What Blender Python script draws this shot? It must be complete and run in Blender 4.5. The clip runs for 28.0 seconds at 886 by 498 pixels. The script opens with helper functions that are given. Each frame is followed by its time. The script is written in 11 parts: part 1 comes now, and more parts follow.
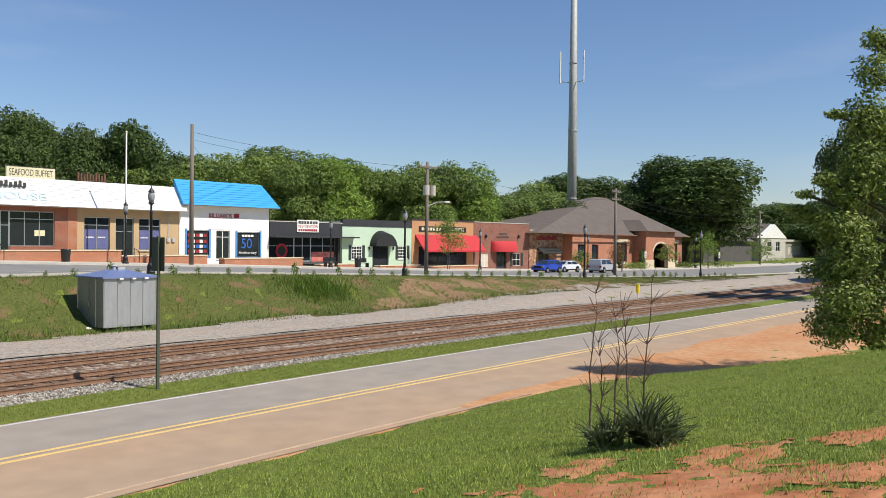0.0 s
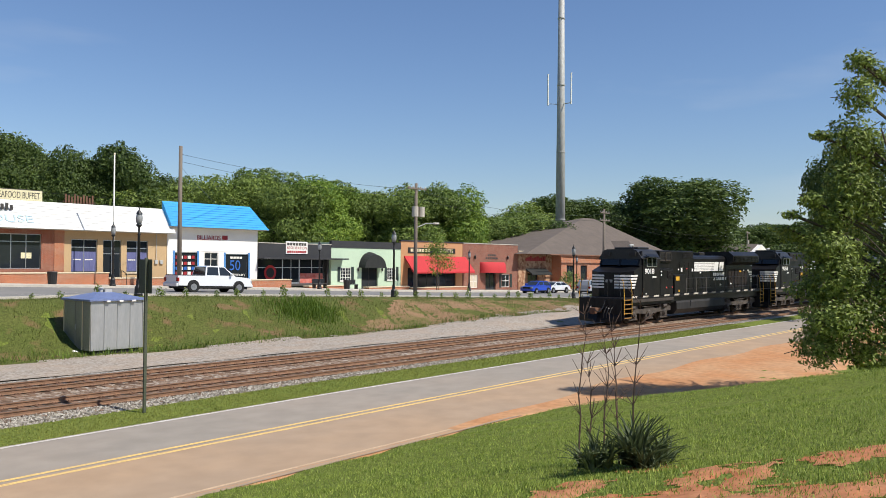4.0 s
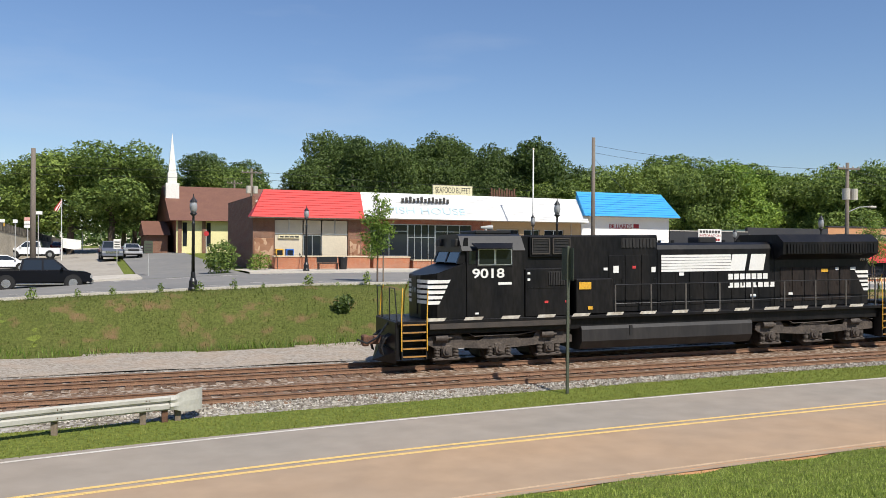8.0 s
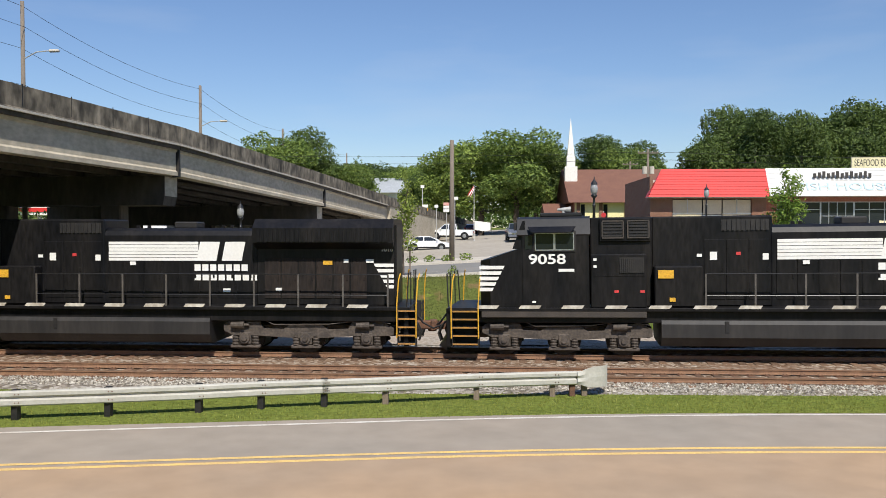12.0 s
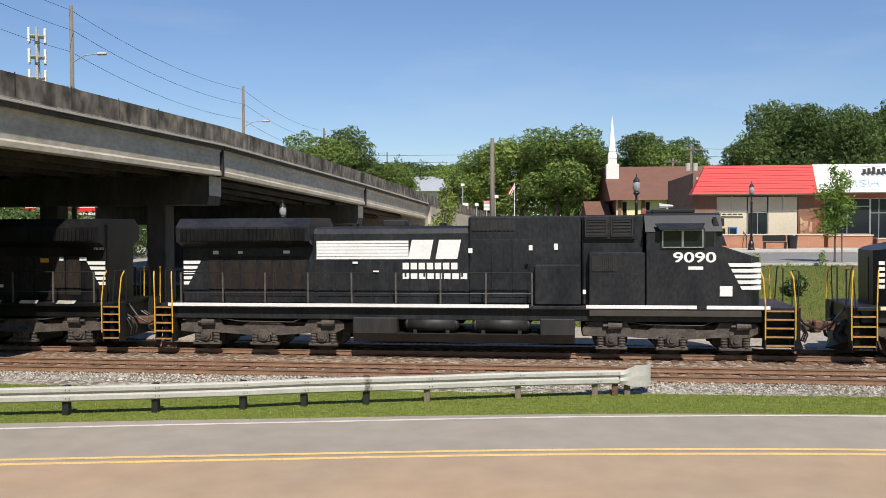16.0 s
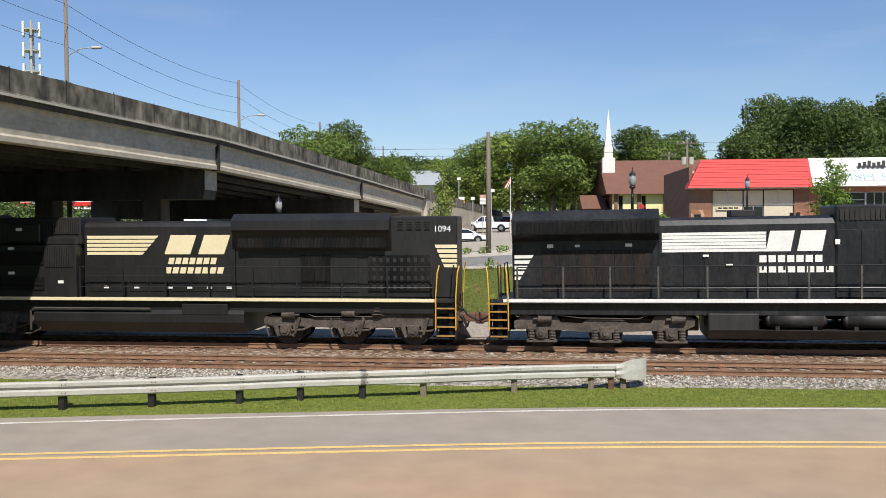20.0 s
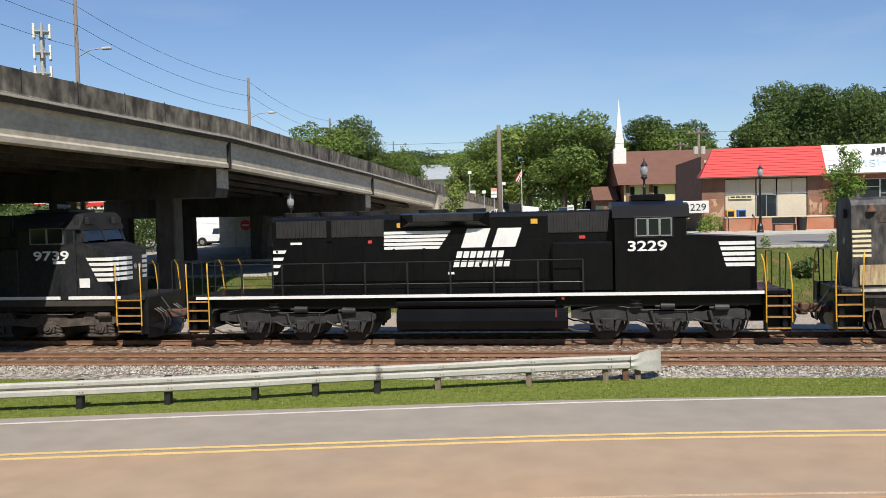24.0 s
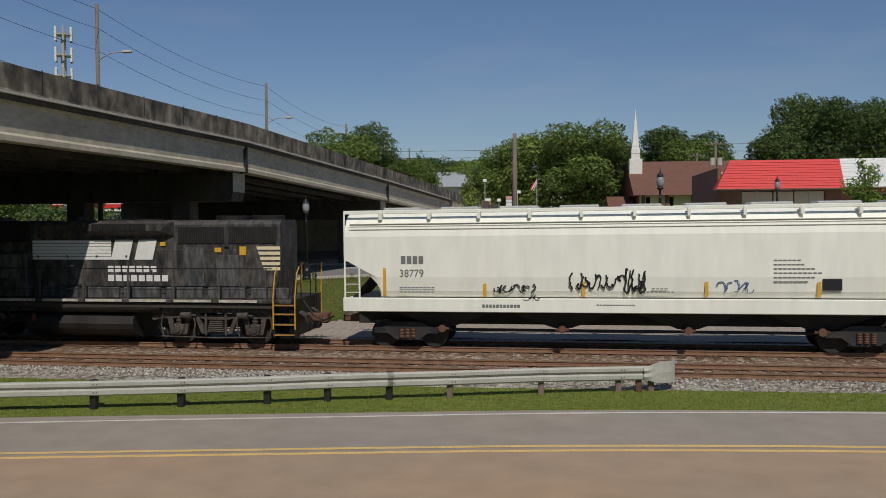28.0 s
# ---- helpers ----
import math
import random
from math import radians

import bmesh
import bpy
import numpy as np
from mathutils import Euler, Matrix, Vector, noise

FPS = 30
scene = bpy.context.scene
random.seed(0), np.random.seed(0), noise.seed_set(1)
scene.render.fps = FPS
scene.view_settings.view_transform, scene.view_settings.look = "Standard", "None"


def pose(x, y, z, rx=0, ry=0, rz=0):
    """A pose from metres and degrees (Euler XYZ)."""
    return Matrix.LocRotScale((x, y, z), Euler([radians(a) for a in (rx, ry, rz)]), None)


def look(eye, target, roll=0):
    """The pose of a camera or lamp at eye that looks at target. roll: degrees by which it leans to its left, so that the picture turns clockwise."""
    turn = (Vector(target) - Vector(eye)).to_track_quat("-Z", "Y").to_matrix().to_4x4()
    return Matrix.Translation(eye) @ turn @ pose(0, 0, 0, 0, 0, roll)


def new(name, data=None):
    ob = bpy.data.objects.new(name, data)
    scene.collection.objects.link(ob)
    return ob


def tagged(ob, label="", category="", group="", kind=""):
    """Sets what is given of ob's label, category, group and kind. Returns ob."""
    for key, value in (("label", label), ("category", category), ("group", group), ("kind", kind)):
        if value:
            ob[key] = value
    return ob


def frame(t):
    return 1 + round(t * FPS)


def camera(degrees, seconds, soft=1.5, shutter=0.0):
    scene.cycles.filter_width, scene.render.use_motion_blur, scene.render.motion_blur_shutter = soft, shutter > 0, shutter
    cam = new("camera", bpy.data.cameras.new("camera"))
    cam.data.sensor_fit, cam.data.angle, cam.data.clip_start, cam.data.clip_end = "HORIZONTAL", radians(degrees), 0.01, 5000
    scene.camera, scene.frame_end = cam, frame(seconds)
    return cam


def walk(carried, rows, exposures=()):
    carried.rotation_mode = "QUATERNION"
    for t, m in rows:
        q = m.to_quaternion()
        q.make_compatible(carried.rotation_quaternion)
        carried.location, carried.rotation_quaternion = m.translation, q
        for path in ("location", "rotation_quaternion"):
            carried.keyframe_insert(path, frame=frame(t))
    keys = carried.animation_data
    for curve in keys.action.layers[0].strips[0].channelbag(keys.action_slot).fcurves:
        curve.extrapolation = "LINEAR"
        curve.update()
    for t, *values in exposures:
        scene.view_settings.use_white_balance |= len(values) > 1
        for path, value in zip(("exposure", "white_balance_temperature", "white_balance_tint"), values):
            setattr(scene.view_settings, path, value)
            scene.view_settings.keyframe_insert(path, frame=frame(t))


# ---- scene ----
cam = camera(55.75, 28.0, soft=0.8, shutter=0.03)

# seconds, yaw, pitch, roll of the hand-held camera; it turns about the holder, half a metre behind the lens
TURNS = [
    (0.0, -49.59, -0.52, -0.62),
    (0.5, -49.63, -0.38, -0.67),
    (1.0, -49.58, -0.17, -0.74),
    (1.5, -49.64, 0.12, -0.87),
    (2.0, -49.81, 0.42, -0.86),
    (2.5, -49.91, 0.58, -0.64),
    (4.5, -50.37, 1.01, -0.45),
    (5.0, -50.21, 1.11, -0.50),
    (5.5, -49.37, 1.06, -0.37),
    (6.0, -46.95, 0.91, -0.19),
    (6.5, -43.56, 0.71, -0.25),
    (7.0, -38.55, 0.77, -0.25),
    (7.5, -31.33, 0.73, -0.21),
    (8.0, -22.94, -0.07, -0.39),
    (8.5, -14.93, -0.71, -0.81),
    (9.0, -7.39, -1.11, -1.08),
    (9.5, -1.81, -1.55, -0.92),
    (10.0, 0.55, -1.58, -0.64),
    (10.5, 1.39, -1.39, -0.47),
    (11.0, 2.12, -1.37, -0.18),
    (11.5, 2.89, -1.45, 0.09),
    (12.0, 3.52, -1.47, 0.00),
    (12.5, 4.08, -1.67, 0.17),
    (14.5, 5.63, -2.12, 0.45),
    (15.0, 5.99, -1.98, 0.26),
    (15.5, 6.13, -1.74, 0.31),
    (16.0, 6.26, -1.58, 0.17),
    (16.5, 6.41, -1.50, 0.11),
    (17.0, 6.36, -1.46, 0.18),
    (17.5, 6.17, -1.51, 0.26),
    (18.0, 6.01, -1.44, 0.26),
    (18.5, 5.89, -1.43, 0.08),
    (19.0, 5.92, -1.55, -0.04),
    (19.5, 5.90, -1.84, 0.07),
    (20.0, 6.00, -1.99, 0.24),
    (20.5, 5.96, -1.90, 0.22),
    (22.5, 6.82, -2.53, 1.18),
    (23.0, 6.93, -2.70, 1.19),
    (23.5, 6.90, -2.56, 1.21),
    (24.0, 6.78, -2.38, 1.23),
    (24.5, 6.88, -2.34, 1.06),
    (25.0, 7.27, -2.36, 0.77),
    (25.5, 7.21, -2.42, 0.30),
    (26.0, 7.08, -2.29, 0.16),
    (26.5, 7.15, -1.99, 0.12),
    (27.0, 7.30, -1.76, -0.04),
    (27.5, 7.59, -1.82, 0.09),
    (28.0, 7.77, -1.87, 0.29),
]
ARM = 0.57


def eye_row(t, yaw, pitch, roll):
    a = radians(yaw)
    return t, pose(-ARM * math.sin(a), ARM * (math.cos(a) - 1), 4.22, 90 + pitch, roll, yaw)


walk(cam, [eye_row(*r) for r in TURNS], exposures=[(0, 0.22), (20, 0.24), (26.1, 0.17), (27.0, -0.33), (27.6, -0.6), (28.0, -0.7)])

# ---- world and sun ----
SUN_AZ, SUN_EL = radians(164), radians(50)
world = bpy.data.worlds.new("sky")
scene.world = world
world.use_nodes = True
wn = world.node_tree.nodes
sky = wn.new("ShaderNodeTexSky")
sky.sky_type, sky.sun_disc = "NISHITA", False
sky.sun_elevation, sky.sun_rotation = SUN_EL, SUN_AZ
sky.air_density, sky.dust_density, sky.ozone_density = 1.2, 0.0, 4.0
wn["Background"].inputs["Strength"].default_value = 0.082
# thin high cloud, low over the far end of the line
wtc, wmap, wno, wra, wmx = wn.new("ShaderNodeTexCoord"), wn.new("ShaderNodeMapping"), wn.new("ShaderNodeTexNoise"), wn.new("ShaderNodeValToRGB"), wn.new("ShaderNodeMixRGB")
wmap.inputs["Scale"].default_value = (1.4, 1.4, 7.0)
wno.inputs["Scale"].default_value, wno.inputs["Detail"].default_value = 1.6, 5
wra.color_ramp.elements[0].position, wra.color_ramp.elements[1].position = 0.55, 0.85
wra.color_ramp.elements[1].color = (0.28, 0.28, 0.28, 1)
wmx.inputs["Color2"].default_value = (7.5, 7.8, 8.3, 1)
wtint = wn.new("ShaderNodeMixRGB")
wtint.blend_type, wtint.inputs["Fac"].default_value, wtint.inputs["Color2"].default_value = "MULTIPLY", 1.0, (0.92, 0.975, 1.15, 1)
wl = world.node_tree.links
wl.new(wtc.outputs["Generated"], wmap.inputs["Vector"])
wl.new(wmap.outputs["Vector"], wno.inputs["Vector"])
wl.new(wno.outputs["Fac"], wra.inputs["Fac"])
wl.new(wra.outputs["Color"], wmx.inputs["Fac"])
wl.new(sky.outputs["Color"], wtint.inputs["Color1"])
wl.new(wtint.outputs["Color"], wmx.inputs["Color1"])
wl.new(wmx.outputs["Color"], wn["Background"].inputs["Color"])

sun_data = bpy.data.lights.new("sun", "SUN")
sun_data.energy, sun_data.angle, sun_data.color = 4.7, radians(0.53), (1.0, 0.95, 0.87)
sun = new("sun", sun_data)
sun_dir = Vector((math.sin(SUN_AZ) * math.cos(SUN_EL), math.cos(SUN_AZ) * math.cos(SUN_EL), math.sin(SUN_EL)))
sun.matrix_world = look(tuple(sun_dir * 200), (0, 0, 0))


# ---- materials ----
def mat(name, col, rough=0.6, col2=None, scale=2.0, amount=0.6, metal=0.0, fine=30.0, fine_amt=0.25, bump=0.15, bscale=60.0, spec=0.5,
        rand=0.0, stretch=(1, 1, 1), where="Object", coat=0.0):
    m = bpy.data.materials.new(name)
    m.use_nodes = True
    nt = m.node_tree
    n, lk = nt.nodes, nt.links
    b = n["Principled BSDF"]
    b.inputs["Roughness"].default_value, b.inputs["Metallic"].default_value = rough, metal
    b.inputs["Specular IOR Level"].default_value = spec
    b.inputs["Coat Weight"].default_value = coat
    tc, mp = n.new("ShaderNodeTexCoord"), n.new("ShaderNodeMapping")
    mp.inputs["Scale"].default_value = stretch
    if where == "World":
        geo = n.new("ShaderNodeNewGeometry")
        lk.new(geo.outputs["Position"], mp.inputs["Vector"])
    else:
        lk.new(tc.outputs["Object"], mp.inputs["Vector"])
    n1, n2, n3 = n.new("ShaderNodeTexNoise"), n.new("ShaderNodeTexNoise"), n.new("ShaderNodeTexNoise")
    for q, s, d in ((n1, scale, 6), (n2, fine, 3), (n3, bscale, 2)):
        q.inputs["Scale"].default_value, q.inputs["Detail"].default_value = s, d
        lk.new(mp.outputs["Vector"], q.inputs["Vector"])
    r1 = n.new("ShaderNodeValToRGB")
    r1.color_ramp.elements[0].position, r1.color_ramp.elements[1].position = 0.35, 0.68
    lk.new(n1.outputs["Fac"], r1.inputs["Fac"])
    mul = n.new("ShaderNodeMath")
    mul.operation, mul.inputs[1].default_value = "MULTIPLY", amount
    lk.new(r1.outputs["Color"], mul.inputs[0])
    mx = n.new("ShaderNodeMixRGB")
    mx.inputs["Color1"].default_value = (*col, 1)
    mx.inputs["Color2"].default_value = (*(col2 or [c * 0.7 for c in col]), 1)
    lk.new(mul.outputs[0], mx.inputs["Fac"])
    hs = n.new("ShaderNodeHueSaturation")
    mr = n.new("ShaderNodeMapRange")
    mr.inputs["From Min"].default_value, mr.inputs["From Max"].default_value = 0.3, 0.7
    mr.inputs["To Min"].default_value, mr.inputs["To Max"].default_value = 1 - fine_amt, 1 + fine_amt
    lk.new(n2.outputs["Fac"], mr.inputs["Value"])
    val = mr.outputs["Result"]
    if rand:
        oi, ra = n.new("ShaderNodeObjectInfo"), n.new("ShaderNodeMapRange")
        ra.inputs["To Min"].default_value, ra.inputs["To Max"].default_value = 1 - rand, 1 + rand
        lk.new(oi.outputs["Random"], ra.inputs["Value"])
        mm = n.new("ShaderNodeMath")
        mm.operation = "MULTIPLY"
        lk.new(val, mm.inputs[0])
        lk.new(ra.outputs["Result"], mm.inputs[1])
        val = mm.outputs[0]
    lk.new(val, hs.inputs["Value"])
    lk.new(mx.outputs["Color"], hs.inputs["Color"])
    lk.new(hs.outputs["Color"], b.inputs["Base Color"])
    if bump:
        bp = n.new("ShaderNodeBump")
        bp.inputs["Strength"].default_value, bp.inputs["Distance"].default_value = bump, 0.02
        lk.new(n3.outputs["Fac"], bp.inputs["Height"])
        lk.new(bp.outputs["Normal"], b.inputs["Normal"])
    return m


def leaf_mat(name, dark, light, yellow=0.0):
    m = bpy.data.materials.new(name)
    m.use_nodes = True
    n, lk = m.node_tree.nodes, m.node_tree.links
    b = n["Principled BSDF"]
    b.inputs["Roughness"].default_value = 0.55
    b.inputs["Specular IOR Level"].default_value = 0.35
    g, oi, ad = n.new("ShaderNodeNewGeometry"), n.new("ShaderNodeObjectInfo"), n.new("ShaderNodeMixRGB")
    rr = n.new("ShaderNodeValToRGB")
    rr.color_ramp.elements[0].color, rr.color_ramp.elements[1].color = (*dark, 1), (*light, 1)
    lk.new(g.outputs["Random Per Island"], rr.inputs["Fac"])
    ad.blend_type, ad.inputs["Fac"].default_value = "MULTIPLY", 0.5
    mr = n.new("ShaderNodeValToRGB")
    mr.color_ramp.elements[0].color, mr.color_ramp.elements[1].color = (0.55, 0.6, 0.5, 1), (1.25, 1.15, 1.0, 1)
    lk.new(oi.outputs["Random"], mr.inputs["Fac"])
    lk.new(rr.outputs["Color"], ad.inputs["Color1"])
    lk.new(mr.outputs["Color"], ad.inputs["Color2"])
    lk.new(ad.outputs["Color"], b.inputs["Base Color"])
    tr = n.new("ShaderNodeBsdfTranslucent")
    lk.new(ad.outputs["Color"], tr.inputs["Color"])
    mixs = n.new("ShaderNodeMixShader")
    mixs.inputs["Fac"].default_value = 0.28
    lk.new(b.outputs["BSDF"], mixs.inputs[1])
    lk.new(tr.outputs["BSDF"], mixs.inputs[2])
    lk.new(mixs.outputs["Shader"], n["Material Output"].inputs["Surface"])
    return m


def glass_mat(name, col=(0.02, 0.025, 0.03), rough=0.06):
    m = bpy.data.materials.new(name)
    m.use_nodes = True
    b = m.node_tree.nodes["Principled BSDF"]
    b.inputs["Base Color"].default_value = (*col, 1)
    b.inputs["Roughness"].default_value = rough
    b.inputs["Specular IOR Level"].default_value = 0.6
    return m


M_LOCO = mat("black_loco_paint", (0.0055, 0.0057, 0.007), 0.4, (0.02, 0.0175, 0.016), 1.3, 0.75, spec=0.25, fine=11, fine_amt=0.4, bump=0.05, bscale=12, stretch=(1, 1, 0.25))
M_LOCO_BLUISH = mat("bluish_black_loco_paint", (0.013, 0.0138, 0.0165), 0.4, (0.034, 0.033, 0.034), 1.0, 0.75, spec=0.35, fine=10, fine_amt=0.4, bump=0.05, bscale=12, stretch=(1, 1, 0.5))
M_DOOR = mat("brown_stained_hood_door", (0.03, 0.022, 0.018), 0.6, (0.012, 0.011, 0.011), 2.2, 0.8, spec=0.2, fine=8, fine_amt=0.35, bump=0.08, bscale=14, stretch=(2, 1, 0.4))
M_STANCHION = mat("worn_grey_stanchion", (0.1, 0.088, 0.075), 0.6, (0.04, 0.036, 0.033), 5, 0.7, bump=0.05)
M_LOCO_NEW = mat("fresh_black_loco_paint", (0.004, 0.004, 0.005), 0.3, (0.008, 0.008, 0.008), 0.9, 0.5, spec=0.22, fine=9, bump=0.04, bscale=12, stretch=(1, 1, 0.3))
M_LOCO_GREY = mat("dusty_charcoal_loco_paint", (0.0125, 0.0125, 0.0135), 0.42, (0.026, 0.024, 0.022), 0.8, 0.6, fine=9, bump=0.04, bscale=12, stretch=(1, 1, 0.3))
M_LOCO_OLD = mat("weathered_black_loco_paint", (0.02, 0.02, 0.021), 0.6, (0.115, 0.1, 0.085), 2.3, 0.75, fine=6, fine_amt=0.6, bump=0.15, bscale=14, stretch=(1.5, 1, 0.5))
M_LOCO_PALE = mat("chalky_faded_black_paint", (0.035, 0.036, 0.04), 0.7, (0.15, 0.14, 0.13), 2.2, 0.75, fine=7, fine_amt=0.5, bump=0.12, bscale=14, stretch=(1.6, 1, 0.45))
M_LOCO_RUSTY = mat("rust_bled_black_paint", (0.04, 0.038, 0.037), 0.75, (0.13, 0.078, 0.05), 2.6, 0.7, fine=8, fine_amt=0.5, bump=0.2, bscale=18, stretch=(1.4, 1, 0.6))
M_GRILLE = mat("dark_grille", (0.012, 0.011, 0.011), 0.6, (0.03, 0.026, 0.022), 3, bump=0.2, bscale=50)
M_TRUCK = mat("dusty_truck_iron", (0.05, 0.04, 0.033), 0.75, (0.12, 0.095, 0.075), 2.5, 0.8, fine=14, fine_amt=0.35, bump=0.3, bscale=25)
M_TRUCK_BLACK = mat("black_truck_iron", (0.018, 0.018, 0.018), 0.6, (0.05, 0.045, 0.04), 2.5, 0.7, fine=14, bump=0.3, bscale=25)
M_TANK = mat("sooty_tank", (0.013, 0.012, 0.012), 0.6, (0.035, 0.031, 0.028), 1.2, 0.8, fine=8, bump=0.1, bscale=12, stretch=(1, 1, 0.2))
M_DUST = mat("dusty_sill", (0.06, 0.048, 0.038), 0.7, (0.03, 0.027, 0.024), 2, 0.7, bump=0.15)
M_WHITE = mat("white_decal", (0.8, 0.79, 0.75), 0.5, (0.66, 0.62, 0.56), 1.5, 0.35, fine=12, fine_amt=0.05, bump=0.02)
M_SILL = mat("grimy_white_sill_paint", (0.62, 0.58, 0.5), 0.6, (0.3, 0.25, 0.19), 4, 0.8, fine=9, fine_amt=0.12, bump=0.03)
M_CREAM = mat("cream_gold_decal", (0.76, 0.66, 0.42), 0.5, (0.66, 0.55, 0.33), 2, 0.35, fine=12, fine_amt=0.05, bump=0.02)
M_YELLOW = mat("yellow_safety_paint", (0.72, 0.4, 0.03), 0.55, (0.5, 0.25, 0.03), 6, 0.5, bump=0.05)
M_STEP = mat("worn_orange_step", (0.45, 0.22, 0.04), 0.65, (0.2, 0.12, 0.06), 8, 0.7, bump=0.1)
M_RED = mat("red_label", (0.6, 0.05, 0.05), 0.5)
M_DARKRED = mat("grimy_red_enamel", (0.28, 0.03, 0.025), 0.6, (0.08, 0.02, 0.015), 8, 0.8)
M_RUST = mat("rust", (0.16, 0.075, 0.04), 0.85, (0.09, 0.05, 0.035), 6, 0.8, bump=0.3)
M_RAIL = mat("rail_steel_rust", (0.26, 0.145, 0.082), 0.75, (0.16, 0.088, 0.052), 4, 0.8, bump=0.15, where="World")
M_RAILTOP = mat("worn_rail_head", (0.24, 0.15, 0.095), 0.45, (0.14, 0.08, 0.052), 5, 0.7, metal=0.35, bump=0.03, where="World")
M_TIE = mat("creosote_tie", (0.13, 0.073, 0.042), 0.85, (0.24, 0.15, 0.092), 6, 0.7, rand=0.45, bump=0.4, bscale=30, stretch=(6, 1, 6))
M_WHEEL = mat("wheel_steel", (0.022, 0.018, 0.016), 0.7, (0.05, 0.037, 0.028), 5, bump=0.1)
M_GLASS = glass_mat("dark_glass")
M_CABGLASS = glass_mat("tinted_cab_glass", (0.012, 0.016, 0.017))
M_ALU = mat("bare_aluminium", (0.62, 0.62, 0.62), 0.35, (0.5, 0.5, 0.5), 3, metal=0.9, bump=0.02)
M_GALV_RAIL = mat("chalky_galvanised_rail", (0.47, 0.455, 0.4), 0.7, (0.37, 0.35, 0.3), 2.0, 0.7, fine=14, fine_amt=0.08, bump=0.03, spec=0.4)
M_GALV = mat("galvanised_steel", (0.46, 0.46, 0.44), 0.68, (0.35, 0.345, 0.32), 3.0, 0.8, metal=0.15, fine=12, fine_amt=0.12, bump=0.05, stretch=(1, 1, 0.4))
M_SHELTER = mat("dull_aluminium_sheet", (0.5, 0.5, 0.49), 0.42, (0.42, 0.43, 0.43), 1.2, 0.7, metal=0.6, fine=6, fine_amt=0.06, bump=0.04, bscale=5, stretch=(3, 3, 0.5))
# hut side away from the sun: its shade painted as a darker olive
M_SHELTER_SHADE = mat("shaded_aluminium_sheet", (0.32, 0.31, 0.26), 0.5, (0.26, 0.25, 0.21), 1.5, metal=0.4, bump=0.04)
M_BLUEROOF = mat("blue_shelter_roof", (0.18, 0.23, 0.42), 0.4, (0.24, 0.28, 0.45), 2, metal=0.3, bump=0.03)
M_POSTWOOD = mat("weathered_post", (0.22, 0.17, 0.12), 0.9, (0.13, 0.1, 0.075), 6, bump=0.3, stretch=(6, 6, 0.6))
M_POLE = mat("grey_utility_pole", (0.2, 0.165, 0.13), 0.9, (0.13, 0.105, 0.085), 4, bump=0.3, stretch=(8, 8, 0.4))
M_BLACKIRON = mat("black_cast_iron", (0.012, 0.012, 0.013), 0.4, (0.02, 0.02, 0.02), 4, bump=0.1)
M_GLOBE = mat("frosted_lamp_globe", (0.34, 0.34, 0.33), 0.25, (0.24, 0.25, 0.25), 4, bump=0.02, spec=0.8)
M_DKGREEN = mat("dark_green_sign_back", (0.06, 0.075, 0.045), 0.55, (0.045, 0.055, 0.035), 3, bump=0.05)
M_POSTGREEN = mat("green_steel_post", (0.075, 0.085, 0.055), 0.55, (0.05, 0.06, 0.04), 6, bump=0.08)
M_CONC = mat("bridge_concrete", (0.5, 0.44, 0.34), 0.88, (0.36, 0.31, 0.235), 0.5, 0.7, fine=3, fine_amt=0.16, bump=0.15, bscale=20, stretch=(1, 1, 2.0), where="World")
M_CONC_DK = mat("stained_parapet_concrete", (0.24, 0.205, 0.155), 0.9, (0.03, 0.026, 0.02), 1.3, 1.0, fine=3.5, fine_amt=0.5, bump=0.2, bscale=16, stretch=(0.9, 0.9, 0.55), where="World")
# bridge underside: shade below the deck put into a darker concrete colour
M_CONC_SHADED = mat("shaded_soffit_concrete", (0.105, 0.088, 0.068), 0.92, (0.05, 0.042, 0.033), 0.6, 0.8, fine=3, fine_amt=0.2, bump=0.15, bscale=20, stretch=(1.5, 1.5, 0.5), where="World")
M_CONC_WALK = mat("pale_concrete_walk", (0.55, 0.5, 0.42), 0.85, (0.44, 0.39, 0.32), 0.8, 0.6, fine=8, fine_amt=0.1, bump=0.1, where="World")
M_KERB = mat("kerb_concrete", (0.52, 0.48, 0.41), 0.85, (0.4, 0.36, 0.3), 1.5, 0.6, bump=0.1, where="World")
M_ROAD = mat("worn_grey_asphalt", (0.3, 0.262, 0.216), 0.9, (0.345, 0.285, 0.225), 0.2, 0.7, fine=1.3, fine_amt=0.08, bump=0.15, bscale=90, where="World", spec=0.3)
M_ROAD_CLAY = mat("clay_stained_asphalt", (0.355, 0.265, 0.186), 0.92, (0.43, 0.285, 0.17), 0.14, 0.9, fine=1.3, fine_amt=0.08, bump=0.15, bscale=90, where="World", spec=0.3)
M_STREET = mat("grey_street_asphalt", (0.2, 0.195, 0.185), 0.9, (0.26, 0.245, 0.22), 0.2, 0.7, fine=2, fine_amt=0.08, bump=0.1, where="World", spec=0.3)
M_CARPARK = mat("bleached_car_park_asphalt", (0.4, 0.36, 0.3), 0.9, (0.33, 0.295, 0.245), 0.25, 0.7, fine=2, fine_amt=0.1, bump=0.1, where="World", spec=0.3)
M_LINE_W = mat("worn_white_road_paint", (0.68, 0.64, 0.57), 0.8, (0.45, 0.38, 0.3), 2.2, 0.6, bump=0.05, where="World")
M_LINE_TAN = mat("clay_stained_white_paint", (0.56, 0.4, 0.25), 0.85, (0.42, 0.28, 0.17), 1.5, 0.7, bump=0.05, where="World")
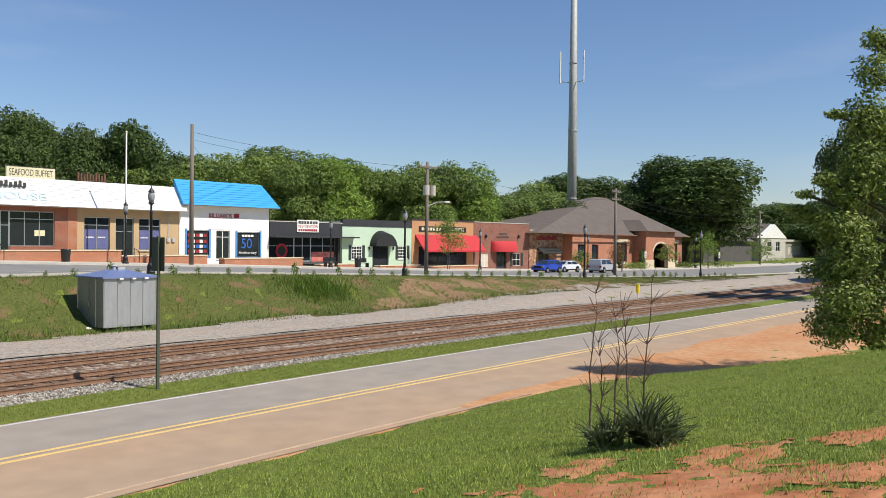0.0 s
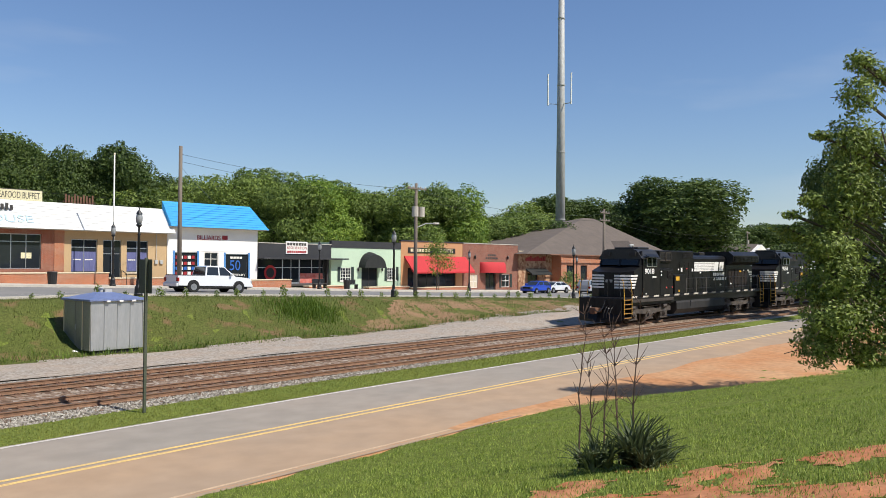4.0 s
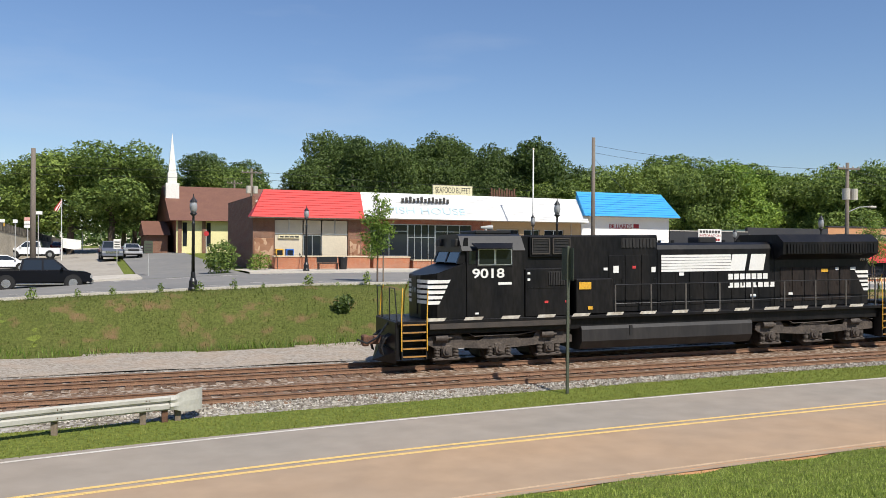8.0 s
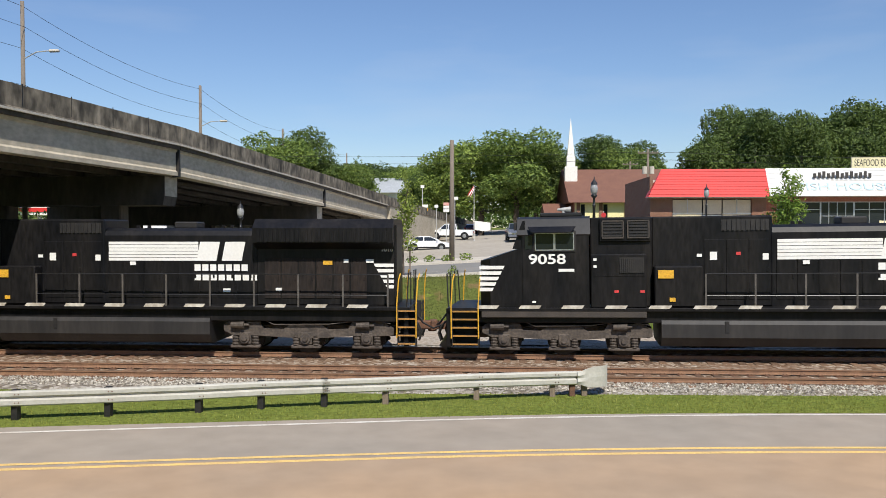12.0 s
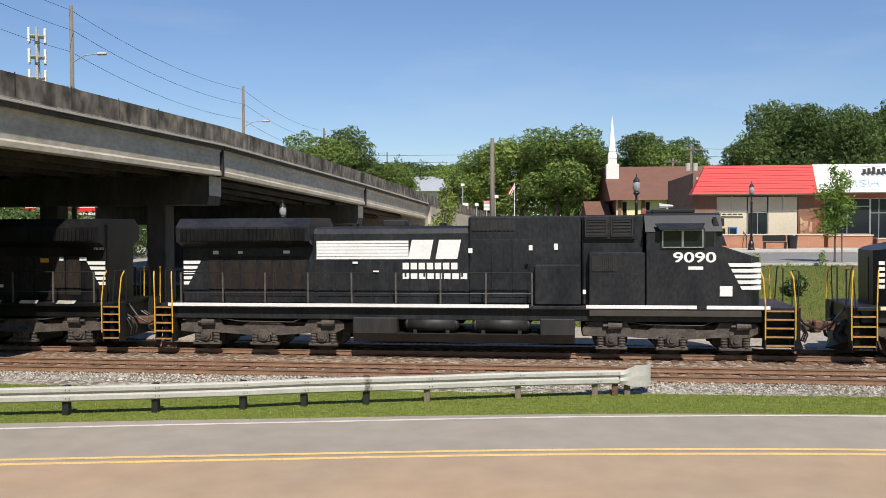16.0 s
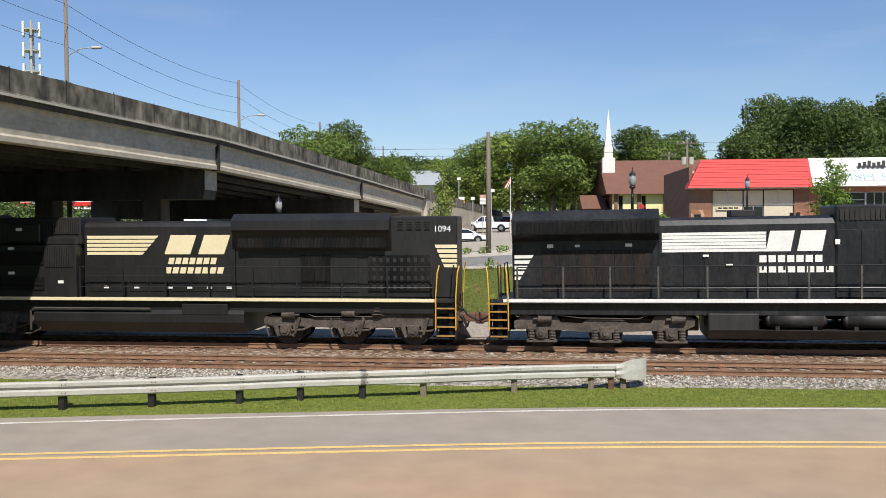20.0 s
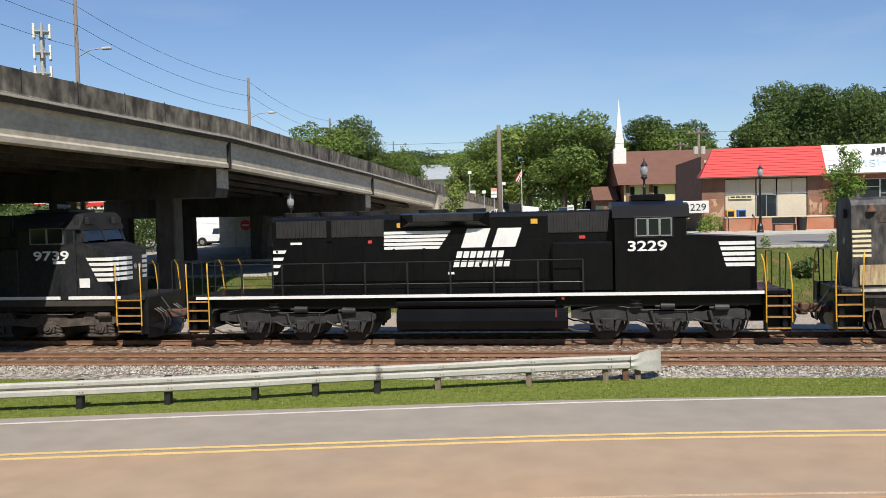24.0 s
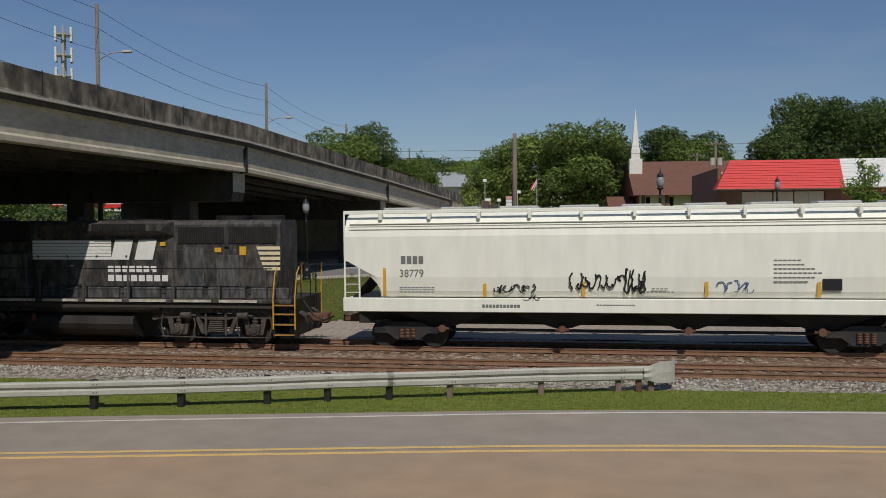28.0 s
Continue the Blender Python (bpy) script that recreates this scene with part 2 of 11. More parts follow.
M_LINE_Y = mat("worn_yellow_road_paint", (0.78, 0.52, 0.17), 0.8, (0.5, 0.36, 0.18), 1.8, 0.55, bump=0.05, where="World")
M_DIRT = mat("red_clay", (0.4, 0.145, 0.06), 0.95, (0.5, 0.24, 0.12), 1.6, 0.85, fine=5, fine_amt=0.2, bump=0.5, bscale=14, where="World", spec=0.2)
M_CLAY_PALE = mat("pale_orange_clay_wash", (0.47, 0.225, 0.1), 0.95, (0.5, 0.3, 0.16), 0.45, 0.85, fine=4, fine_amt=0.15, bump=0.3, bscale=20, where="World", spec=0.2)
M_MULCH = mat("brown_mulch", (0.2, 0.1, 0.055), 0.95, (0.3, 0.17, 0.1), 2, 0.7, bump=0.5, bscale=25, where="World")


def ground_mat(name, grass1, grass2, dirt, d_lo, d_hi, dscale):
    """Grass with bare patches of soil."""
    m = bpy.data.materials.new(name)
    m.use_nodes = True
    n, lk = m.node_tree.nodes, m.node_tree.links
    b = n["Principled BSDF"]
    b.inputs["Roughness"].default_value, b.inputs["Specular IOR Level"].default_value = 0.95, 0.15
    geo = n.new("ShaderNodeNewGeometry")
    tex = []
    for s, d in ((0.6, 5), (9.0, 4), (dscale, 6), (26.0, 2)):
        q = n.new("ShaderNodeTexNoise")
        q.inputs["Scale"].default_value, q.inputs["Detail"].default_value = s, d
        lk.new(geo.outputs["Position"], q.inputs["Vector"])
        tex.append(q)
    m1, m2, m3 = n.new("ShaderNodeMixRGB"), n.new("ShaderNodeMixRGB"), n.new("ShaderNodeMixRGB")
    m1.inputs["Color1"].default_value, m1.inputs["Color2"].default_value = (*grass1, 1), (*grass2, 1)
    lk.new(tex[0].outputs["Fac"], m1.inputs["Fac"])
    m2.blend_type, m2.inputs["Fac"].default_value = "MULTIPLY", 0.75
    rp = n.new("ShaderNodeValToRGB")
    rp.color_ramp.elements[0].position, rp.color_ramp.elements[1].position = 0.3, 0.65
    rp.color_ramp.elements[0].color, rp.color_ramp.elements[1].color = (0.45, 0.45, 0.4, 1), (1.2, 1.2, 1.1, 1)
    lk.new(tex[1].outputs["Fac"], rp.inputs["Fac"])
    lk.new(m1.outputs["Color"], m2.inputs["Color1"])
    lk.new(rp.outputs["Color"], m2.inputs["Color2"])
    rd = n.new("ShaderNodeValToRGB")
    rd.color_ramp.elements[0].position, rd.color_ramp.elements[1].position = d_lo, d_hi
    lk.new(tex[2].outputs["Fac"], rd.inputs["Fac"])
    lk.new(rd.outputs["Color"], m3.inputs["Fac"])
    lk.new(m2.outputs["Color"], m3.inputs["Color1"])
    m3.inputs["Color2"].default_value = (*dirt, 1)
    lk.new(m3.outputs["Color"], b.inputs["Base Color"])
    bp = n.new("ShaderNodeBump")
    bp.inputs["Strength"].default_value, bp.inputs["Distance"].default_value = 0.6, 0.08
    lk.new(tex[3].outputs["Fac"], bp.inputs["Height"])
    lk.new(bp.outputs["Normal"], b.inputs["Normal"])
    return m


def stone_mat(name, cols, scale, bump=0.9, blend=0.0, blend_col=(0.3, 0.2, 0.13)):
    """Crushed stone: each cell its own grey."""
    m = bpy.data.materials.new(name)
    m.use_nodes = True
    n, lk = m.node_tree.nodes, m.node_tree.links
    b = n["Principled BSDF"]
    b.inputs["Roughness"].default_value, b.inputs["Specular IOR Level"].default_value = 0.9, 0.25
    geo, v, v2, no = n.new("ShaderNodeNewGeometry"), n.new("ShaderNodeTexVoronoi"), n.new("ShaderNodeTexVoronoi"), n.new("ShaderNodeTexNoise")
    v.inputs["Scale"].default_value, v2.inputs["Scale"].default_value = scale, scale
    v2.feature = "DISTANCE_TO_EDGE"
    no.inputs["Scale"].default_value, no.inputs["Detail"].default_value = 0.7, 6
    for q in (v, v2, no):
        lk.new(geo.outputs["Position"], q.inputs["Vector"])
    sep, rp = n.new("ShaderNodeSeparateColor"), n.new("ShaderNodeValToRGB")
    lk.new(v.outputs["Color"], sep.inputs["Color"])
    rp.color_ramp.elements[0].color, rp.color_ramp.elements[1].color = (*cols[0], 1), (*cols[-1], 1)
    for k, c in enumerate(cols[1:-1]):
        e = rp.color_ramp.elements.new((k + 1) / (len(cols) - 1))
        e.color = (*c, 1)
    lk.new(sep.outputs["Red"], rp.inputs["Fac"])
    mx = n.new("ShaderNodeMixRGB")
    rm = n.new("ShaderNodeValToRGB")
    rm.color_ramp.elements[0].position, rm.color_ramp.elements[1].position = 0.42, 0.7
    rm.color_ramp.elements[1].color = (blend, blend, blend, 1)
    lk.new(no.outputs["Fac"], rm.inputs["Fac"])
    lk.new(rm.outputs["Color"], mx.inputs["Fac"])
    lk.new(rp.outputs["Color"], mx.inputs["Color1"])
    mx.inputs["Color2"].default_value = (*blend_col, 1)
    lk.new(mx.outputs["Color"], b.inputs["Base Color"])
    bp = n.new("ShaderNodeBump")
    bp.inputs["Strength"].default_value, bp.inputs["Distance"].default_value = bump, 0.04
    lk.new(v2.outputs["Distance"], bp.inputs["Height"])
    lk.new(bp.outputs["Normal"], b.inputs["Normal"])
    return m


M_GRASS = ground_mat("lawn_grass", (0.125, 0.17, 0.03), (0.2, 0.225, 0.05), (0.44, 0.19, 0.085), 0.68, 0.78, 0.35)
M_BALLAST = stone_mat("grey_ballast", [(0.1, 0.088, 0.07), (0.235, 0.21, 0.175), (0.36, 0.33, 0.285), (0.5, 0.47, 0.42)], 9.0, 1.0, 0.35, (0.24, 0.17, 0.12))
M_BED = stone_mat("rusty_shaded_ballast", [(0.08, 0.048, 0.029), (0.19, 0.122, 0.076), (0.3, 0.215, 0.15), (0.5, 0.44, 0.36)], 9.0, 1.0, 0.65, (0.18, 0.102, 0.06))
M_BANK = ground_mat("rough_bank_turf", (0.085, 0.115, 0.025), (0.13, 0.135, 0.04), (0.21, 0.125, 0.068), 0.55, 0.72, 0.9)
M_GRAVEL = stone_mat("tan_gravel", [(0.24, 0.2, 0.155), (0.36, 0.31, 0.255), (0.44, 0.39, 0.33)], 11.0, 0.6, 0.5, (0.42, 0.31, 0.22))


# ---- geometry helpers ----
class Geo:
    """Gathers vertices and faces for one mesh."""

    def __init__(self):
        self.v, self.f = [], []

    def add(self, vs, fs):
        o = len(self.v)
        self.v.extend(vs)
        self.f.extend([tuple(i + o for i in q) for q in fs])
        return self

    def box(self, x0, x1, y0, y1, z0, z1, c=0.0):
        if c <= 0:
            return self.add([(x, y, z) for x in (x0, x1) for y in (y0, y1) for z in (z0, z1)],
                            [(0, 1, 3, 2), (4, 6, 7, 5), (0, 4, 5, 1), (2, 3, 7, 6), (0, 2, 6, 4), (1, 5, 7, 3)])
        lo, hi = (x0, y0, z0), (x1, y1, z1)
        vs, idx = [], {}
        for s in ((a, b, d) for a in (0, 1) for b in (0, 1) for d in (0, 1)):
            for ax in range(3):
                p = []
                for k in range(3):
                    e = hi[k] if s[k] else lo[k]
                    p.append(e if k == ax else e + (-c if s[k] else c))
                idx[s, ax] = len(vs)
                vs.append(tuple(p))
        fs = []
        for ax in range(3):
            o = [k for k in range(3) if k != ax]
            for side in (0, 1):
                q = []
                for a, b in ((0, 0), (1, 0), (1, 1), (0, 1)):
                    s = [0, 0, 0]
                    s[ax], s[o[0]], s[o[1]] = side, a, b
                    q.append(idx[tuple(s), ax])
                fs.append(q)
            for a in (0, 1):
                for b in (0, 1):
                    s0, s1 = [0, 0, 0], [0, 0, 0]
                    s0[ax], s1[ax] = 0, 1
                    for s in (s0, s1):
                        s[o[0]], s[o[1]] = a, b
                    s0, s1 = tuple(s0), tuple(s1)
                    fs.append([idx[s0, o[0]], idx[s1, o[0]], idx[s1, o[1]], idx[s0, o[1]]])
        for s in ((a, b, d) for a in (0, 1) for b in (0, 1) for d in (0, 1)):
            fs.append([idx[s, 0], idx[s, 1], idx[s, 2]])
        return self.add(vs, fs)

    def prism(self, poly, axis, a, b):
        """A polygon extruded along an axis; its two coordinates are the other two, in order."""
        n = len(poly)
        put = {"x": lambda p, t: (t, p[0], p[1]), "y": lambda p, t: (p[0], t, p[1]), "z": lambda p, t: (p[0], p[1], t)}[axis]
        return self.add([put(p, t) for t in (a, b) for p in poly],
                        [tuple(range(n)), tuple(range(2 * n - 1, n - 1, -1))] + [(i, i + n, (i + 1) % n + n, (i + 1) % n) for i in range(n)])

    def cyl(self, p, q, r, r2=None, n=10):
        p, q = Vector(p), Vector(q)
        r2 = r if r2 is None else r2
        d = (q - p).normalized()
        u = d.orthogonal().normalized()
        w = d.cross(u)
        vs = [tuple(c + (u * math.cos(6.28318 * i / n) + w * math.sin(6.28318 * i / n)) * rr) for c, rr in ((p, r), (q, r2)) for i in range(n)]
        return self.add(vs, [(i, (i + 1) % n, (i + 1) % n + n, i + n) for i in range(n)] + [tuple(range(n - 1, -1, -1)), tuple(range(n, 2 * n))])

    def tube(self, pts, r, n=6):
        """One continuous round bar through the points."""
        ps = [Vector(p) for p in pts]
        k, vs, u = len(ps), [], None
        for i, p in enumerate(ps):
            d = (ps[min(i + 1, k - 1)] - ps[max(i - 1, 0)]).normalized()
            u = d.orthogonal() if u is None else u - d * u.dot(d)
            u = (u if u.length > 1e-4 else d.orthogonal()).normalized()
            w = d.cross(u)
            vs += [tuple(p + (u * math.cos(6.28318 * j / n) + w * math.sin(6.28318 * j / n)) * r) for j in range(n)]
        return self.add(vs, [(i * n + j, i * n + (j + 1) % n, (i + 1) * n + (j + 1) % n, (i + 1) * n + j) for i in range(k - 1) for j in range(n)]
                        + [tuple(range(n - 1, -1, -1)), tuple(range((k - 1) * n, k * n))])

    def lathe(self, prof, c=(0, 0, 0), n=14):
        k = len(prof)
        vs = [(c[0] + r * math.cos(6.28318 * i / n), c[1] + r * math.sin(6.28318 * i / n), c[2] + z) for i in range(n) for r, z in prof]
        fs = [(i * k + j, ((i + 1) % n) * k + j, ((i + 1) % n) * k + j + 1, i * k + j + 1) for i in range(n) for j in range(k - 1)]
        fs += [tuple(i * k for i in range(n - 1, -1, -1)), tuple(i * k + k - 1 for i in range(n))]
        return self.add(vs, fs)

    def flipped(self, length):
        self.v = [(length - x, y, z) for x, y, z in self.v]
        return self

    def moved(self, m):
        self.v = [tuple(m @ Vector(p)) for p in self.v]
        return self

    def mesh(self, name, material, smooth=False):
        me = bpy.data.meshes.new(name)
        me.from_pydata(self.v, [], self.f)
        if len(self.f) < 30000:
            bm = bmesh.new()
            bm.from_mesh(me)
            bmesh.ops.recalc_face_normals(bm, faces=bm.faces)
            bm.to_mesh(me)
            bm.free()
        me.materials.append(material)
        if smooth:
            me.polygons.foreach_set("use_smooth", [True] * len(me.polygons))
        return me


def part(name, geo, material, parent, label="", smooth=False):
    ob = new(name, geo if isinstance(geo, bpy.types.Mesh) else geo.mesh(name, material, smooth))
    ob.parent = parent
    return tagged(ob, label=label) if label else ob


def thing(name, label, category, group="", at=(0, 0, 0), turn=0.0):
    ob = new(name)
    ob.empty_display_size = 0.2
    ob.matrix_basis = pose(*at, 0, 0, turn)
    return tagged(ob, label=label, category=category, group=group)


def structure(name, geo, material, label="", smooth=False):
    ob = new(name, geo if isinstance(geo, bpy.types.Mesh) else geo.mesh(name, material, smooth))
    return tagged(ob, label=label, kind="structure")


def letters(name, text, size, material, parent, at, rx=90, rz=0, width=None, depth=0.008, shear=0.0, bold=0.0):
    """Writing in the built-in font, as a mesh; at: the lower left corner."""
    cu = bpy.data.curves.new(name, "FONT")
    cu.body, cu.size, cu.extrude, cu.shear, cu.offset = text, 1.0, depth, shear, bold
    tmp = new(name + "_tmp", cu)
    dg = bpy.context.evaluated_depsgraph_get()
    me = bpy.data.meshes.new_from_object(tmp.evaluated_get(dg))
    bpy.data.objects.remove(tmp)
    bpy.data.curves.remove(cu)
    co = np.array([tuple(v.co) for v in me.vertices])
    lo, hi = co.min(0), co.max(0)
    sy = size / max(1e-6, hi[1] - lo[1])
    sx = sy if width is None else width / max(1e-6, hi[0] - lo[0])
    for v in me.vertices:
        v.co = ((v.co[0] - lo[0]) * sx, (v.co[1] - lo[1]) * sy, v.co[2])
    me.materials.clear()
    me.materials.append(material)
    ob = new(name, me)
    ob.parent = parent
    ob.matrix_basis = pose(*at, rx, 0, rz)
    return ob


def smooth01(a, b, x):
    t = min(1.0, max(0.0, (x - a) / (b - a)))
    return t * t * (3 - 2 * t)


def table(x, pts):
    if x <= pts[0][0]:
        return pts[0][1]
    for (a, u), (b, w) in zip(pts[:-1], pts[1:]):
        if x <= b:
            return u + (w - u) * (x - a) / (b - a)
    return pts[-1][1]


# ---- lie of the land ----
STREET_Z = ((-80, 0.7), (-14, 1.2), (0, 1.9), (10, 2.25), (24, 2.3), (43, 1.75), (70, 0.9), (95, 0.3), (130, -0.05), (260, -0.3))
KERB_Y, FAR_KERB_Y, FRONT_Y = 43.6, 60.5, 68.0


def street_z(x, y):
    z = table(x, STREET_Z)
    rise = 0.006 - 0.01 * (1 - smooth01(-4, 14, x))
    return z + rise * max(0.0, min(y, 64) - KERB_Y)


ROAD_C = ((-60, 2.0), (-24, 12.6), (-10.1, 15.3), (-7, 15.86), (-4.9, 16.21), (-2, 16.76), (0.5, 17.13), (3.3, 17.46), (6.8, 17.78), (10.8, 17.93), (21.2, 18.17), (40, 18.5), (150, 19.2))


def road_y(x):
    """The centre of the near road."""
    return (table(x - 1.6, ROAD_C) + table(x, ROAD_C) + table(x + 1.6, ROAD_C)) / 3


def line_off(x):
    """From the centre to the white line along the railway side."""
    return table(x, ((-14, 2.85), (-4.5, 3.02), (2, 3.18), (10, 3.32), (20, 3.45)))


def ground_z(x, y):
    edge = road_y(x) - 3.85
    if y < edge + 0.6:
        up = max(0.0, edge - y)
        bank = 0.2 * up + 0.05 * math.sin(x * 0.9) * min(1, up / 3)
        drive = smooth01(25.5, 31, x + 0.25 * y)
        return -0.3 + bank * (1 - 0.85 * drive) + 0.03 * math.sin(2.1 * x + 1.3 * y)
    if y < 33:
        return -0.3
    base = -0.3 + 0.45 * smooth01(34, 60, x) * smooth01(33, 38, y)
    toe = 38.2 + 0.5 * math.sin(x * 0.35)
    if y < KERB_Y - 0.2:
        top = street_z(x, KERB_Y) - 0.03
        t = smooth01(toe, KERB_Y - 0.9, y)
        return base + (top - base) * t + 0.08 * math.sin(x * 1.7 + y) * t * (1 - t) * 4
    z = street_z(x, y) - 0.06
    if y > 66:
        z += 0.028 * min(70, y - 66) * (1 - 0.9 * smooth01(30, 60, x))
    far = smooth01(170, 400, math.hypot(x - 30, y))
    return z * (1 - far) + 4.0 * far


def sheet(name, xs, ys, zf, material, label="", cut=None):
    """A sheet over a grid of x and y."""
    vs = [(x, y, zf(x, y)) for y in ys for x in xs]
    n = len(xs)
    fs = [(j * n + i, j * n + i + 1, (j + 1) * n + i + 1, (j + 1) * n + i) for j in range(len(ys) - 1) for i in range(n - 1)
          if cut is None or cut((xs[i] + xs[i + 1]) / 2, (ys[j] + ys[j + 1]) / 2)]
    me = bpy.data.meshes.new(name)
    me.from_pydata(vs, [], fs)
    me.materials.append(material)
    me.polygons.foreach_set("use_smooth", [True] * len(fs))
    return structure(name, me, material, label)


def steps(*spans):
    out = []
    for a, b, s in spans:
        k = max(1, round((b - a) / s))
        out += [a + (b - a) * i / k for i in range(k)]
    return out + [spans[-1][1]]


def ribbon(name, xs, y0, y1, z, material, label="", parent=None):
    """A strip along x between two lines y0(x) and y1(x)."""
    vs, fs = [], []
    for x in xs:
        a, b = y0(x), y1(x)
        vs += [(x, a, z(x, a)), (x, b, z(x, b))]
    for i in range(len(xs) - 1):
        fs.append((2 * i, 2 * i + 2, 2 * i + 3, 2 * i + 1))
    me = bpy.data.meshes.new(name)
    me.from_pydata(vs, [], fs)
    me.materials.append(material)
    ob = new(name, me)
    if parent:
        ob.parent = parent
    return tagged(ob, label=label, kind="structure")


GX = steps((-2500, -300, 400), (-300, -60, 30), (-60, 0, 1.25), (0, 16, 0.4), (16, 140, 1.25), (140, 300, 12), (300, 2500, 400))
GY = steps((-2500, -200, 500), (-200, -10, 20), (-10, -2, 0.8), (-2, 15, 0.4), (15, 36, 2.5), (36, 46, 0.5), (46, 70, 2), (70, 160, 8), (160, 400, 40), (400, 2500, 500))
sheet("ground", GX, GY, ground_z, M_GRASS, "uneven green grass with bare red clay patches")

# near road with its lines
RX = steps((-60, 150, 1.5))
flat = lambda h: (lambda x, y: h)
ribbon("near_lane", RX, lambda x: road_y(x) - 3.94, lambda x: road_y(x) - 0.02, flat(-0.2465), M_ROAD_CLAY, "near lane of the road stained by red clay")
road = ribbon("road", RX, lambda x: road_y(x) - 3.95, lambda x: road_y(x) + line_off(x) + table(x, ((-14, 0.6), (0, 0.35), (8, 0.17), (60, 0.12))), flat(-0.25), M_ROAD, "worn two-lane asphalt road dusted with red clay")
for nm, d, w, m in (("edge_line", 0, 0.13, M_LINE_W), ("edge_line", -3.62, 0.1, M_LINE_TAN), ("centre_line", 0.175, 0.15, M_LINE_Y), ("centre_line", -0.175, 0.15, M_LINE_Y)):
    ribbon(nm, RX, lambda x, d=d, w=w: road_y(x) + (d or line_off(x)) - w / 2, lambda x, d=d, w=w: road_y(x) + (d or line_off(x)) + w / 2, flat(-0.244), m, "", road)
# red clay washed along the near edge and the drive
ribbon("clay_edge", steps((-20, 26, 0.7)), lambda x: road_y(x) - 4.3 - 0.05 * math.sin(x * 1.3), lambda x: road_y(x) - 3.76 + 0.05 * math.sin(x * 2.1), lambda x, y: -0.2435 if y > road_y(x) - 3.9 else -0.33, M_CLAY_PALE, "thin red clay washed along the road edge")
def drive_y(x):
    """The grass edge of the clay drive."""
    return road_y(x) - 3.9 - 5.2 * smooth01(20, 31, x) - 0.25 * math.sin(x * 0.9) * smooth01(20, 24, x) - 1.5 * smooth01(31, 60, x)


DX = steps((18, 75, 0.5))
vs, fs = [], []
for x in DX:
    for k in range(9):
        y = drive_y(x) + (road_y(x) - 3.5 + 0.9 * smooth01(18, 30, x) + 0.2 * math.sin(x * 0.7) - drive_y(x)) * k / 8
        vs.append((x, y, max(ground_z(x, y) + 0.02, -0.2425) if k else ground_z(x, y) - 0.03))
for i in range(len(DX) - 1):
    fs += [(9 * i + k, 9 * i + 9 + k, 9 * i + 10 + k, 9 * i + k + 1) for k in range(8)]
me = bpy.data.meshes.new("clay_drive")
me.from_pydata(vs, [], fs)
me.materials.append(M_CLAY_PALE)
structure("clay_drive", me, M_CLAY_PALE, "bare orange clay drive washing onto the road")

# ballast and the gravel strip beyond
def ballast_z(x, y):
    for c in (25.45, 29.6):
        if abs(y - c) < 1.35:
            return -0.19
    return -0.2 - 0.09 * smooth01(0, 1.6, max(24.1 - y, y - 30.95, 0))


def road_edge(x):
    return road_y(x) + line_off(x) + table(x, ((-14, 0.58), (0, 0.33), (8, 0.15), (60, 0.1)))


def toe(x):
    return table(x, ((-30, 23.2), (-2.3, 23.3), (3.8, 23.6), (9, 23.7), (80, 23.65)))


def verge_z(x, y):
    e = road_edge(x)
    return -0.27 + 0.11 * smooth01(6, 26, x) * smooth01(e, toe(x), y)


ribbon("ballast_shoulder", steps((-70, 170, 2.0)), lambda x: toe(x) - 0.15, lambda x: 24.2, lambda x, y: -0.17 if y > 24.15 else -0.27, M_BALLAST, "grey ballast shoulder beside the grass verge")
g = []
VX = steps((-30, 110, 1.0))
for k in range(4):
    ribbon("verge_turf", VX, lambda x, k=k: road_edge(x) + (toe(x) + 0.04 * math.sin(3 * x) - road_edge(x)) * k / 4, lambda x, k=k: road_edge(x) + (toe(x) + 0.04 * math.sin(3 * x) - road_edge(x)) * (k + 1) / 4, verge_z, M_GRASS, "short grass verge between the road and the track")
sheet("ballast", steps((-70, 170, 2.0)), [24.15, 25.4, 26.75, 27.0, 28.2, 28.4, 29.6, 30.9, 31.2, 31.8, 32.6, 33.4], ballast_z, M_BALLAST, "grey crushed-stone track ballast")
# rust tone also holds shade; last strip browns the ground in the train's shadow
for ys in ((24.43, 25.5, 26.75), (26.75, 27.5, 28.4), (28.4, 29.6, 30.9, 31.2, 31.8, 32.5)):
    sheet("track_bed", steps((-70, 170, 2.0)), list(ys), lambda x, y: -0.186 if y < 31 else ballast_z(x, y) + 0.008, M_BED, "rust-brown ballast toned darker for shade, between and beyond the rails")
sheet("gravel_strip", steps((-70, 170, 1.25)), steps((32.9, 38, 0.85), (38, 43, 0.5)), lambda x, y: ground_z(x, y) + 0.045 + 0.02 * math.sin(x), M_GRAVEL, "pale tan gravel strip beside the tracks",
      lambda x, y: y < 38.35 + 0.25 * math.sin(x * 0.7) + 1.4 * smooth01(46, 62, x))
sheet("bank", steps((-60, 130, 0.7)), steps((38, 43.3, 0.35)), lambda x, y: ground_z(x, y) + 0.03, M_BANK, "rough embankment of dry grass and brown soil", lambda x, y: y > 38.2 + 0.25 * math.sin(x * 0.7) + 1.4 * smooth01(46, 62, x))

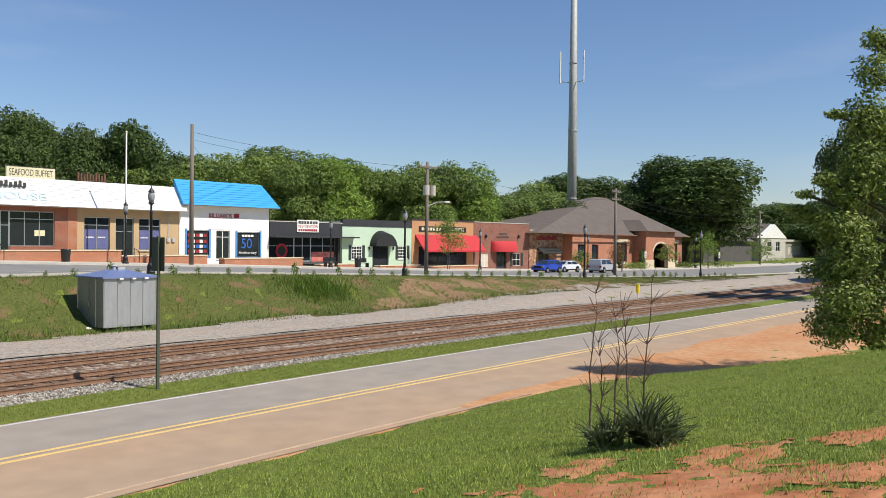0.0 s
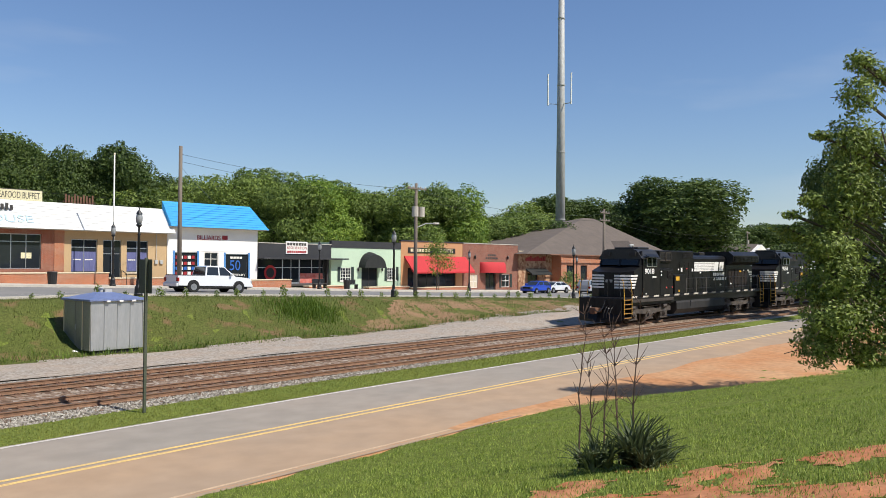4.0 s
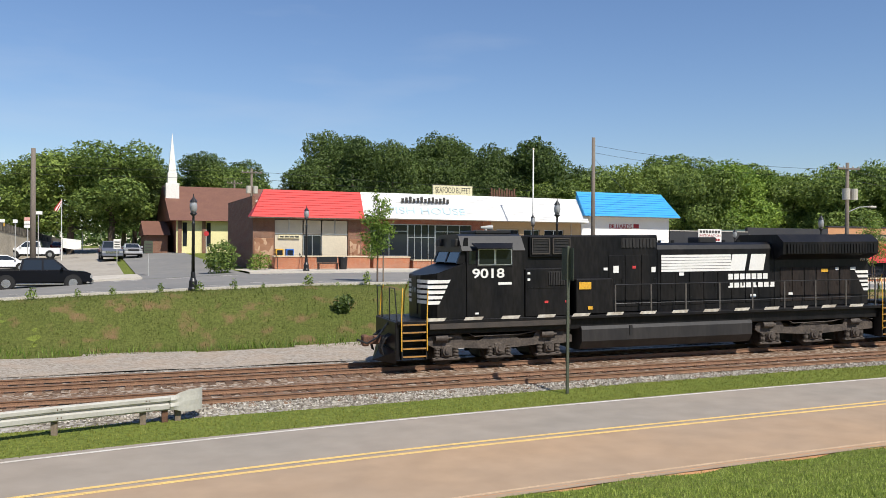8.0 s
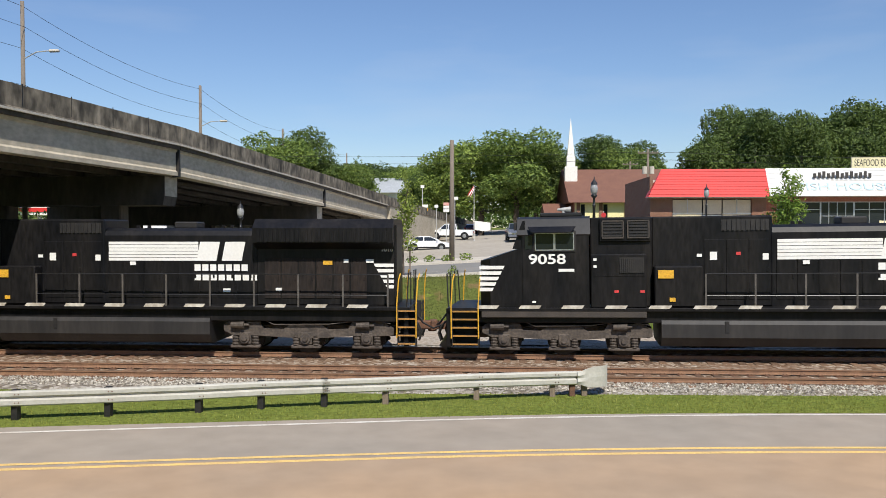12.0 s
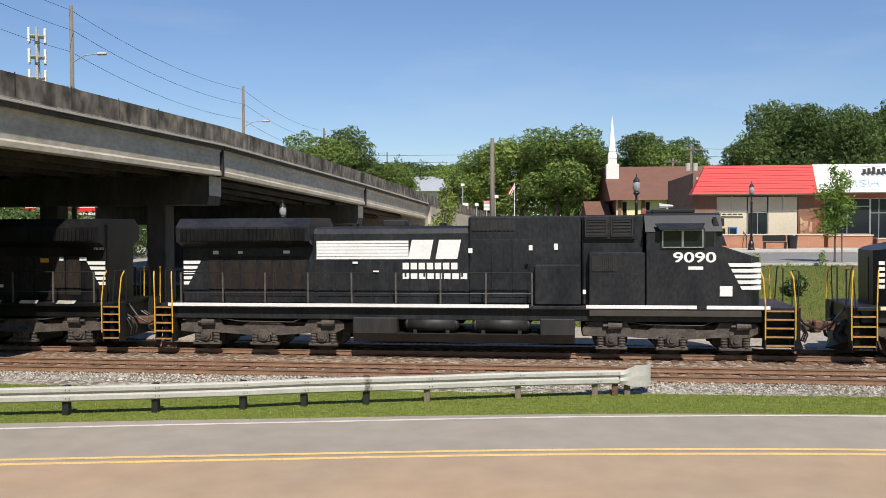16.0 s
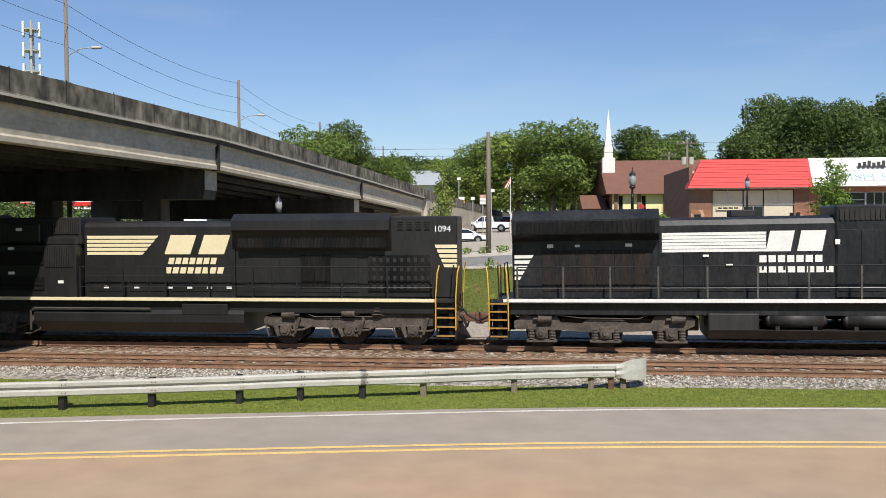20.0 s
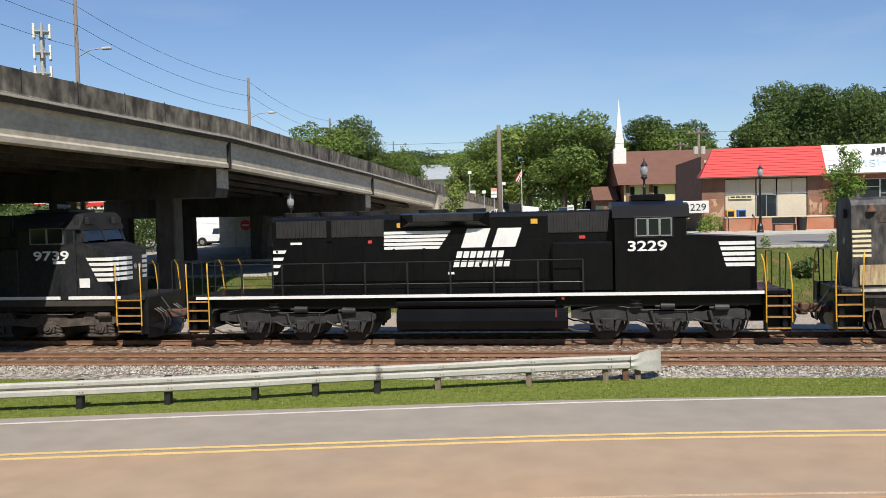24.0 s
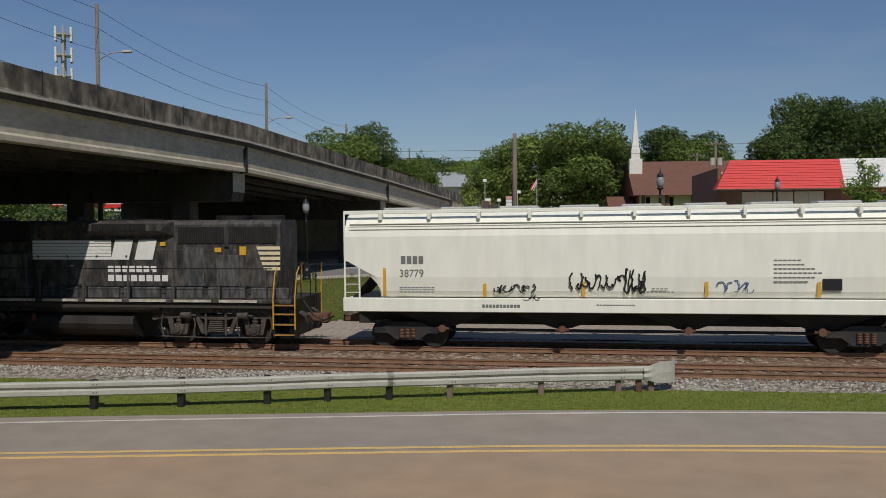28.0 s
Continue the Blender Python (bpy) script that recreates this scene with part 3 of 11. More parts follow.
# ---- upper street ----
SX = steps((-90, 200, 2.0))
street = ribbon("street", SX, lambda x: KERB_Y, lambda x: FAR_KERB_Y, lambda x, y: street_z(x, y), M_STREET, "grey asphalt upper street sloping down along the shops")
ribbon("near_kerb", SX, lambda x: KERB_Y - 0.35, lambda x: KERB_Y, lambda x, y: street_z(x, KERB_Y) + 0.13, M_KERB, "pale concrete kerb")
g = Geo()
for a, b in zip(SX[:-1], SX[1:]):
    za, zb = street_z(a, KERB_Y) + 0.13, street_z(b, KERB_Y) + 0.13
    g.add([(a, KERB_Y, za), (b, KERB_Y, zb), (b, KERB_Y, zb - 0.3), (a, KERB_Y, za - 0.3), (a, KERB_Y - 0.35, za), (b, KERB_Y - 0.35, zb), (b, KERB_Y - 0.35, zb - 0.4), (a, KERB_Y - 0.35, za - 0.4)],
          [(0, 1, 2, 3), (4, 5, 6, 7)])
structure("kerb_face", g, M_KERB)
SIDE_X0, SIDE_X1 = 3.5, 10.5
for a, b in ((-90.0, SIDE_X0), (SIDE_X1, 200.0)):
    xs = steps((a, b, 2.0))
    ribbon("pavement", xs, lambda x: FAR_KERB_Y, lambda x: 67.9, lambda x, y: street_z(x, y) + 0.14, M_CONC_WALK, "pale concrete pavement before the shops")
    g = Geo()
    for p, q in zip(xs[:-1], xs[1:]):
        zp, zq = street_z(p, FAR_KERB_Y), street_z(q, FAR_KERB_Y)
        g.add([(p, FAR_KERB_Y, zp - 0.1), (q, FAR_KERB_Y, zq - 0.1), (q, FAR_KERB_Y, zq + 0.14), (p, FAR_KERB_Y, zp + 0.14)], [(0, 1, 2, 3)])
    structure("far_kerb", g, M_KERB)
# side street and car park behind
sheet("side_street", steps((SIDE_X0, SIDE_X1, 1.75)), steps((60.5, 150, 3)), lambda x, y: max(ground_z(x, y) + 0.07, street_z(x, y)), M_STREET, "grey asphalt side street climbing away")
sheet("car_park", steps((-60, SIDE_X0 - 0.8, 3)), steps((66, 150, 3)), lambda x, y: ground_z(x, y) + 0.05, M_CARPARK, "sunlit asphalt car park")
for k in range(9):
    x = 1.5 + k * 3.2
    ribbon("stall_line", [x, x + 1.6], lambda x: 58.7, lambda x: 59.0, lambda x, y: street_z(x, y) + 0.012, M_LINE_W, "", street)
for k in range(26):
    x = -22 + k * 3.0
    g = Geo().add([(x, KERB_Y + 0.3, street_z(x, KERB_Y + 0.3) + 0.014), (x + 0.12, KERB_Y + 0.3, street_z(x, KERB_Y + 0.3) + 0.014),
                   (x - 2.4, KERB_Y + 5.2, street_z(x - 2.4, KERB_Y + 5.2) + 0.014), (x - 2.52, KERB_Y + 5.2, street_z(x - 2.5, KERB_Y + 5.2) + 0.014)], [(0, 1, 2, 3)])
    part("stall_line", g, M_LINE_W, street)

# ---- tracks ----
TIE = Geo().box(-0.115, 0.115, -1.3, 1.3, -0.33, -0.165, 0.012).mesh("tie", M_TIE)
PLATE = Geo()
for yy in (-0.755, 0.755):
    PLATE.box(-0.09, 0.09, yy - 0.17, yy + 0.17, -0.167, -0.148)
    for dx in (-0.05, 0.05):
        for dy in (-0.1, 0.1):
            PLATE.box(dx - 0.012, dx + 0.012, yy + dy - 0.015, yy + dy + 0.015, -0.15, -0.12)


def long_bar(sect):
    """A bar along x in two-metre lengths."""
    g, n, xs = Geo(), len(sect), [-160 + 2.0 * k for k in range(181)]
    g.v = [(x, a, b) for x in xs for a, b in sect]
    g.f = [(i * n + j, i * n + (j + 1) % n, (i + 1) * n + (j + 1) % n, (i + 1) * n + j) for i in range(len(xs) - 1) for j in range(n)]
    g.f += [tuple(range(n)), tuple(range((len(xs) - 1) * n, len(xs) * n))]
    return g


def railway_track(cy, label):
    tr = thing("railway_track", label, "railway track", "parallel railway tracks", (0, cy, 0))
    web = [(-0.076, -0.15), (0.076, -0.15), (0.076, -0.135), (0.012, -0.115), (0.012, -0.04), (0.036, -0.03), (0.036, -0.004), (0.03, 0.0), (-0.03, 0.0), (-0.036, -0.004), (-0.036, -0.03), (-0.012, -0.04), (-0.012, -0.115), (-0.076, -0.135)]
    for yy in (-0.755, 0.755):
        rail = part("rail", long_bar([(yy + a, b) for a, b in web]), M_RAIL, tr, "rusty brown steel rail")
        part("rail_head", long_bar([(yy - 0.03, -0.003), (yy + 0.03, -0.003), (yy + 0.03, 0.0025), (yy - 0.03, 0.0025)]), M_RAILTOP, rail)
    rnd = random.Random(int(cy * 10))
    for k in range(290):
        o = new("tie", TIE)
        o.parent = tr
        o.matrix_basis = pose(-45 + k * 0.51 + rnd.uniform(-0.03, 0.03), rnd.uniform(-0.06, 0.06), rnd.uniform(-0.012, 0.012), 0, 0, rnd.uniform(-0.8, 0.8))
    rest = Geo()
    for k in range(120):
        rest.box(103.5 + k * 0.51 - 0.115, 103.5 + k * 0.51 + 0.115, -1.3, 1.3, -0.33, -0.165)
    tagged(part("far_ties", rest, M_TIE, tr), kind="stuff")
    pl = Geo()
    for k in range(240):
        o, x = len(pl.v), -45 + k * 0.51
        pl.v.extend([(a + x, b, c) for a, b, c in PLATE.v])
        pl.f.extend([tuple(i + o for i in q) for q in PLATE.f])
    tagged(part("tie_plate", pl, M_RUST, tr), kind="stuff")
    return tr


railway_track(25.45, "rusty main-line track on dark wooden ties")
railway_track(29.6, "railway track on wooden ties that carries the train")

# loose stones on the ballast
def stones(name, count, x0, x1, y0, y1, zf, size, material, seed, label):
    rs = np.random.RandomState(seed)
    base = np.array([(1, 0, 0), (-0.5, 0.87, 0), (-0.5, -0.87, 0), (0.1, 0.1, 0.8)])
    xs, ys = rs.uniform(x0, x1, count), rs.uniform(y0, y1, count)
    sz = rs.uniform(*size, count)
    ang = rs.uniform(0, 6.28, count)
    vs = np.zeros((count, 4, 3))
    ca, sa = np.cos(ang), np.sin(ang)
    st = rs.uniform(0.7, 1.3, (count, 3))
    for k in range(4):
        bx, by, bz = base[k][0] * st[:, 0], base[k][1] * st[:, 1], base[k][2] * st[:, 2]
        vs[:, k, 0], vs[:, k, 1], vs[:, k, 2] = xs + (bx * ca - by * sa) * sz, ys + (bx * sa + by * ca) * sz, bz * sz
    vs[:, :, 2] += np.array([zf(a, b) for a, b in zip(xs, ys)])[:, None] - 0.01
    idx = np.arange(count)[:, None] * 4
    fs = np.concatenate([idx + np.array([0, 1, 3]), idx + np.array([1, 2, 3]), idx + np.array([2, 0, 3])])
    me = bpy.data.meshes.new(name)
    me.from_pydata(vs.reshape(-1, 3).tolist(), [], fs.tolist())
    me.materials.append(material)
    return tagged(new(name, me), label=label, category="gravel", kind="stuff")


def island_mat(name, cols, rough=0.9):
    m = bpy.data.materials.new(name)
    m.use_nodes = True
    n, lk = m.node_tree.nodes, m.node_tree.links
    b = n["Principled BSDF"]
    b.inputs["Roughness"].default_value, b.inputs["Specular IOR Level"].default_value = rough, 0.25
    geo, rp = n.new("ShaderNodeNewGeometry"), n.new("ShaderNodeValToRGB")
    rp.color_ramp.elements[0].color, rp.color_ramp.elements[1].color = (*cols[0], 1), (*cols[-1], 1)
    for k, c in enumerate(cols[1:-1]):
        rp.color_ramp.elements.new((k + 1) / (len(cols) - 1)).color = (*c, 1)
    lk.new(geo.outputs["Random Per Island"], rp.inputs["Fac"])
    lk.new(rp.outputs["Color"], b.inputs["Base Color"])
    return m


M_STONE = island_mat("ballast_stone", [(0.12, 0.105, 0.083), (0.25, 0.22, 0.178), (0.37, 0.335, 0.28), (0.55, 0.51, 0.44)])
stones("ballast_stones", 24000, -25, 75, 23.62, 24.6, lambda x, y: -0.27 + 0.1 * min(1, max(0, (y - toe(x) + 0.15) / (24.2 - toe(x)))) + 0.01 , (0.025, 0.06), M_STONE, 3, "loose pale ballast stones beside the rails")
stones("ballast_stones", 4000, -25, 60, 26.8, 28.3, ballast_z, (0.02, 0.05), M_STONE, 4, "loose ballast stones between the tracks")
stones("ballast_stones", 7000, -25, 45, 31.0, 34.5, ballast_z, (0.02, 0.05), M_STONE, 5, "loose ballast stones beyond the tracks")

# ---- road bridge on the west side ----
BN, BU = Vector((-0.9945, 0.105, 0)), Vector((0.105, 0.9945, 0))


GRADE = ((-60, -0.5), (22, -0.55), (32, -0.59), (37, -0.68), (44, -0.9), (53, -1.25), (59, -1.5), (70, -1.98), (79, -2.38), (160, -5.0))


def grade(s):
    """The crest and fall of the deck along the bridge."""
    return table(s, GRADE)


def bridge_pt(s, d, z):
    """s metres along the bridge, d metres across from the foot point; z over the grade line."""
    p = BN * d + BU * s
    return (p.x, p.y, z + grade(s))


def bridge_bar(geo, s0, s1, sect):
    """A bar along the bridge with a section of (d, z) points."""
    n = len(sect)
    geo.add([bridge_pt(s, d, z) for s in (s0, s1) for d, z in sect],
            [tuple(range(n)), tuple(range(2 * n - 1, n - 1, -1))] + [(i, i + n, (i + 1) % n + n, (i + 1) % n) for i in range(n)])
    return geo


bridge = thing("road_bridge", "weathered concrete road bridge on column bents", "bridge")
D0 = 18.3
SPANS = (-52, -30, -7.6, 14.7, 37.0, 59.3, 78.5)
for a, b in zip(SPANS[:-1], SPANS[1:]):
    a2, b2 = a + 0.03, b - 0.03
    for k in range(10):
        d = D0 + 0.22 + k * 2.3
        # only the outer girder keeps plain concrete; inner ones are shade-toned
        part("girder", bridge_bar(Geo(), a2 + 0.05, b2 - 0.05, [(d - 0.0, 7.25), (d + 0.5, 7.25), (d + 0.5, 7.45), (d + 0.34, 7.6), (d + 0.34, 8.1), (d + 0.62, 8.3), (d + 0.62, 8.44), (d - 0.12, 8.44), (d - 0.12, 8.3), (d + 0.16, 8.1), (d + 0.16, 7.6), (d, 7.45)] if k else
                                      [(d - 0.1, 7.25), (d + 0.5, 7.25), (d + 0.5, 8.44), (d - 0.1, 8.44), (d - 0.1, 8.36), (d - 0.02, 8.3), (d - 0.02, 7.5), (d - 0.1, 7.42)]), M_CONC_SHADED if k else M_CONC, bridge, "long grey concrete girder" if k == 0 else "")
    part("deck", bridge_bar(Geo(), a2, b2, [(D0, 8.44), (D0 + 22, 8.44), (D0 + 22, 8.68), (D0, 8.68)]), M_CONC_SHADED, bridge)
    for side in (0, 1):
        d = D0 - 0.06 if side == 0 else D0 + 21.7
        par = part("parapet", bridge_bar(Geo(), a2, b2, [(d, 8.62), (d + 0.34, 8.62), (d + 0.3, 8.9), (d + 0.22, 9.48), (d + 0.03, 9.48), (d + 0.03, 8.74), (d, 8.7)]), M_CONC_DK, bridge, "black-stained concrete parapet")
        if side == 0:
            k = a2 + 2.75
            while k < b2 - 0.5:
                part("panel_joint", bridge_bar(Geo(), k, k + 0.035, [(d + 0.024, 8.75), (d + 0.04, 8.75), (d + 0.04, 9.484), (d + 0.024, 9.484)]), M_GRILLE, par)
                k += 2.75
    part("drip_edge", bridge_bar(Geo(), a2, b2, [(D0 - 0.1, 8.6), (D0, 8.6), (D0, 8.7), (D0 - 0.1, 8.68)]), M_KERB, bridge)
for s in SPANS[2:-1]:
    low = -1.0
    capg = Geo()
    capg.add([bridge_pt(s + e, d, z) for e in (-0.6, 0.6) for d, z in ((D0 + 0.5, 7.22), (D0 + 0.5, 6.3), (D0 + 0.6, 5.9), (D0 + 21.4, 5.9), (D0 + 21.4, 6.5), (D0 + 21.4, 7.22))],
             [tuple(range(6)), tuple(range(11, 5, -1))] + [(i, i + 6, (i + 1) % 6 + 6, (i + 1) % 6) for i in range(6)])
    part("bent_cap", capg, M_CONC_SHADED, bridge)
    part("cap_end", bridge_bar(Geo(), s - 0.58, s + 0.58, [(D0 + 0.48, 6.32), (D0 + 0.5, 6.32), (D0 + 0.5, 7.2), (D0 + 0.48, 7.2)]), M_CONC, bridge, "end face of the bent cap in unshaded concrete")
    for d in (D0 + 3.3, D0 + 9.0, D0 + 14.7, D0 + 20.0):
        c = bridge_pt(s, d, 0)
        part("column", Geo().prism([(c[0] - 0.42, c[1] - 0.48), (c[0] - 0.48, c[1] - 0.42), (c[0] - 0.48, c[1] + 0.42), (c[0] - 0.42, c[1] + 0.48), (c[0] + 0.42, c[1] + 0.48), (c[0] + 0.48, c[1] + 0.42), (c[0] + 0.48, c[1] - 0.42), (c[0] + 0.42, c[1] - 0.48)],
                                   "z", low, 6.05 + grade(s)), M_CONC_SHADED, bridge)
# joint cover between the spans on the face
for s in SPANS[1:-1]:
    part("expansion_joint", bridge_bar(Geo(), s - 0.06, s + 0.06, [(D0 + 0.05, 7.2), (D0 + 0.4, 7.2), (D0 + 0.4, 8.7), (D0 + 0.05, 8.7)]), M_GRILLE, bridge)
# abutment and retaining walls, with cast panels
s = 78.5
part("abutment", bridge_bar(Geo(), s, s + 1.2, [(D0 + 0.3, -0.5), (D0 + 22, -0.5), (D0 + 22, 8.4), (D0 + 0.3, 8.4)]), M_CONC, bridge)
for k in range(13):
    part("wall_panel", bridge_bar(Geo(), s - 0.06, s - 0.005, [(D0 + 0.4 + k * 1.65, 1.0), (D0 + 1.98 + k * 1.65, 1.0), (D0 + 1.98 + k * 1.65, 6.6), (D0 + 0.4 + k * 1.65, 6.6)]), M_CONC, bridge)
ramp = part("approach_wall", bridge_bar(Geo(), s + 1.2, s + 75, [(D0, -3), (D0 + 22, -3), (D0 + 22, 8.68), (D0, 8.68)]), M_CONC, bridge, "concrete approach retaining wall")
part("parapet", bridge_bar(Geo(), s, s + 75, [(D0 - 0.06, 8.62), (D0 + 0.3, 8.62), (D0 + 0.2, 9.48), (D0 - 0.03, 9.48)]), M_CONC_DK, bridge)

# ---- guard rail ----
guard = thing("guard_rail", "galvanised steel guard rail on short posts", "guard rail")
GR = [(-26.0, 15.9), (-14.5, 18.6), (-11.2, 19.35), (-9.2, 19.85), (-7.2, 20.4), (-5.8, 20.9), (-4.3, 21.3), (-2.8, 21.7), (-0.5, 22.4), (1.5, 22.85), (2.35, 23.0)]
wave = [(0.0, 0.73), (-0.06, 0.715), (-0.085, 0.69), (-0.08, 0.61), (-0.06, 0.588), (-0.01, 0.572), (-0.01, 0.545), (-0.06, 0.53), (-0.085, 0.505), (-0.08, 0.405), (-0.055, 0.375), (0.0, 0.362), (0.01, 0.37), (0.01, 0.72)]
for k in range(len(GR) - 1):
    p, q = Vector((*GR[k], 0)), Vector((*GR[k + 1], 0))
    u = (q - p).normalized()
    nn = Vector((-u.y, u.x, 0))
    zz = -0.3
    g = Geo()
    n = len(wave)
    g.add([tuple(c + nn * a + Vector((0, 0, b + zz))) for c in (p - u * 0.02, q + u * 0.12) for a, b in wave], [tuple(range(n)), tuple(range(2 * n - 1, n - 1, -1))] + [(i, i + n, (i + 1) % n + n, (i + 1) % n) for i in range(n)])
    part("rail_section", g, M_GALV_RAIL, guard)
    if k > 0:
        for zb in (0.65, 0.455):
            for e in (0.06, 0.14):
                c = p + u * e - nn * 0.082
                part("bolt", Geo().cyl(tuple(c + Vector((0, 0, zb + zz))), tuple(c - nn * 0.015 + Vector((0, 0, zb + zz))), 0.016, 0.013, 6), M_RUST, guard)
for k, (x, y) in enumerate(GR[1:]):
    wood = k > 5
    g = Geo().box(x - 0.075, x + 0.075, y + 0.02, y + 0.2, -0.7, 0.34 if wood else 0.44, 0.01)
    part("post", g, M_POSTWOOD if wood else M_GRILLE, guard, "weathered wooden post" if wood else "")
part("post", Geo().box(1.95, 2.1, 22.95, 23.1, -0.7, 0.3, 0.01), M_RUST, guard)
# flared end piece: the beam flattens and curls back in a tall plate
end, n = Geo(), 13
for k in range(n):
    f = k / (n - 1)
    a = max(0.0, (f - 0.35) / 0.65) * 2.1
    x, y = 2.15 + 0.62 * f + 0.3 * math.sin(a) * 0.8, 22.86 + 0.1 * f + 0.2 * (1 - math.cos(a))
    lo, hi = 0.37 - 0.07 * smooth01(0.15, 0.55, f), 0.73 + 0.13 * smooth01(0.1, 0.6, f)
    bulge = 0.06 * (1 - smooth01(0.0, 0.5, f))
    end.v += [(x, y, lo - 0.3), (x, y - bulge, lo + (hi - lo) * 0.28 - 0.3), (x, y - 0.01, (lo + hi) / 2 - 0.3), (x, y - bulge, hi - (hi - lo) * 0.28 - 0.3), (x, y, hi - 0.3),
              (x, y + 0.014, hi - 0.3), (x, y + 0.014, lo - 0.3)]
end.f = [(7 * i + j, 7 * i + 7 + j, 7 * i + 7 + (j + 1) % 7, 7 * i + (j + 1) % 7) for i in range(n - 1) for j in range(7)] + [tuple(range(7)), tuple(range(7 * n - 1, 7 * n - 8, -1))]
part("end_shoe", end, M_GALV_RAIL, guard, "flared galvanised end shoe", False)

# ---- the train ----
TRACK_Y = 29.6
TRAIN = []
ROLLING = []


class Unit:
    """One rail vehicle. Geometry is drawn with the front at x = 0; flip turns the front to the other end. Decals are drawn as seen from the near side."""

    def __init__(self, name, label, category, length, start, flip):
        self.ob = thing(name, label, category, "train")
        self.L, self.flip = length, flip
        TRAIN.append((self.ob, start, length))

    def p(self, name, geo, m, parent=None, label="", smooth=False):
        if self.flip:
            geo.flipped(self.L)
        return part(name, geo, m, parent or self.ob, label, smooth)

    def d(self, name, geo, m, parent=None, label=""):
        return part(name, geo, m, parent or self.ob, label)


def sloped(poly, z0, zf):
    g, n = Geo(), len(poly)
    g.add([(x, y, z0) for x, y in poly] + [(x, y, zf(x, y)) for x, y in poly], [tuple(range(n)), tuple(range(n, 2 * n))] + [(i, (i + 1) % n, (i + 1) % n + n, i + n) for i in range(n)])
    return g


BARX = (7.17, 10.17, 11.85)
COIL = [(0.09 + 0.03 * (k % 2), 0.025 * k) for k in range(14)]


def wheelset(u, parent, x, m, r=0.53):
    g = Geo()
    for s in (-1, 1):
        g.cyl((0, s * 0.69, 0), (0, s * 0.82, 0), r, r, 28).cyl((0, s * 0.66, 0), (0, s * 0.69, 0), r + 0.028, r + 0.028, 28)
        g.cyl((0, s * 0.82, 0), (0, s * 0.9, 0), 0.14, 0.12, 14)
        for k in range(3):
            a = k * 2.0944
            g.box(0.28 * math.cos(a) - 0.05, 0.28 * math.cos(a) + 0.05, s * 0.815 - 0.012, s * 0.815 + 0.012, 0.28 * math.sin(a) - 0.05, 0.28 * math.sin(a) + 0.05)
    g.cyl((0, -0.7, 0), (0, 0.7, 0), 0.09, 0.09, 10)
    w = part("wheelset", g, m, parent, "", False)
    w.matrix_basis = pose((u.L - x) if u.flip else x, 0, r)
    ROLLING.append((w, r))
    return w


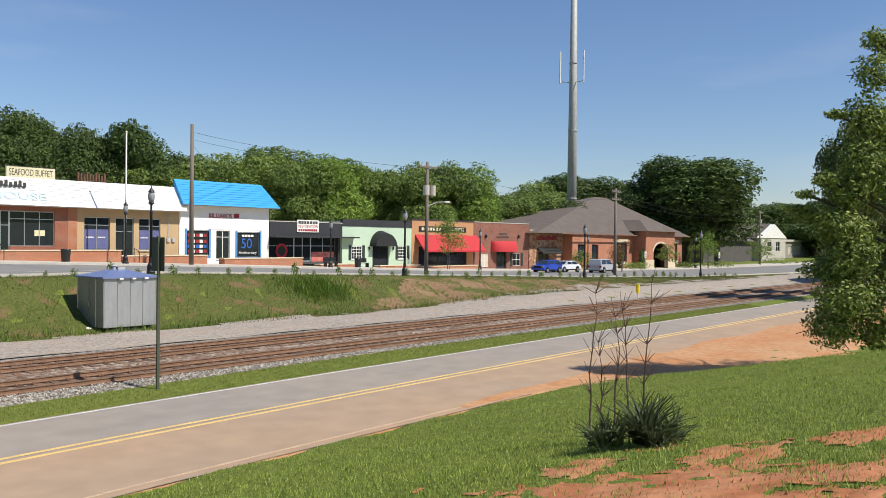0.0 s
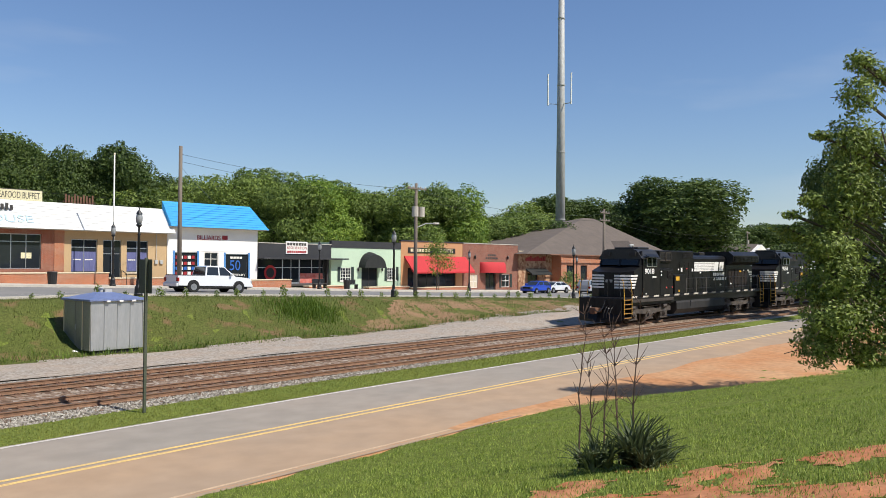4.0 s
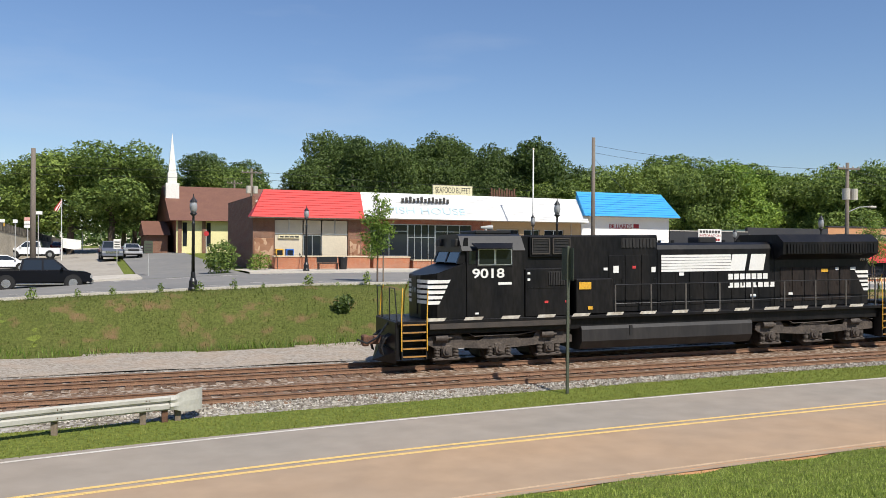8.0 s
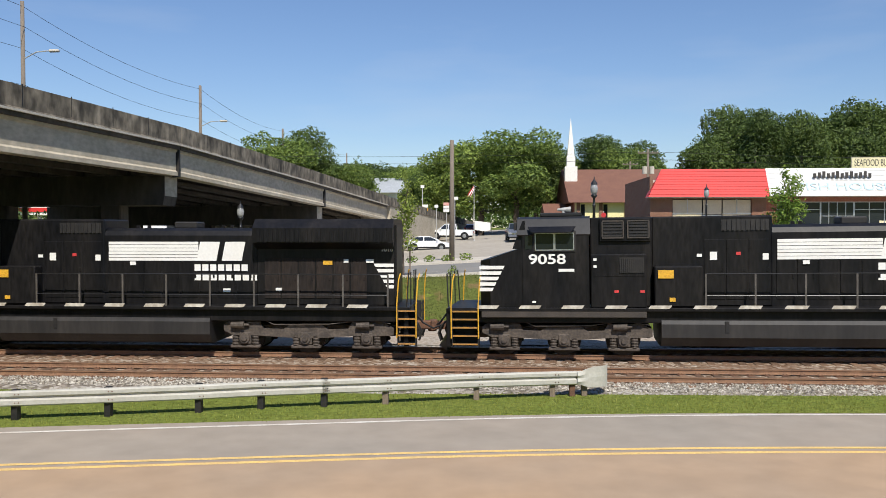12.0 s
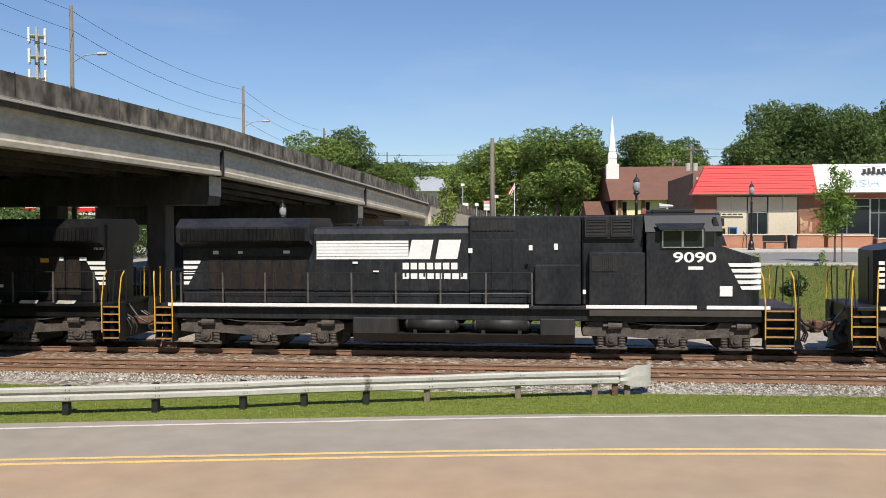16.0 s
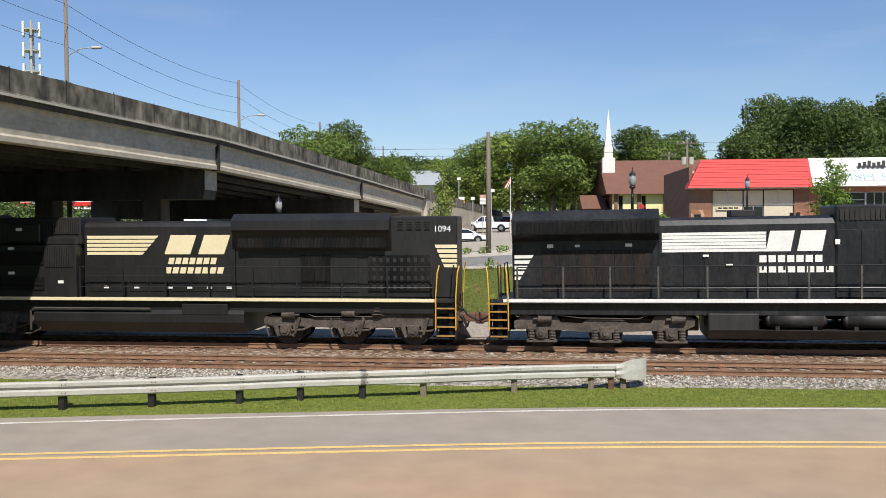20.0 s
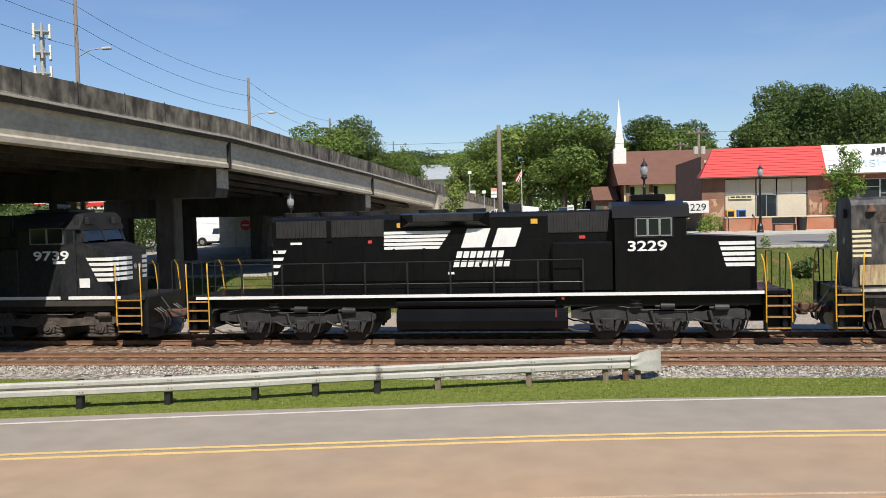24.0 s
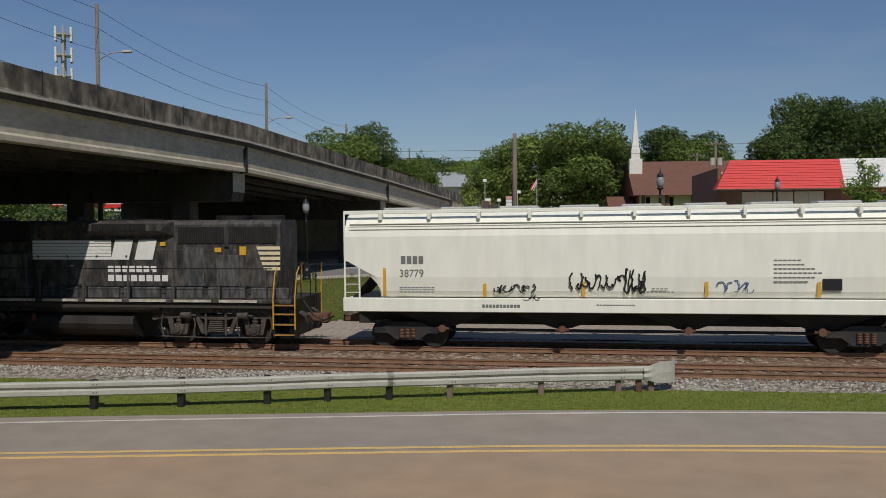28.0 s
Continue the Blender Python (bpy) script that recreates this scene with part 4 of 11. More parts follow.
def truck_six(u, axles, m, style):
    """A three-axle bogie: side frames, journal boxes, springs, brake gear."""
    tr = u.p("bogie", Geo().box(axles[0] - 0.9, axles[2] + 0.9, -0.6, 0.6, 0.55, 0.95, 0.03), m)
    a0, a1, a2 = axles
    # black motor boxes added to hide bright ballast where the bogie is in shade
    for a in axles:
        u.p("traction_motor", Geo().box(a - 0.5, a + 0.42, -0.62, 0.62, 0.16, 0.9, 0.05), M_TRUCK_BLACK, tr)
    for s in (-1, 1):
        y0, y1 = sorted((s * 1.02, s * 1.2))
        if style == "ge":
            poly = [(a0 - 0.72, 0.98), (a0 - 0.55, 1.08), (a0 + 0.5, 1.08), (a0 + 0.62, 0.86), (a1 - 0.75, 0.84), (a1 - 0.5, 1.0), (a1 + 0.5, 1.0), (a1 + 0.75, 0.84), (a2 - 0.62, 0.86), (a2 - 0.5, 1.08), (a2 + 0.55, 1.08), (a2 + 0.9, 0.9),
                    (a2 + 0.9, 0.66), (a2 + 0.35, 0.62), (a2 - 0.4, 0.62), (a1 + 0.5, 0.55), (a1 - 0.5, 0.55), (a0 + 0.4, 0.62), (a0 - 0.4, 0.62), (a0 - 0.72, 0.78)]
        else:
            poly = [(a0 - 0.75, 0.92), (a0 - 0.5, 1.02), (a0 + 0.4, 1.0), (a0 + 0.7, 0.92), (a1 - 0.4, 0.95), (a1 + 0.5, 0.95), (a1 + 0.8, 1.06), (a2 - 0.2, 1.12), (a2 + 0.8, 1.1), (a2 + 1.15, 0.98),
                    (a2 + 1.15, 0.74), (a2 + 0.5, 0.7), (a2 - 0.5, 0.66), (a1 + 0.6, 0.62), (a1 - 0.6, 0.62), (a0 + 0.5, 0.66), (a0 - 0.5, 0.68), (a0 - 0.75, 0.76)]
        fr = u.p("side_frame", Geo().prism(poly, "y", y0, y1), m, tr)
        for a in axles:
            yy = s * 1.22
            g = Geo().box(a - 0.2, a + 0.2, *sorted((s * 1.0, s * 1.22)), 0.32, 0.74, 0.03).cyl((a, s * 1.2, 0.53), (a, s * 1.28, 0.53), 0.19, 0.17, 16).cyl((a, s * 1.28, 0.53), (a, s * 1.33, 0.53), 0.1, 0.09, 12)
            u.p("journal_box", g, m, tr)
            if style == "ge":
                u.p("spring_seat", Geo().box(a - 0.5, a + 0.5, *sorted((s * 1.04, s * 1.2)), 0.2, 0.3, 0.02), m, tr)
                for e in (-0.34, 0.34):
                    u.p("coil_spring", Geo().lathe(COIL, (a + e, s * 1.12, 0.3), 10), m, tr)
            else:
                g = Geo()
                for e in (-1, 1):
                    g.prism([(a + e * 0.46, 0.72), (a + e * 0.27, 0.72), (a + e * 0.21, 0.34), (a + e * 0.28, 0.3)], "y", y0, y1)
                u.p("pedestal", g, m, tr)
                u.p("traction_rod", Geo().tube([(a + 0.2, s * 1.25, 0.53), (a + 0.62, s * 1.25, 0.56), (a + 0.95, s * 1.22, 0.7)], 0.035, 6), m, tr)
                u.p("brake_shoe", Geo().prism([(a - 0.5, 0.86), (a - 0.6, 0.86), (a - 0.68, 0.55), (a - 0.6, 0.28), (a - 0.52, 0.3), (a - 0.57, 0.55)], "y", *sorted((s * 0.7, s * 0.84))), m, tr)
                u.p("brake_lever", Geo().tube([(a - 0.62, s * 1.24, 1.0), (a - 0.66, s * 1.24, 0.62), (a - 0.56, s * 1.24, 0.32)], 0.03, 6), m, tr)
                u.p("damper", Geo().cyl((a + 0.34, s * 1.26, 0.42), (a + 0.5, s * 1.26, 0.98), 0.045, 0.06, 8), m, tr)
        cyls = ((a0 - 0.2, 0.98), (a2 - 0.1, 0.98)) if style == "ge" else ((a0 + 0.15, 1.06), (a1 + 0.0, 1.12))
        for cx, cz in cyls:
            u.p("brake_cylinder", Geo().cyl((cx - 0.24, s * 1.28, cz), (cx + 0.2, s * 1.28, cz), 0.1, 0.12, 12).cyl((cx + 0.2, s * 1.28, cz), (cx + 0.36, s * 1.28, cz), 0.05, 0.04, 8), m, tr)
        pipe = Geo().tube([(a0 - 0.7, s * 1.28, 1.14), (a0 + 0.7, s * 1.28, 1.14), (a0 + 1.0, s * 1.28, 1.0), (a1 + 0.8, s * 1.28, 1.02), (a2, s * 1.28, 1.18), (a2 + 0.8, s * 1.28, 1.05)], 0.018, 5)
        u.p("air_pipe", pipe, m, tr)
        if style != "ge":
            g = Geo()
            for k in range(5):
                g.cyl((a1 + 0.95, s * 1.15, 1.08 + k * 0.055), (a1 + 0.95, s * 1.15, 1.115 + k * 0.055), 0.2 if k % 2 else 0.24, 0.2 if k % 2 else 0.24, 12)
            u.p("bolster_spring", g, m, tr)
            u.p("hose", Geo().tube([(a2 + 1.0, s * 1.25, 1.2), (a2 + 1.35, s * 1.3, 1.1), (a2 + 1.5, s * 1.3, 0.8), (a2 + 1.4, s * 1.3, 0.5), (a2 + 1.05, s * 1.28, 0.35), (a2 + 0.6, s * 1.26, 0.33)], 0.03, 6), M_DUST, tr)
    for a in axles:
        wheelset(u, tr, a, M_WHEEL)
    return tr


def truck_four(u, axles, m):
    """A two-axle bogie: open cast side frame, hangers, leaf spring, clasp brakes."""
    a0, a1 = axles
    tr = u.p("bogie", Geo().box(a0 - 0.6, a1 + 0.6, -0.6, 0.6, 0.55, 0.9, 0.03), M_TRUCK_BLACK)
    c = (a0 + a1) / 2
    for s in (-1, 1):
        ya, yb = sorted((s * 1.03, s * 1.18))
        g = Geo().prism([(a0 - 1.0, 0.96), (a0 - 0.75, 1.1), (c - 0.7, 1.13), (c - 0.5, 1.03), (c + 0.5, 1.03), (c + 0.7, 1.13), (a1 + 0.75, 1.1), (a1 + 1.0, 0.96), (a1 + 0.95, 0.84), (a1 + 0.5, 0.92), (c + 0.6, 0.94), (c + 0.42, 0.88), (c - 0.42, 0.88), (c - 0.6, 0.94), (a0 - 0.5, 0.92), (a0 - 0.95, 0.84)], "y", ya, yb)
        for e in (-1, 1):
            g.prism([(c + e * 0.78, 0.96), (c + e * 0.62, 0.96), (c + e * 0.42, 0.46), (c + e * 0.56, 0.42)], "y", ya, yb)
        g.box(c - 0.54, c + 0.54, ya, yb, 0.38, 0.46, 0.01)
        for a in axles:
            for e in (-1, 1):
                g.prism([(a + e * 0.42, 0.95), (a + e * 0.22, 0.95), (a + e * 0.2, 0.36), (a + e * 0.29, 0.36)], "y", ya, yb)
        u.p("side_frame", g, m, tr)
        for a in axles:
            g = Geo().box(a - 0.19, a + 0.19, *sorted((s * 1.0, s * 1.2)), 0.34, 0.72, 0.03).cyl((a, s * 1.18, 0.53), (a, s * 1.27, 0.53), 0.2, 0.18, 16).cyl((a, s * 1.27, 0.53), (a, s * 1.32, 0.53), 0.11, 0.1, 12)
            for k in range(6):
                q = k * 1.0472
                g.cyl((a + 0.15 * math.cos(q), s * 1.26, 0.53 + 0.15 * math.sin(q)), (a + 0.15 * math.cos(q), s * 1.29, 0.53 + 0.15 * math.sin(q)), 0.022, 0.022, 6)
            u.p("journal_box", g, m, tr)
            u.p("coil_spring", Geo().lathe(COIL, (a, s * 1.12, 0.7), 10), m, tr)
            for e in (-1, 1):
                u.p("brake_shoe", Geo().prism([(a + e * 0.5, 0.86), (a + e * 0.6, 0.86), (a + e * 0.68, 0.55), (a + e * 0.6, 0.28), (a + e * 0.52, 0.3), (a + e * 0.57, 0.55)], "y", *sorted((s * 0.7, s * 0.84))), M_TRUCK_BLACK, tr)
                u.p("brake_hanger", Geo().tube([(a + e * 0.55, s * 1.22, 1.06), (a + e * 0.62, s * 1.22, 0.7), (a + e * 0.54, s * 1.22, 0.32)], 0.028, 6), m, tr)
        for e in (-1, 1):
            x = c + e * 1.02
            u.p("brake_cylinder", Geo().cyl((x - 0.22, s * 1.28, 1.04), (x + 0.16, s * 1.28, 1.04), 0.11, 0.13, 12).cyl((x + 0.16, s * 1.28, 1.04), (x + 0.32, s * 1.28, 1.04), 0.03, 0.03, 6), m, tr)
            u.p("hanger_link", Geo().box(c + e * 0.36 - 0.035, c + e * 0.36 + 0.035, *sorted((s * 1.19, s * 1.27)), 0.34, 1.16, 0.01), m, tr)
        g = Geo()
        for k in range(6):
            g.box(c - 0.3 + 0.015 * k, c + 0.3 - 0.015 * k, *sorted((s * 1.06, s * 1.26)), 0.47 + 0.065 * k, 0.515 + 0.065 * k)
        u.p("leaf_spring", g, m, tr)
        u.p("brake_rod", Geo().tube([(a0 - 0.6, s * 1.24, 0.3), (c, s * 1.24, 0.26), (a1 + 0.6, s * 1.24, 0.3)], 0.022, 6), m, tr)
        u.p("air_hose", Geo().tube([(a1 + 0.7, s * 1.2, 1.3), (a1 + 1.15, s * 1.24, 1.2), (a1 + 1.3, s * 1.24, 0.85), (a1 + 1.1, s * 1.24, 0.55), (a1 + 0.85, s * 1.2, 0.6)], 0.026, 6), M_TRUCK_BLACK, tr)
        u.p("sand_pipe", Geo().tube([(a0 - 0.8, s * 1.1, 1.2), (a0 - 0.85, s * 0.95, 0.6), (a0 - 0.66, s * 0.8, 0.14)], 0.022, 6), M_TRUCK_BLACK, tr)
    for a in axles:
        wheelset(u, tr, a, M_WHEEL)
    return tr


def stairs(u, x0, x1, steps_z, y=-1.52):
    """Corner steps with yellow edges, both sides."""
    for s in (-1, 1):
        o, i = s * 1.55, s * 1.12
        well = u.p("step_well", Geo().box(x0 - 0.05, x0 - 0.02, *sorted((o, i)), 0.32, 1.62).box(x1 + 0.02, x1 + 0.05, *sorted((o, i)), 0.32, 1.62).box(x0, x1, *sorted((i, i - s * 0.03)), 0.32, 1.62), M_GRILLE)
        for z in steps_z:
            st = u.p("step", Geo().box(x0 - 0.02, x1 + 0.02, *sorted((o, i)), z - 0.03, z), M_GRILLE, well)
            u.p("step_edge", Geo().box(x0 - 0.02, x1 + 0.02, *sorted((o + s * 0.012, o)), z - 0.045, z + 0.005), M_STEP, st)
        for x, lean in ((x0 - 0.06, -0.0), (x1 + 0.05, 0.0)):
            u.p("grab_rail", Geo().tube([(x + lean, s * 1.57, 0.62), (x + lean, s * 1.57, 1.7), (x + lean * 0.5 + 0.05, s * 1.5, 2.5), (x + 0.1, s * 1.38, 2.72)], 0.022, 6), M_YELLOW, well)


def coupler_end(u, x, d, plow):
    """Pilot plate, coupler, hoses and, at the front, a plough. d: +1 where the body lies to larger x."""
    pl = u.p("pilot", Geo().box(*sorted((x + d * 0.78, x + d * 0.95)), -1.45, 1.45, 0.32, 1.6, 0.02), M_LOCO)
    g = Geo().box(*sorted((x + d * 0.02, x + d * 0.85)), -0.16, 0.16, 0.74, 1.02, 0.03).box(*sorted((x - d * 0.06, x + d * 0.16)), -0.22, 0.2, 0.68, 1.06, 0.04)
    u.p("coupler", g, M_RUST)
    if plow:
        g = Geo().add([(x + d * 0.3, 0, 0.18), (x + d * 0.8, -1.45, 0.2), (x + d * 0.8, 1.45, 0.2), (x + d * 0.62, 0, 0.7), (x + d * 0.8, -1.45, 0.62), (x + d * 0.8, 1.45, 0.62)],
                      [(0, 1, 4, 3), (0, 3, 5, 2), (0, 2, 1), (3, 4, 5), (1, 2, 5, 4)])
        u.p("snow_plough", g, M_LOCO)
    for k, yy in enumerate((-0.95, -0.75, -0.55, 0.55, 0.75)):
        u.p("air_hose", Geo().tube([(x + d * 0.78, yy, 1.15), (x + d * 0.55, yy, 1.0), (x + d * 0.42, yy + 0.05, 0.7), (x + d * 0.5, yy + 0.1, 0.45)], 0.028, 6), M_BLACKIRON if k % 2 else M_TRUCK_BLACK)
    u.p("mu_cable", Geo().tube([(x + d * 0.78, -0.4, 1.5), (x + d * 0.4, -0.42, 1.0), (x + d * 0.05, -0.35, 0.8), (x - d * 0.3, -0.3, 0.95)], 0.035, 6), M_BLACKIRON)
    for yy in (-0.55, 0.55):
        u.p("end_rail", Geo().tube([(x + d * 0.8, yy, 1.6), (x + d * 0.8, yy, 2.72), (x + d * 0.8, yy + (0.75 if yy > 0 else -0.75), 2.72), (x + d * 0.85, yy + (0.85 if yy > 0 else -0.85), 1.62)], 0.022, 6), M_BLACKIRON)
    return pl


def hand_rail(u, x0, x1, gap, z=2.68, deck=1.65, m=M_BLACKIRON, m2=None):
    for s in (-1, 1):
        r = u.p("hand_rail", Geo().cyl((x0, s * 1.5, z), (x1, s * 1.5, z), 0.02, 0.02, 6), m)
        u.p("mid_rail", Geo().cyl((x0, s * 1.5, deck + 0.35), (x1, s * 1.5, deck + 0.35), 0.014, 0.014, 5), m, r)
        x = x0
        while x <= x1 + 0.01:
            u.p("stanchion", Geo().box(x - 0.028, x + 0.028, s * 1.5 - 0.02, s * 1.5 + 0.02, deck - 0.12, z), m2 or m, r)
            x += gap


def decal(u, name, pts, y, m, parent=None, t=0.006):
    return u.d(name, Geo().prism(pts, "y", y - t, y), m, parent)


def bars(u, x0, x1, z0, z1, n, y, m, slant=0.0, gap=0.3):
    """Long stripes, the right ends cut on a slant."""
    h = (z1 - z0) / (n - gap)
    for k in range(n):
        a = z0 + k * h
        b = a + h * (1 - gap)
        decal(u, "stripe", [(x0, a), (x1 + slant * (a - z0), a), (x1 + slant * (b - z0), b), (x0, b)], y, m)


def emblem(u, x0, x1, z0, z1, y, m, lean=0.25):
    """The railway's emblem as two plain slanted blocks."""
    w, h = x1 - x0, z1 - z0
    k = lean * h
    for a, b in ((0.02, 0.46), (0.53, 0.97)):
        decal(u, "emblem_block", [(x0 + a * w, z0), (x0 + b * w - k * 0.5, z0), (x0 + b * w + k * 0.5, z1), (x0 + a * w + k, z1)], y, m)


def word_bars(u, x0, x1, z0, z1, n, y, m, slant=0.0):
    """A line of lettering as a row of plain bars."""
    w = (x1 - x0) / n
    for k in range(n):
        a = x0 + k * w
        s = slant * (z1 - z0)
        decal(u, "word_bar", [(a + 0.06 * w, z0), (a + 0.84 * w, z0), (a + 0.84 * w + s, z1), (a + 0.06 * w + s, z1)], y, m)


def road_number(u, text, x0, x1, z, h, y, m=M_WHITE):
    letters("road_number", text, h, m, u.ob, (x0, y - 0.008, z), width=x1 - x0, depth=0.004, bold=0.02)


def tags(u, spots, y):
    for x, z, w, h, m in spots:
        decal(u, "placard", [(x, z), (x + w, z), (x + w, z + h), (x, z + h)], y, m, None, 0.008)


def hood_doors(u, x0, x1, n, z0, z1, y, m, vents=()):
    w = (x1 - x0) / n
    for k in range(n):
        a = x0 + k * w
        door = u.d("hood_door", Geo().box(a + 0.025, a + w - 0.025, y - 0.022, y, z0, z1, 0.008), m)
        for zz in (z0 + 0.25, z1 - 0.25):
            u.d("hinge", Geo().box(a + 0.03, a + 0.1, y - 0.035, y - 0.02, zz - 0.04, zz + 0.04), m, door)
        u.d("latch", Geo().box(a + w - 0.14, a + w - 0.08, y - 0.04, y - 0.02, (z0 + z1) / 2 - 0.06, (z0 + z1) / 2 + 0.06), m, door)


def louvre(u, name, x0, x1, z0, z1, y, n, m=M_GRILLE, vertical=False, parent=None, frame=None):
    fr = u.d(name, Geo().box(x0, x1, y - 0.012, y, z0, z1), m, parent)
    g = Geo()
    for k in range(n):
        if vertical:
            a = x0 + (x1 - x0) * (k + 0.2) / n
            g.box(a, a + (x1 - x0) / n * 0.5, y - 0.04, y - 0.01, z0 + 0.02, z1 - 0.02)
        else:
            a = z0 + (z1 - z0) * (k + 0.2) / n
            g.box(x0 + 0.02, x1 - 0.02, y - 0.04, y - 0.01, a, a + (z1 - z0) / n * 0.5)
    u.d("slats", g, m, fr)
    if frame:
        for a, b, c, d in ((x0 - 0.03, x1 + 0.03, z1, z1 + 0.04), (x0 - 0.03, x1 + 0.03, z0 - 0.04, z0), (x0 - 0.04, x0, z0, z1), (x1, x1 + 0.04, z0, z1)):
            u.d("louvre_frame", Geo().box(a, b, y - 0.05, y, c, d), frame, fr)
    return fr


def cab_window(u, x0, x1, z0, z1, y, panes=2, frame=M_ALU, shade=True, m=M_LOCO):
    win = u.d("cab_window", Geo().box(x0 - 0.05, x1 + 0.05, y - 0.03, y + 0.02, z0 - 0.05, z1 + 0.05, 0.01), M_GRILLE)
    w = (x1 - x0) / panes
    for k in range(panes):
        a, b = x0 + k * w, x0 + (k + 1) * w
        u.d("pane", Geo().box(a + 0.03, b - 0.03, y - 0.045, y - 0.03, z0 + 0.03, z1 - 0.03), M_CABGLASS, win)
        for q in ((a, a + 0.035, z0, z1), (b - 0.035, b, z0, z1), (a, b, z0, z0 + 0.035), (a, b, z1 - 0.03, z1)):
            u.d("window_frame", Geo().box(q[0], q[1], y - 0.055, y - 0.028, q[2], q[3]), frame, win)
    if shade:
        u.d("sun_shade", Geo().add([(x0 - 0.22, y, z1 + 0.2), (x1 + 0.05, y, z1 + 0.2), (x1 - 0.1, y - 0.32, z1 + 0.02), (x0 - 0.1, y - 0.32, z1 + 0.02), (x0 - 0.22, y, z1 + 0.17), (x1 + 0.05, y, z1 + 0.17), (x1 - 0.1, y - 0.32, z1 - 0.01), (x0 - 0.1, y - 0.32, z1 - 0.01)],
                                   [(0, 1, 2, 3), (7, 6, 5, 4), (0, 3, 7, 4), (1, 5, 6, 2), (2, 6, 7, 3), (0, 4, 5, 1)]), m, win)
    return win


def fuel_tank(u, x0, x1, m, air=False):
    sec = [(-1.45, 1.22), (-1.5, 1.1), (-1.5, 0.68), (-1.3, 0.4), (-1.0, 0.34), (1.0, 0.34), (1.3, 0.4), (1.5, 0.68), (1.5, 1.1), (1.45, 1.22)]
    if not air:
        t = u.p("fuel_tank", Geo().prism(sec, "x", x0, x1), m, None, "long sooty black fuel tank")
        u.p("filler", Geo().box((x0 + x1) / 2 - 1.7, (x0 + x1) / 2 - 1.58, -1.52, -1.49, 0.85, 1.2), M_GRILLE, t)
    else:
        t = u.p("fuel_tank", Geo().prism([(a, min(b, 0.68)) for a, b in sec], "x", x0, x1), m, None, "black fuel tank with two air reservoirs")
        u.p("tank_end", Geo().box(x0, x0 + 1.1, -1.5, 1.5, 0.66, 1.2, 0.03), m, t)
        u.p("tank_end", Geo().box(x1 - 1.5, x1, -1.5, 1.5, 0.66, 1.2, 0.03), m, t)
        for a, b in ((x0 + 1.4, x0 + 3.3), (x0 + 3.75, x0 + 5.7)):
            b = min(b, x1 - 1.7)
            for s in (-1, 1):
                g = Geo().cyl((a + 0.12, s * 1.15, 0.98), (b - 0.12, s * 1.15, 0.98), 0.25, 0.25, 16).cyl((a, s * 1.15, 0.98), (a + 0.12, s * 1.15, 0.98), 0.14, 0.25, 16).cyl((b - 0.12, s * 1.15, 0.98), (b, s * 1.15, 0.98), 0.25, 0.14, 16)
                u.p("air_reservoir", g, m, t, "", True)
                u.p("saddle", Geo().box(a + 0.3, a + 0.42, s * 1.15 - 0.2, s * 1.15 + 0.2, 0.66, 0.8).box(b - 0.42, b - 0.3, s * 1.15 - 0.2, s * 1.15 + 0.2, 0.66, 0.8), m, t)
    return t


def body_x(sec, x0, x1):
    return Geo().prism(sec, "x", x0, x1)


def arch(hw, z0, z1, drop=0.25, ins=0.3):
    return [(-hw, z0), (-hw, z1 - drop), (-hw + ins * 0.35, z1 - drop * 0.35), (-hw + ins, z1), (hw - ins, z1), (hw - ins * 0.35, z1 - drop * 0.35), (hw, z1 - drop), (hw, z0)]


def sill_dashes(u, x0, x1, m, dash=0.66, gap=1.36, z0=1.58, z1=1.7, y=-1.545, slant=0.25):
    x = x0
    while x + dash < x1:
        decal(u, "sill_stripe", [(x, z0 + 0.012), (x + dash, z0 + 0.012), (x + dash + slant * 0.3, z1), (x + slant * 0.3, z1)], y, m, None, 0.008)
        x += gap


def nose_stripes(u, x0, x1, z_top, n, y, m, left=True, pitch=0.178, h=0.112, step=0.09):
    """Stepped nose stripes; left: the flush edge is the left one."""
    for k in range(n):
        z = z_top - k * pitch
        a, b = (x0, x1 - k * step) if left else (x0 + k * step, x1)
        if left:
            pts = [(a, z - h), (b - step * 0.6, z - h), (b, z), (a, z)]
        else:
            pts = [(a + step * 0.6, z - h), (b, z - h), (b, z), (a, z)]
        decal(u, "nose_stripe", pts, y, m)


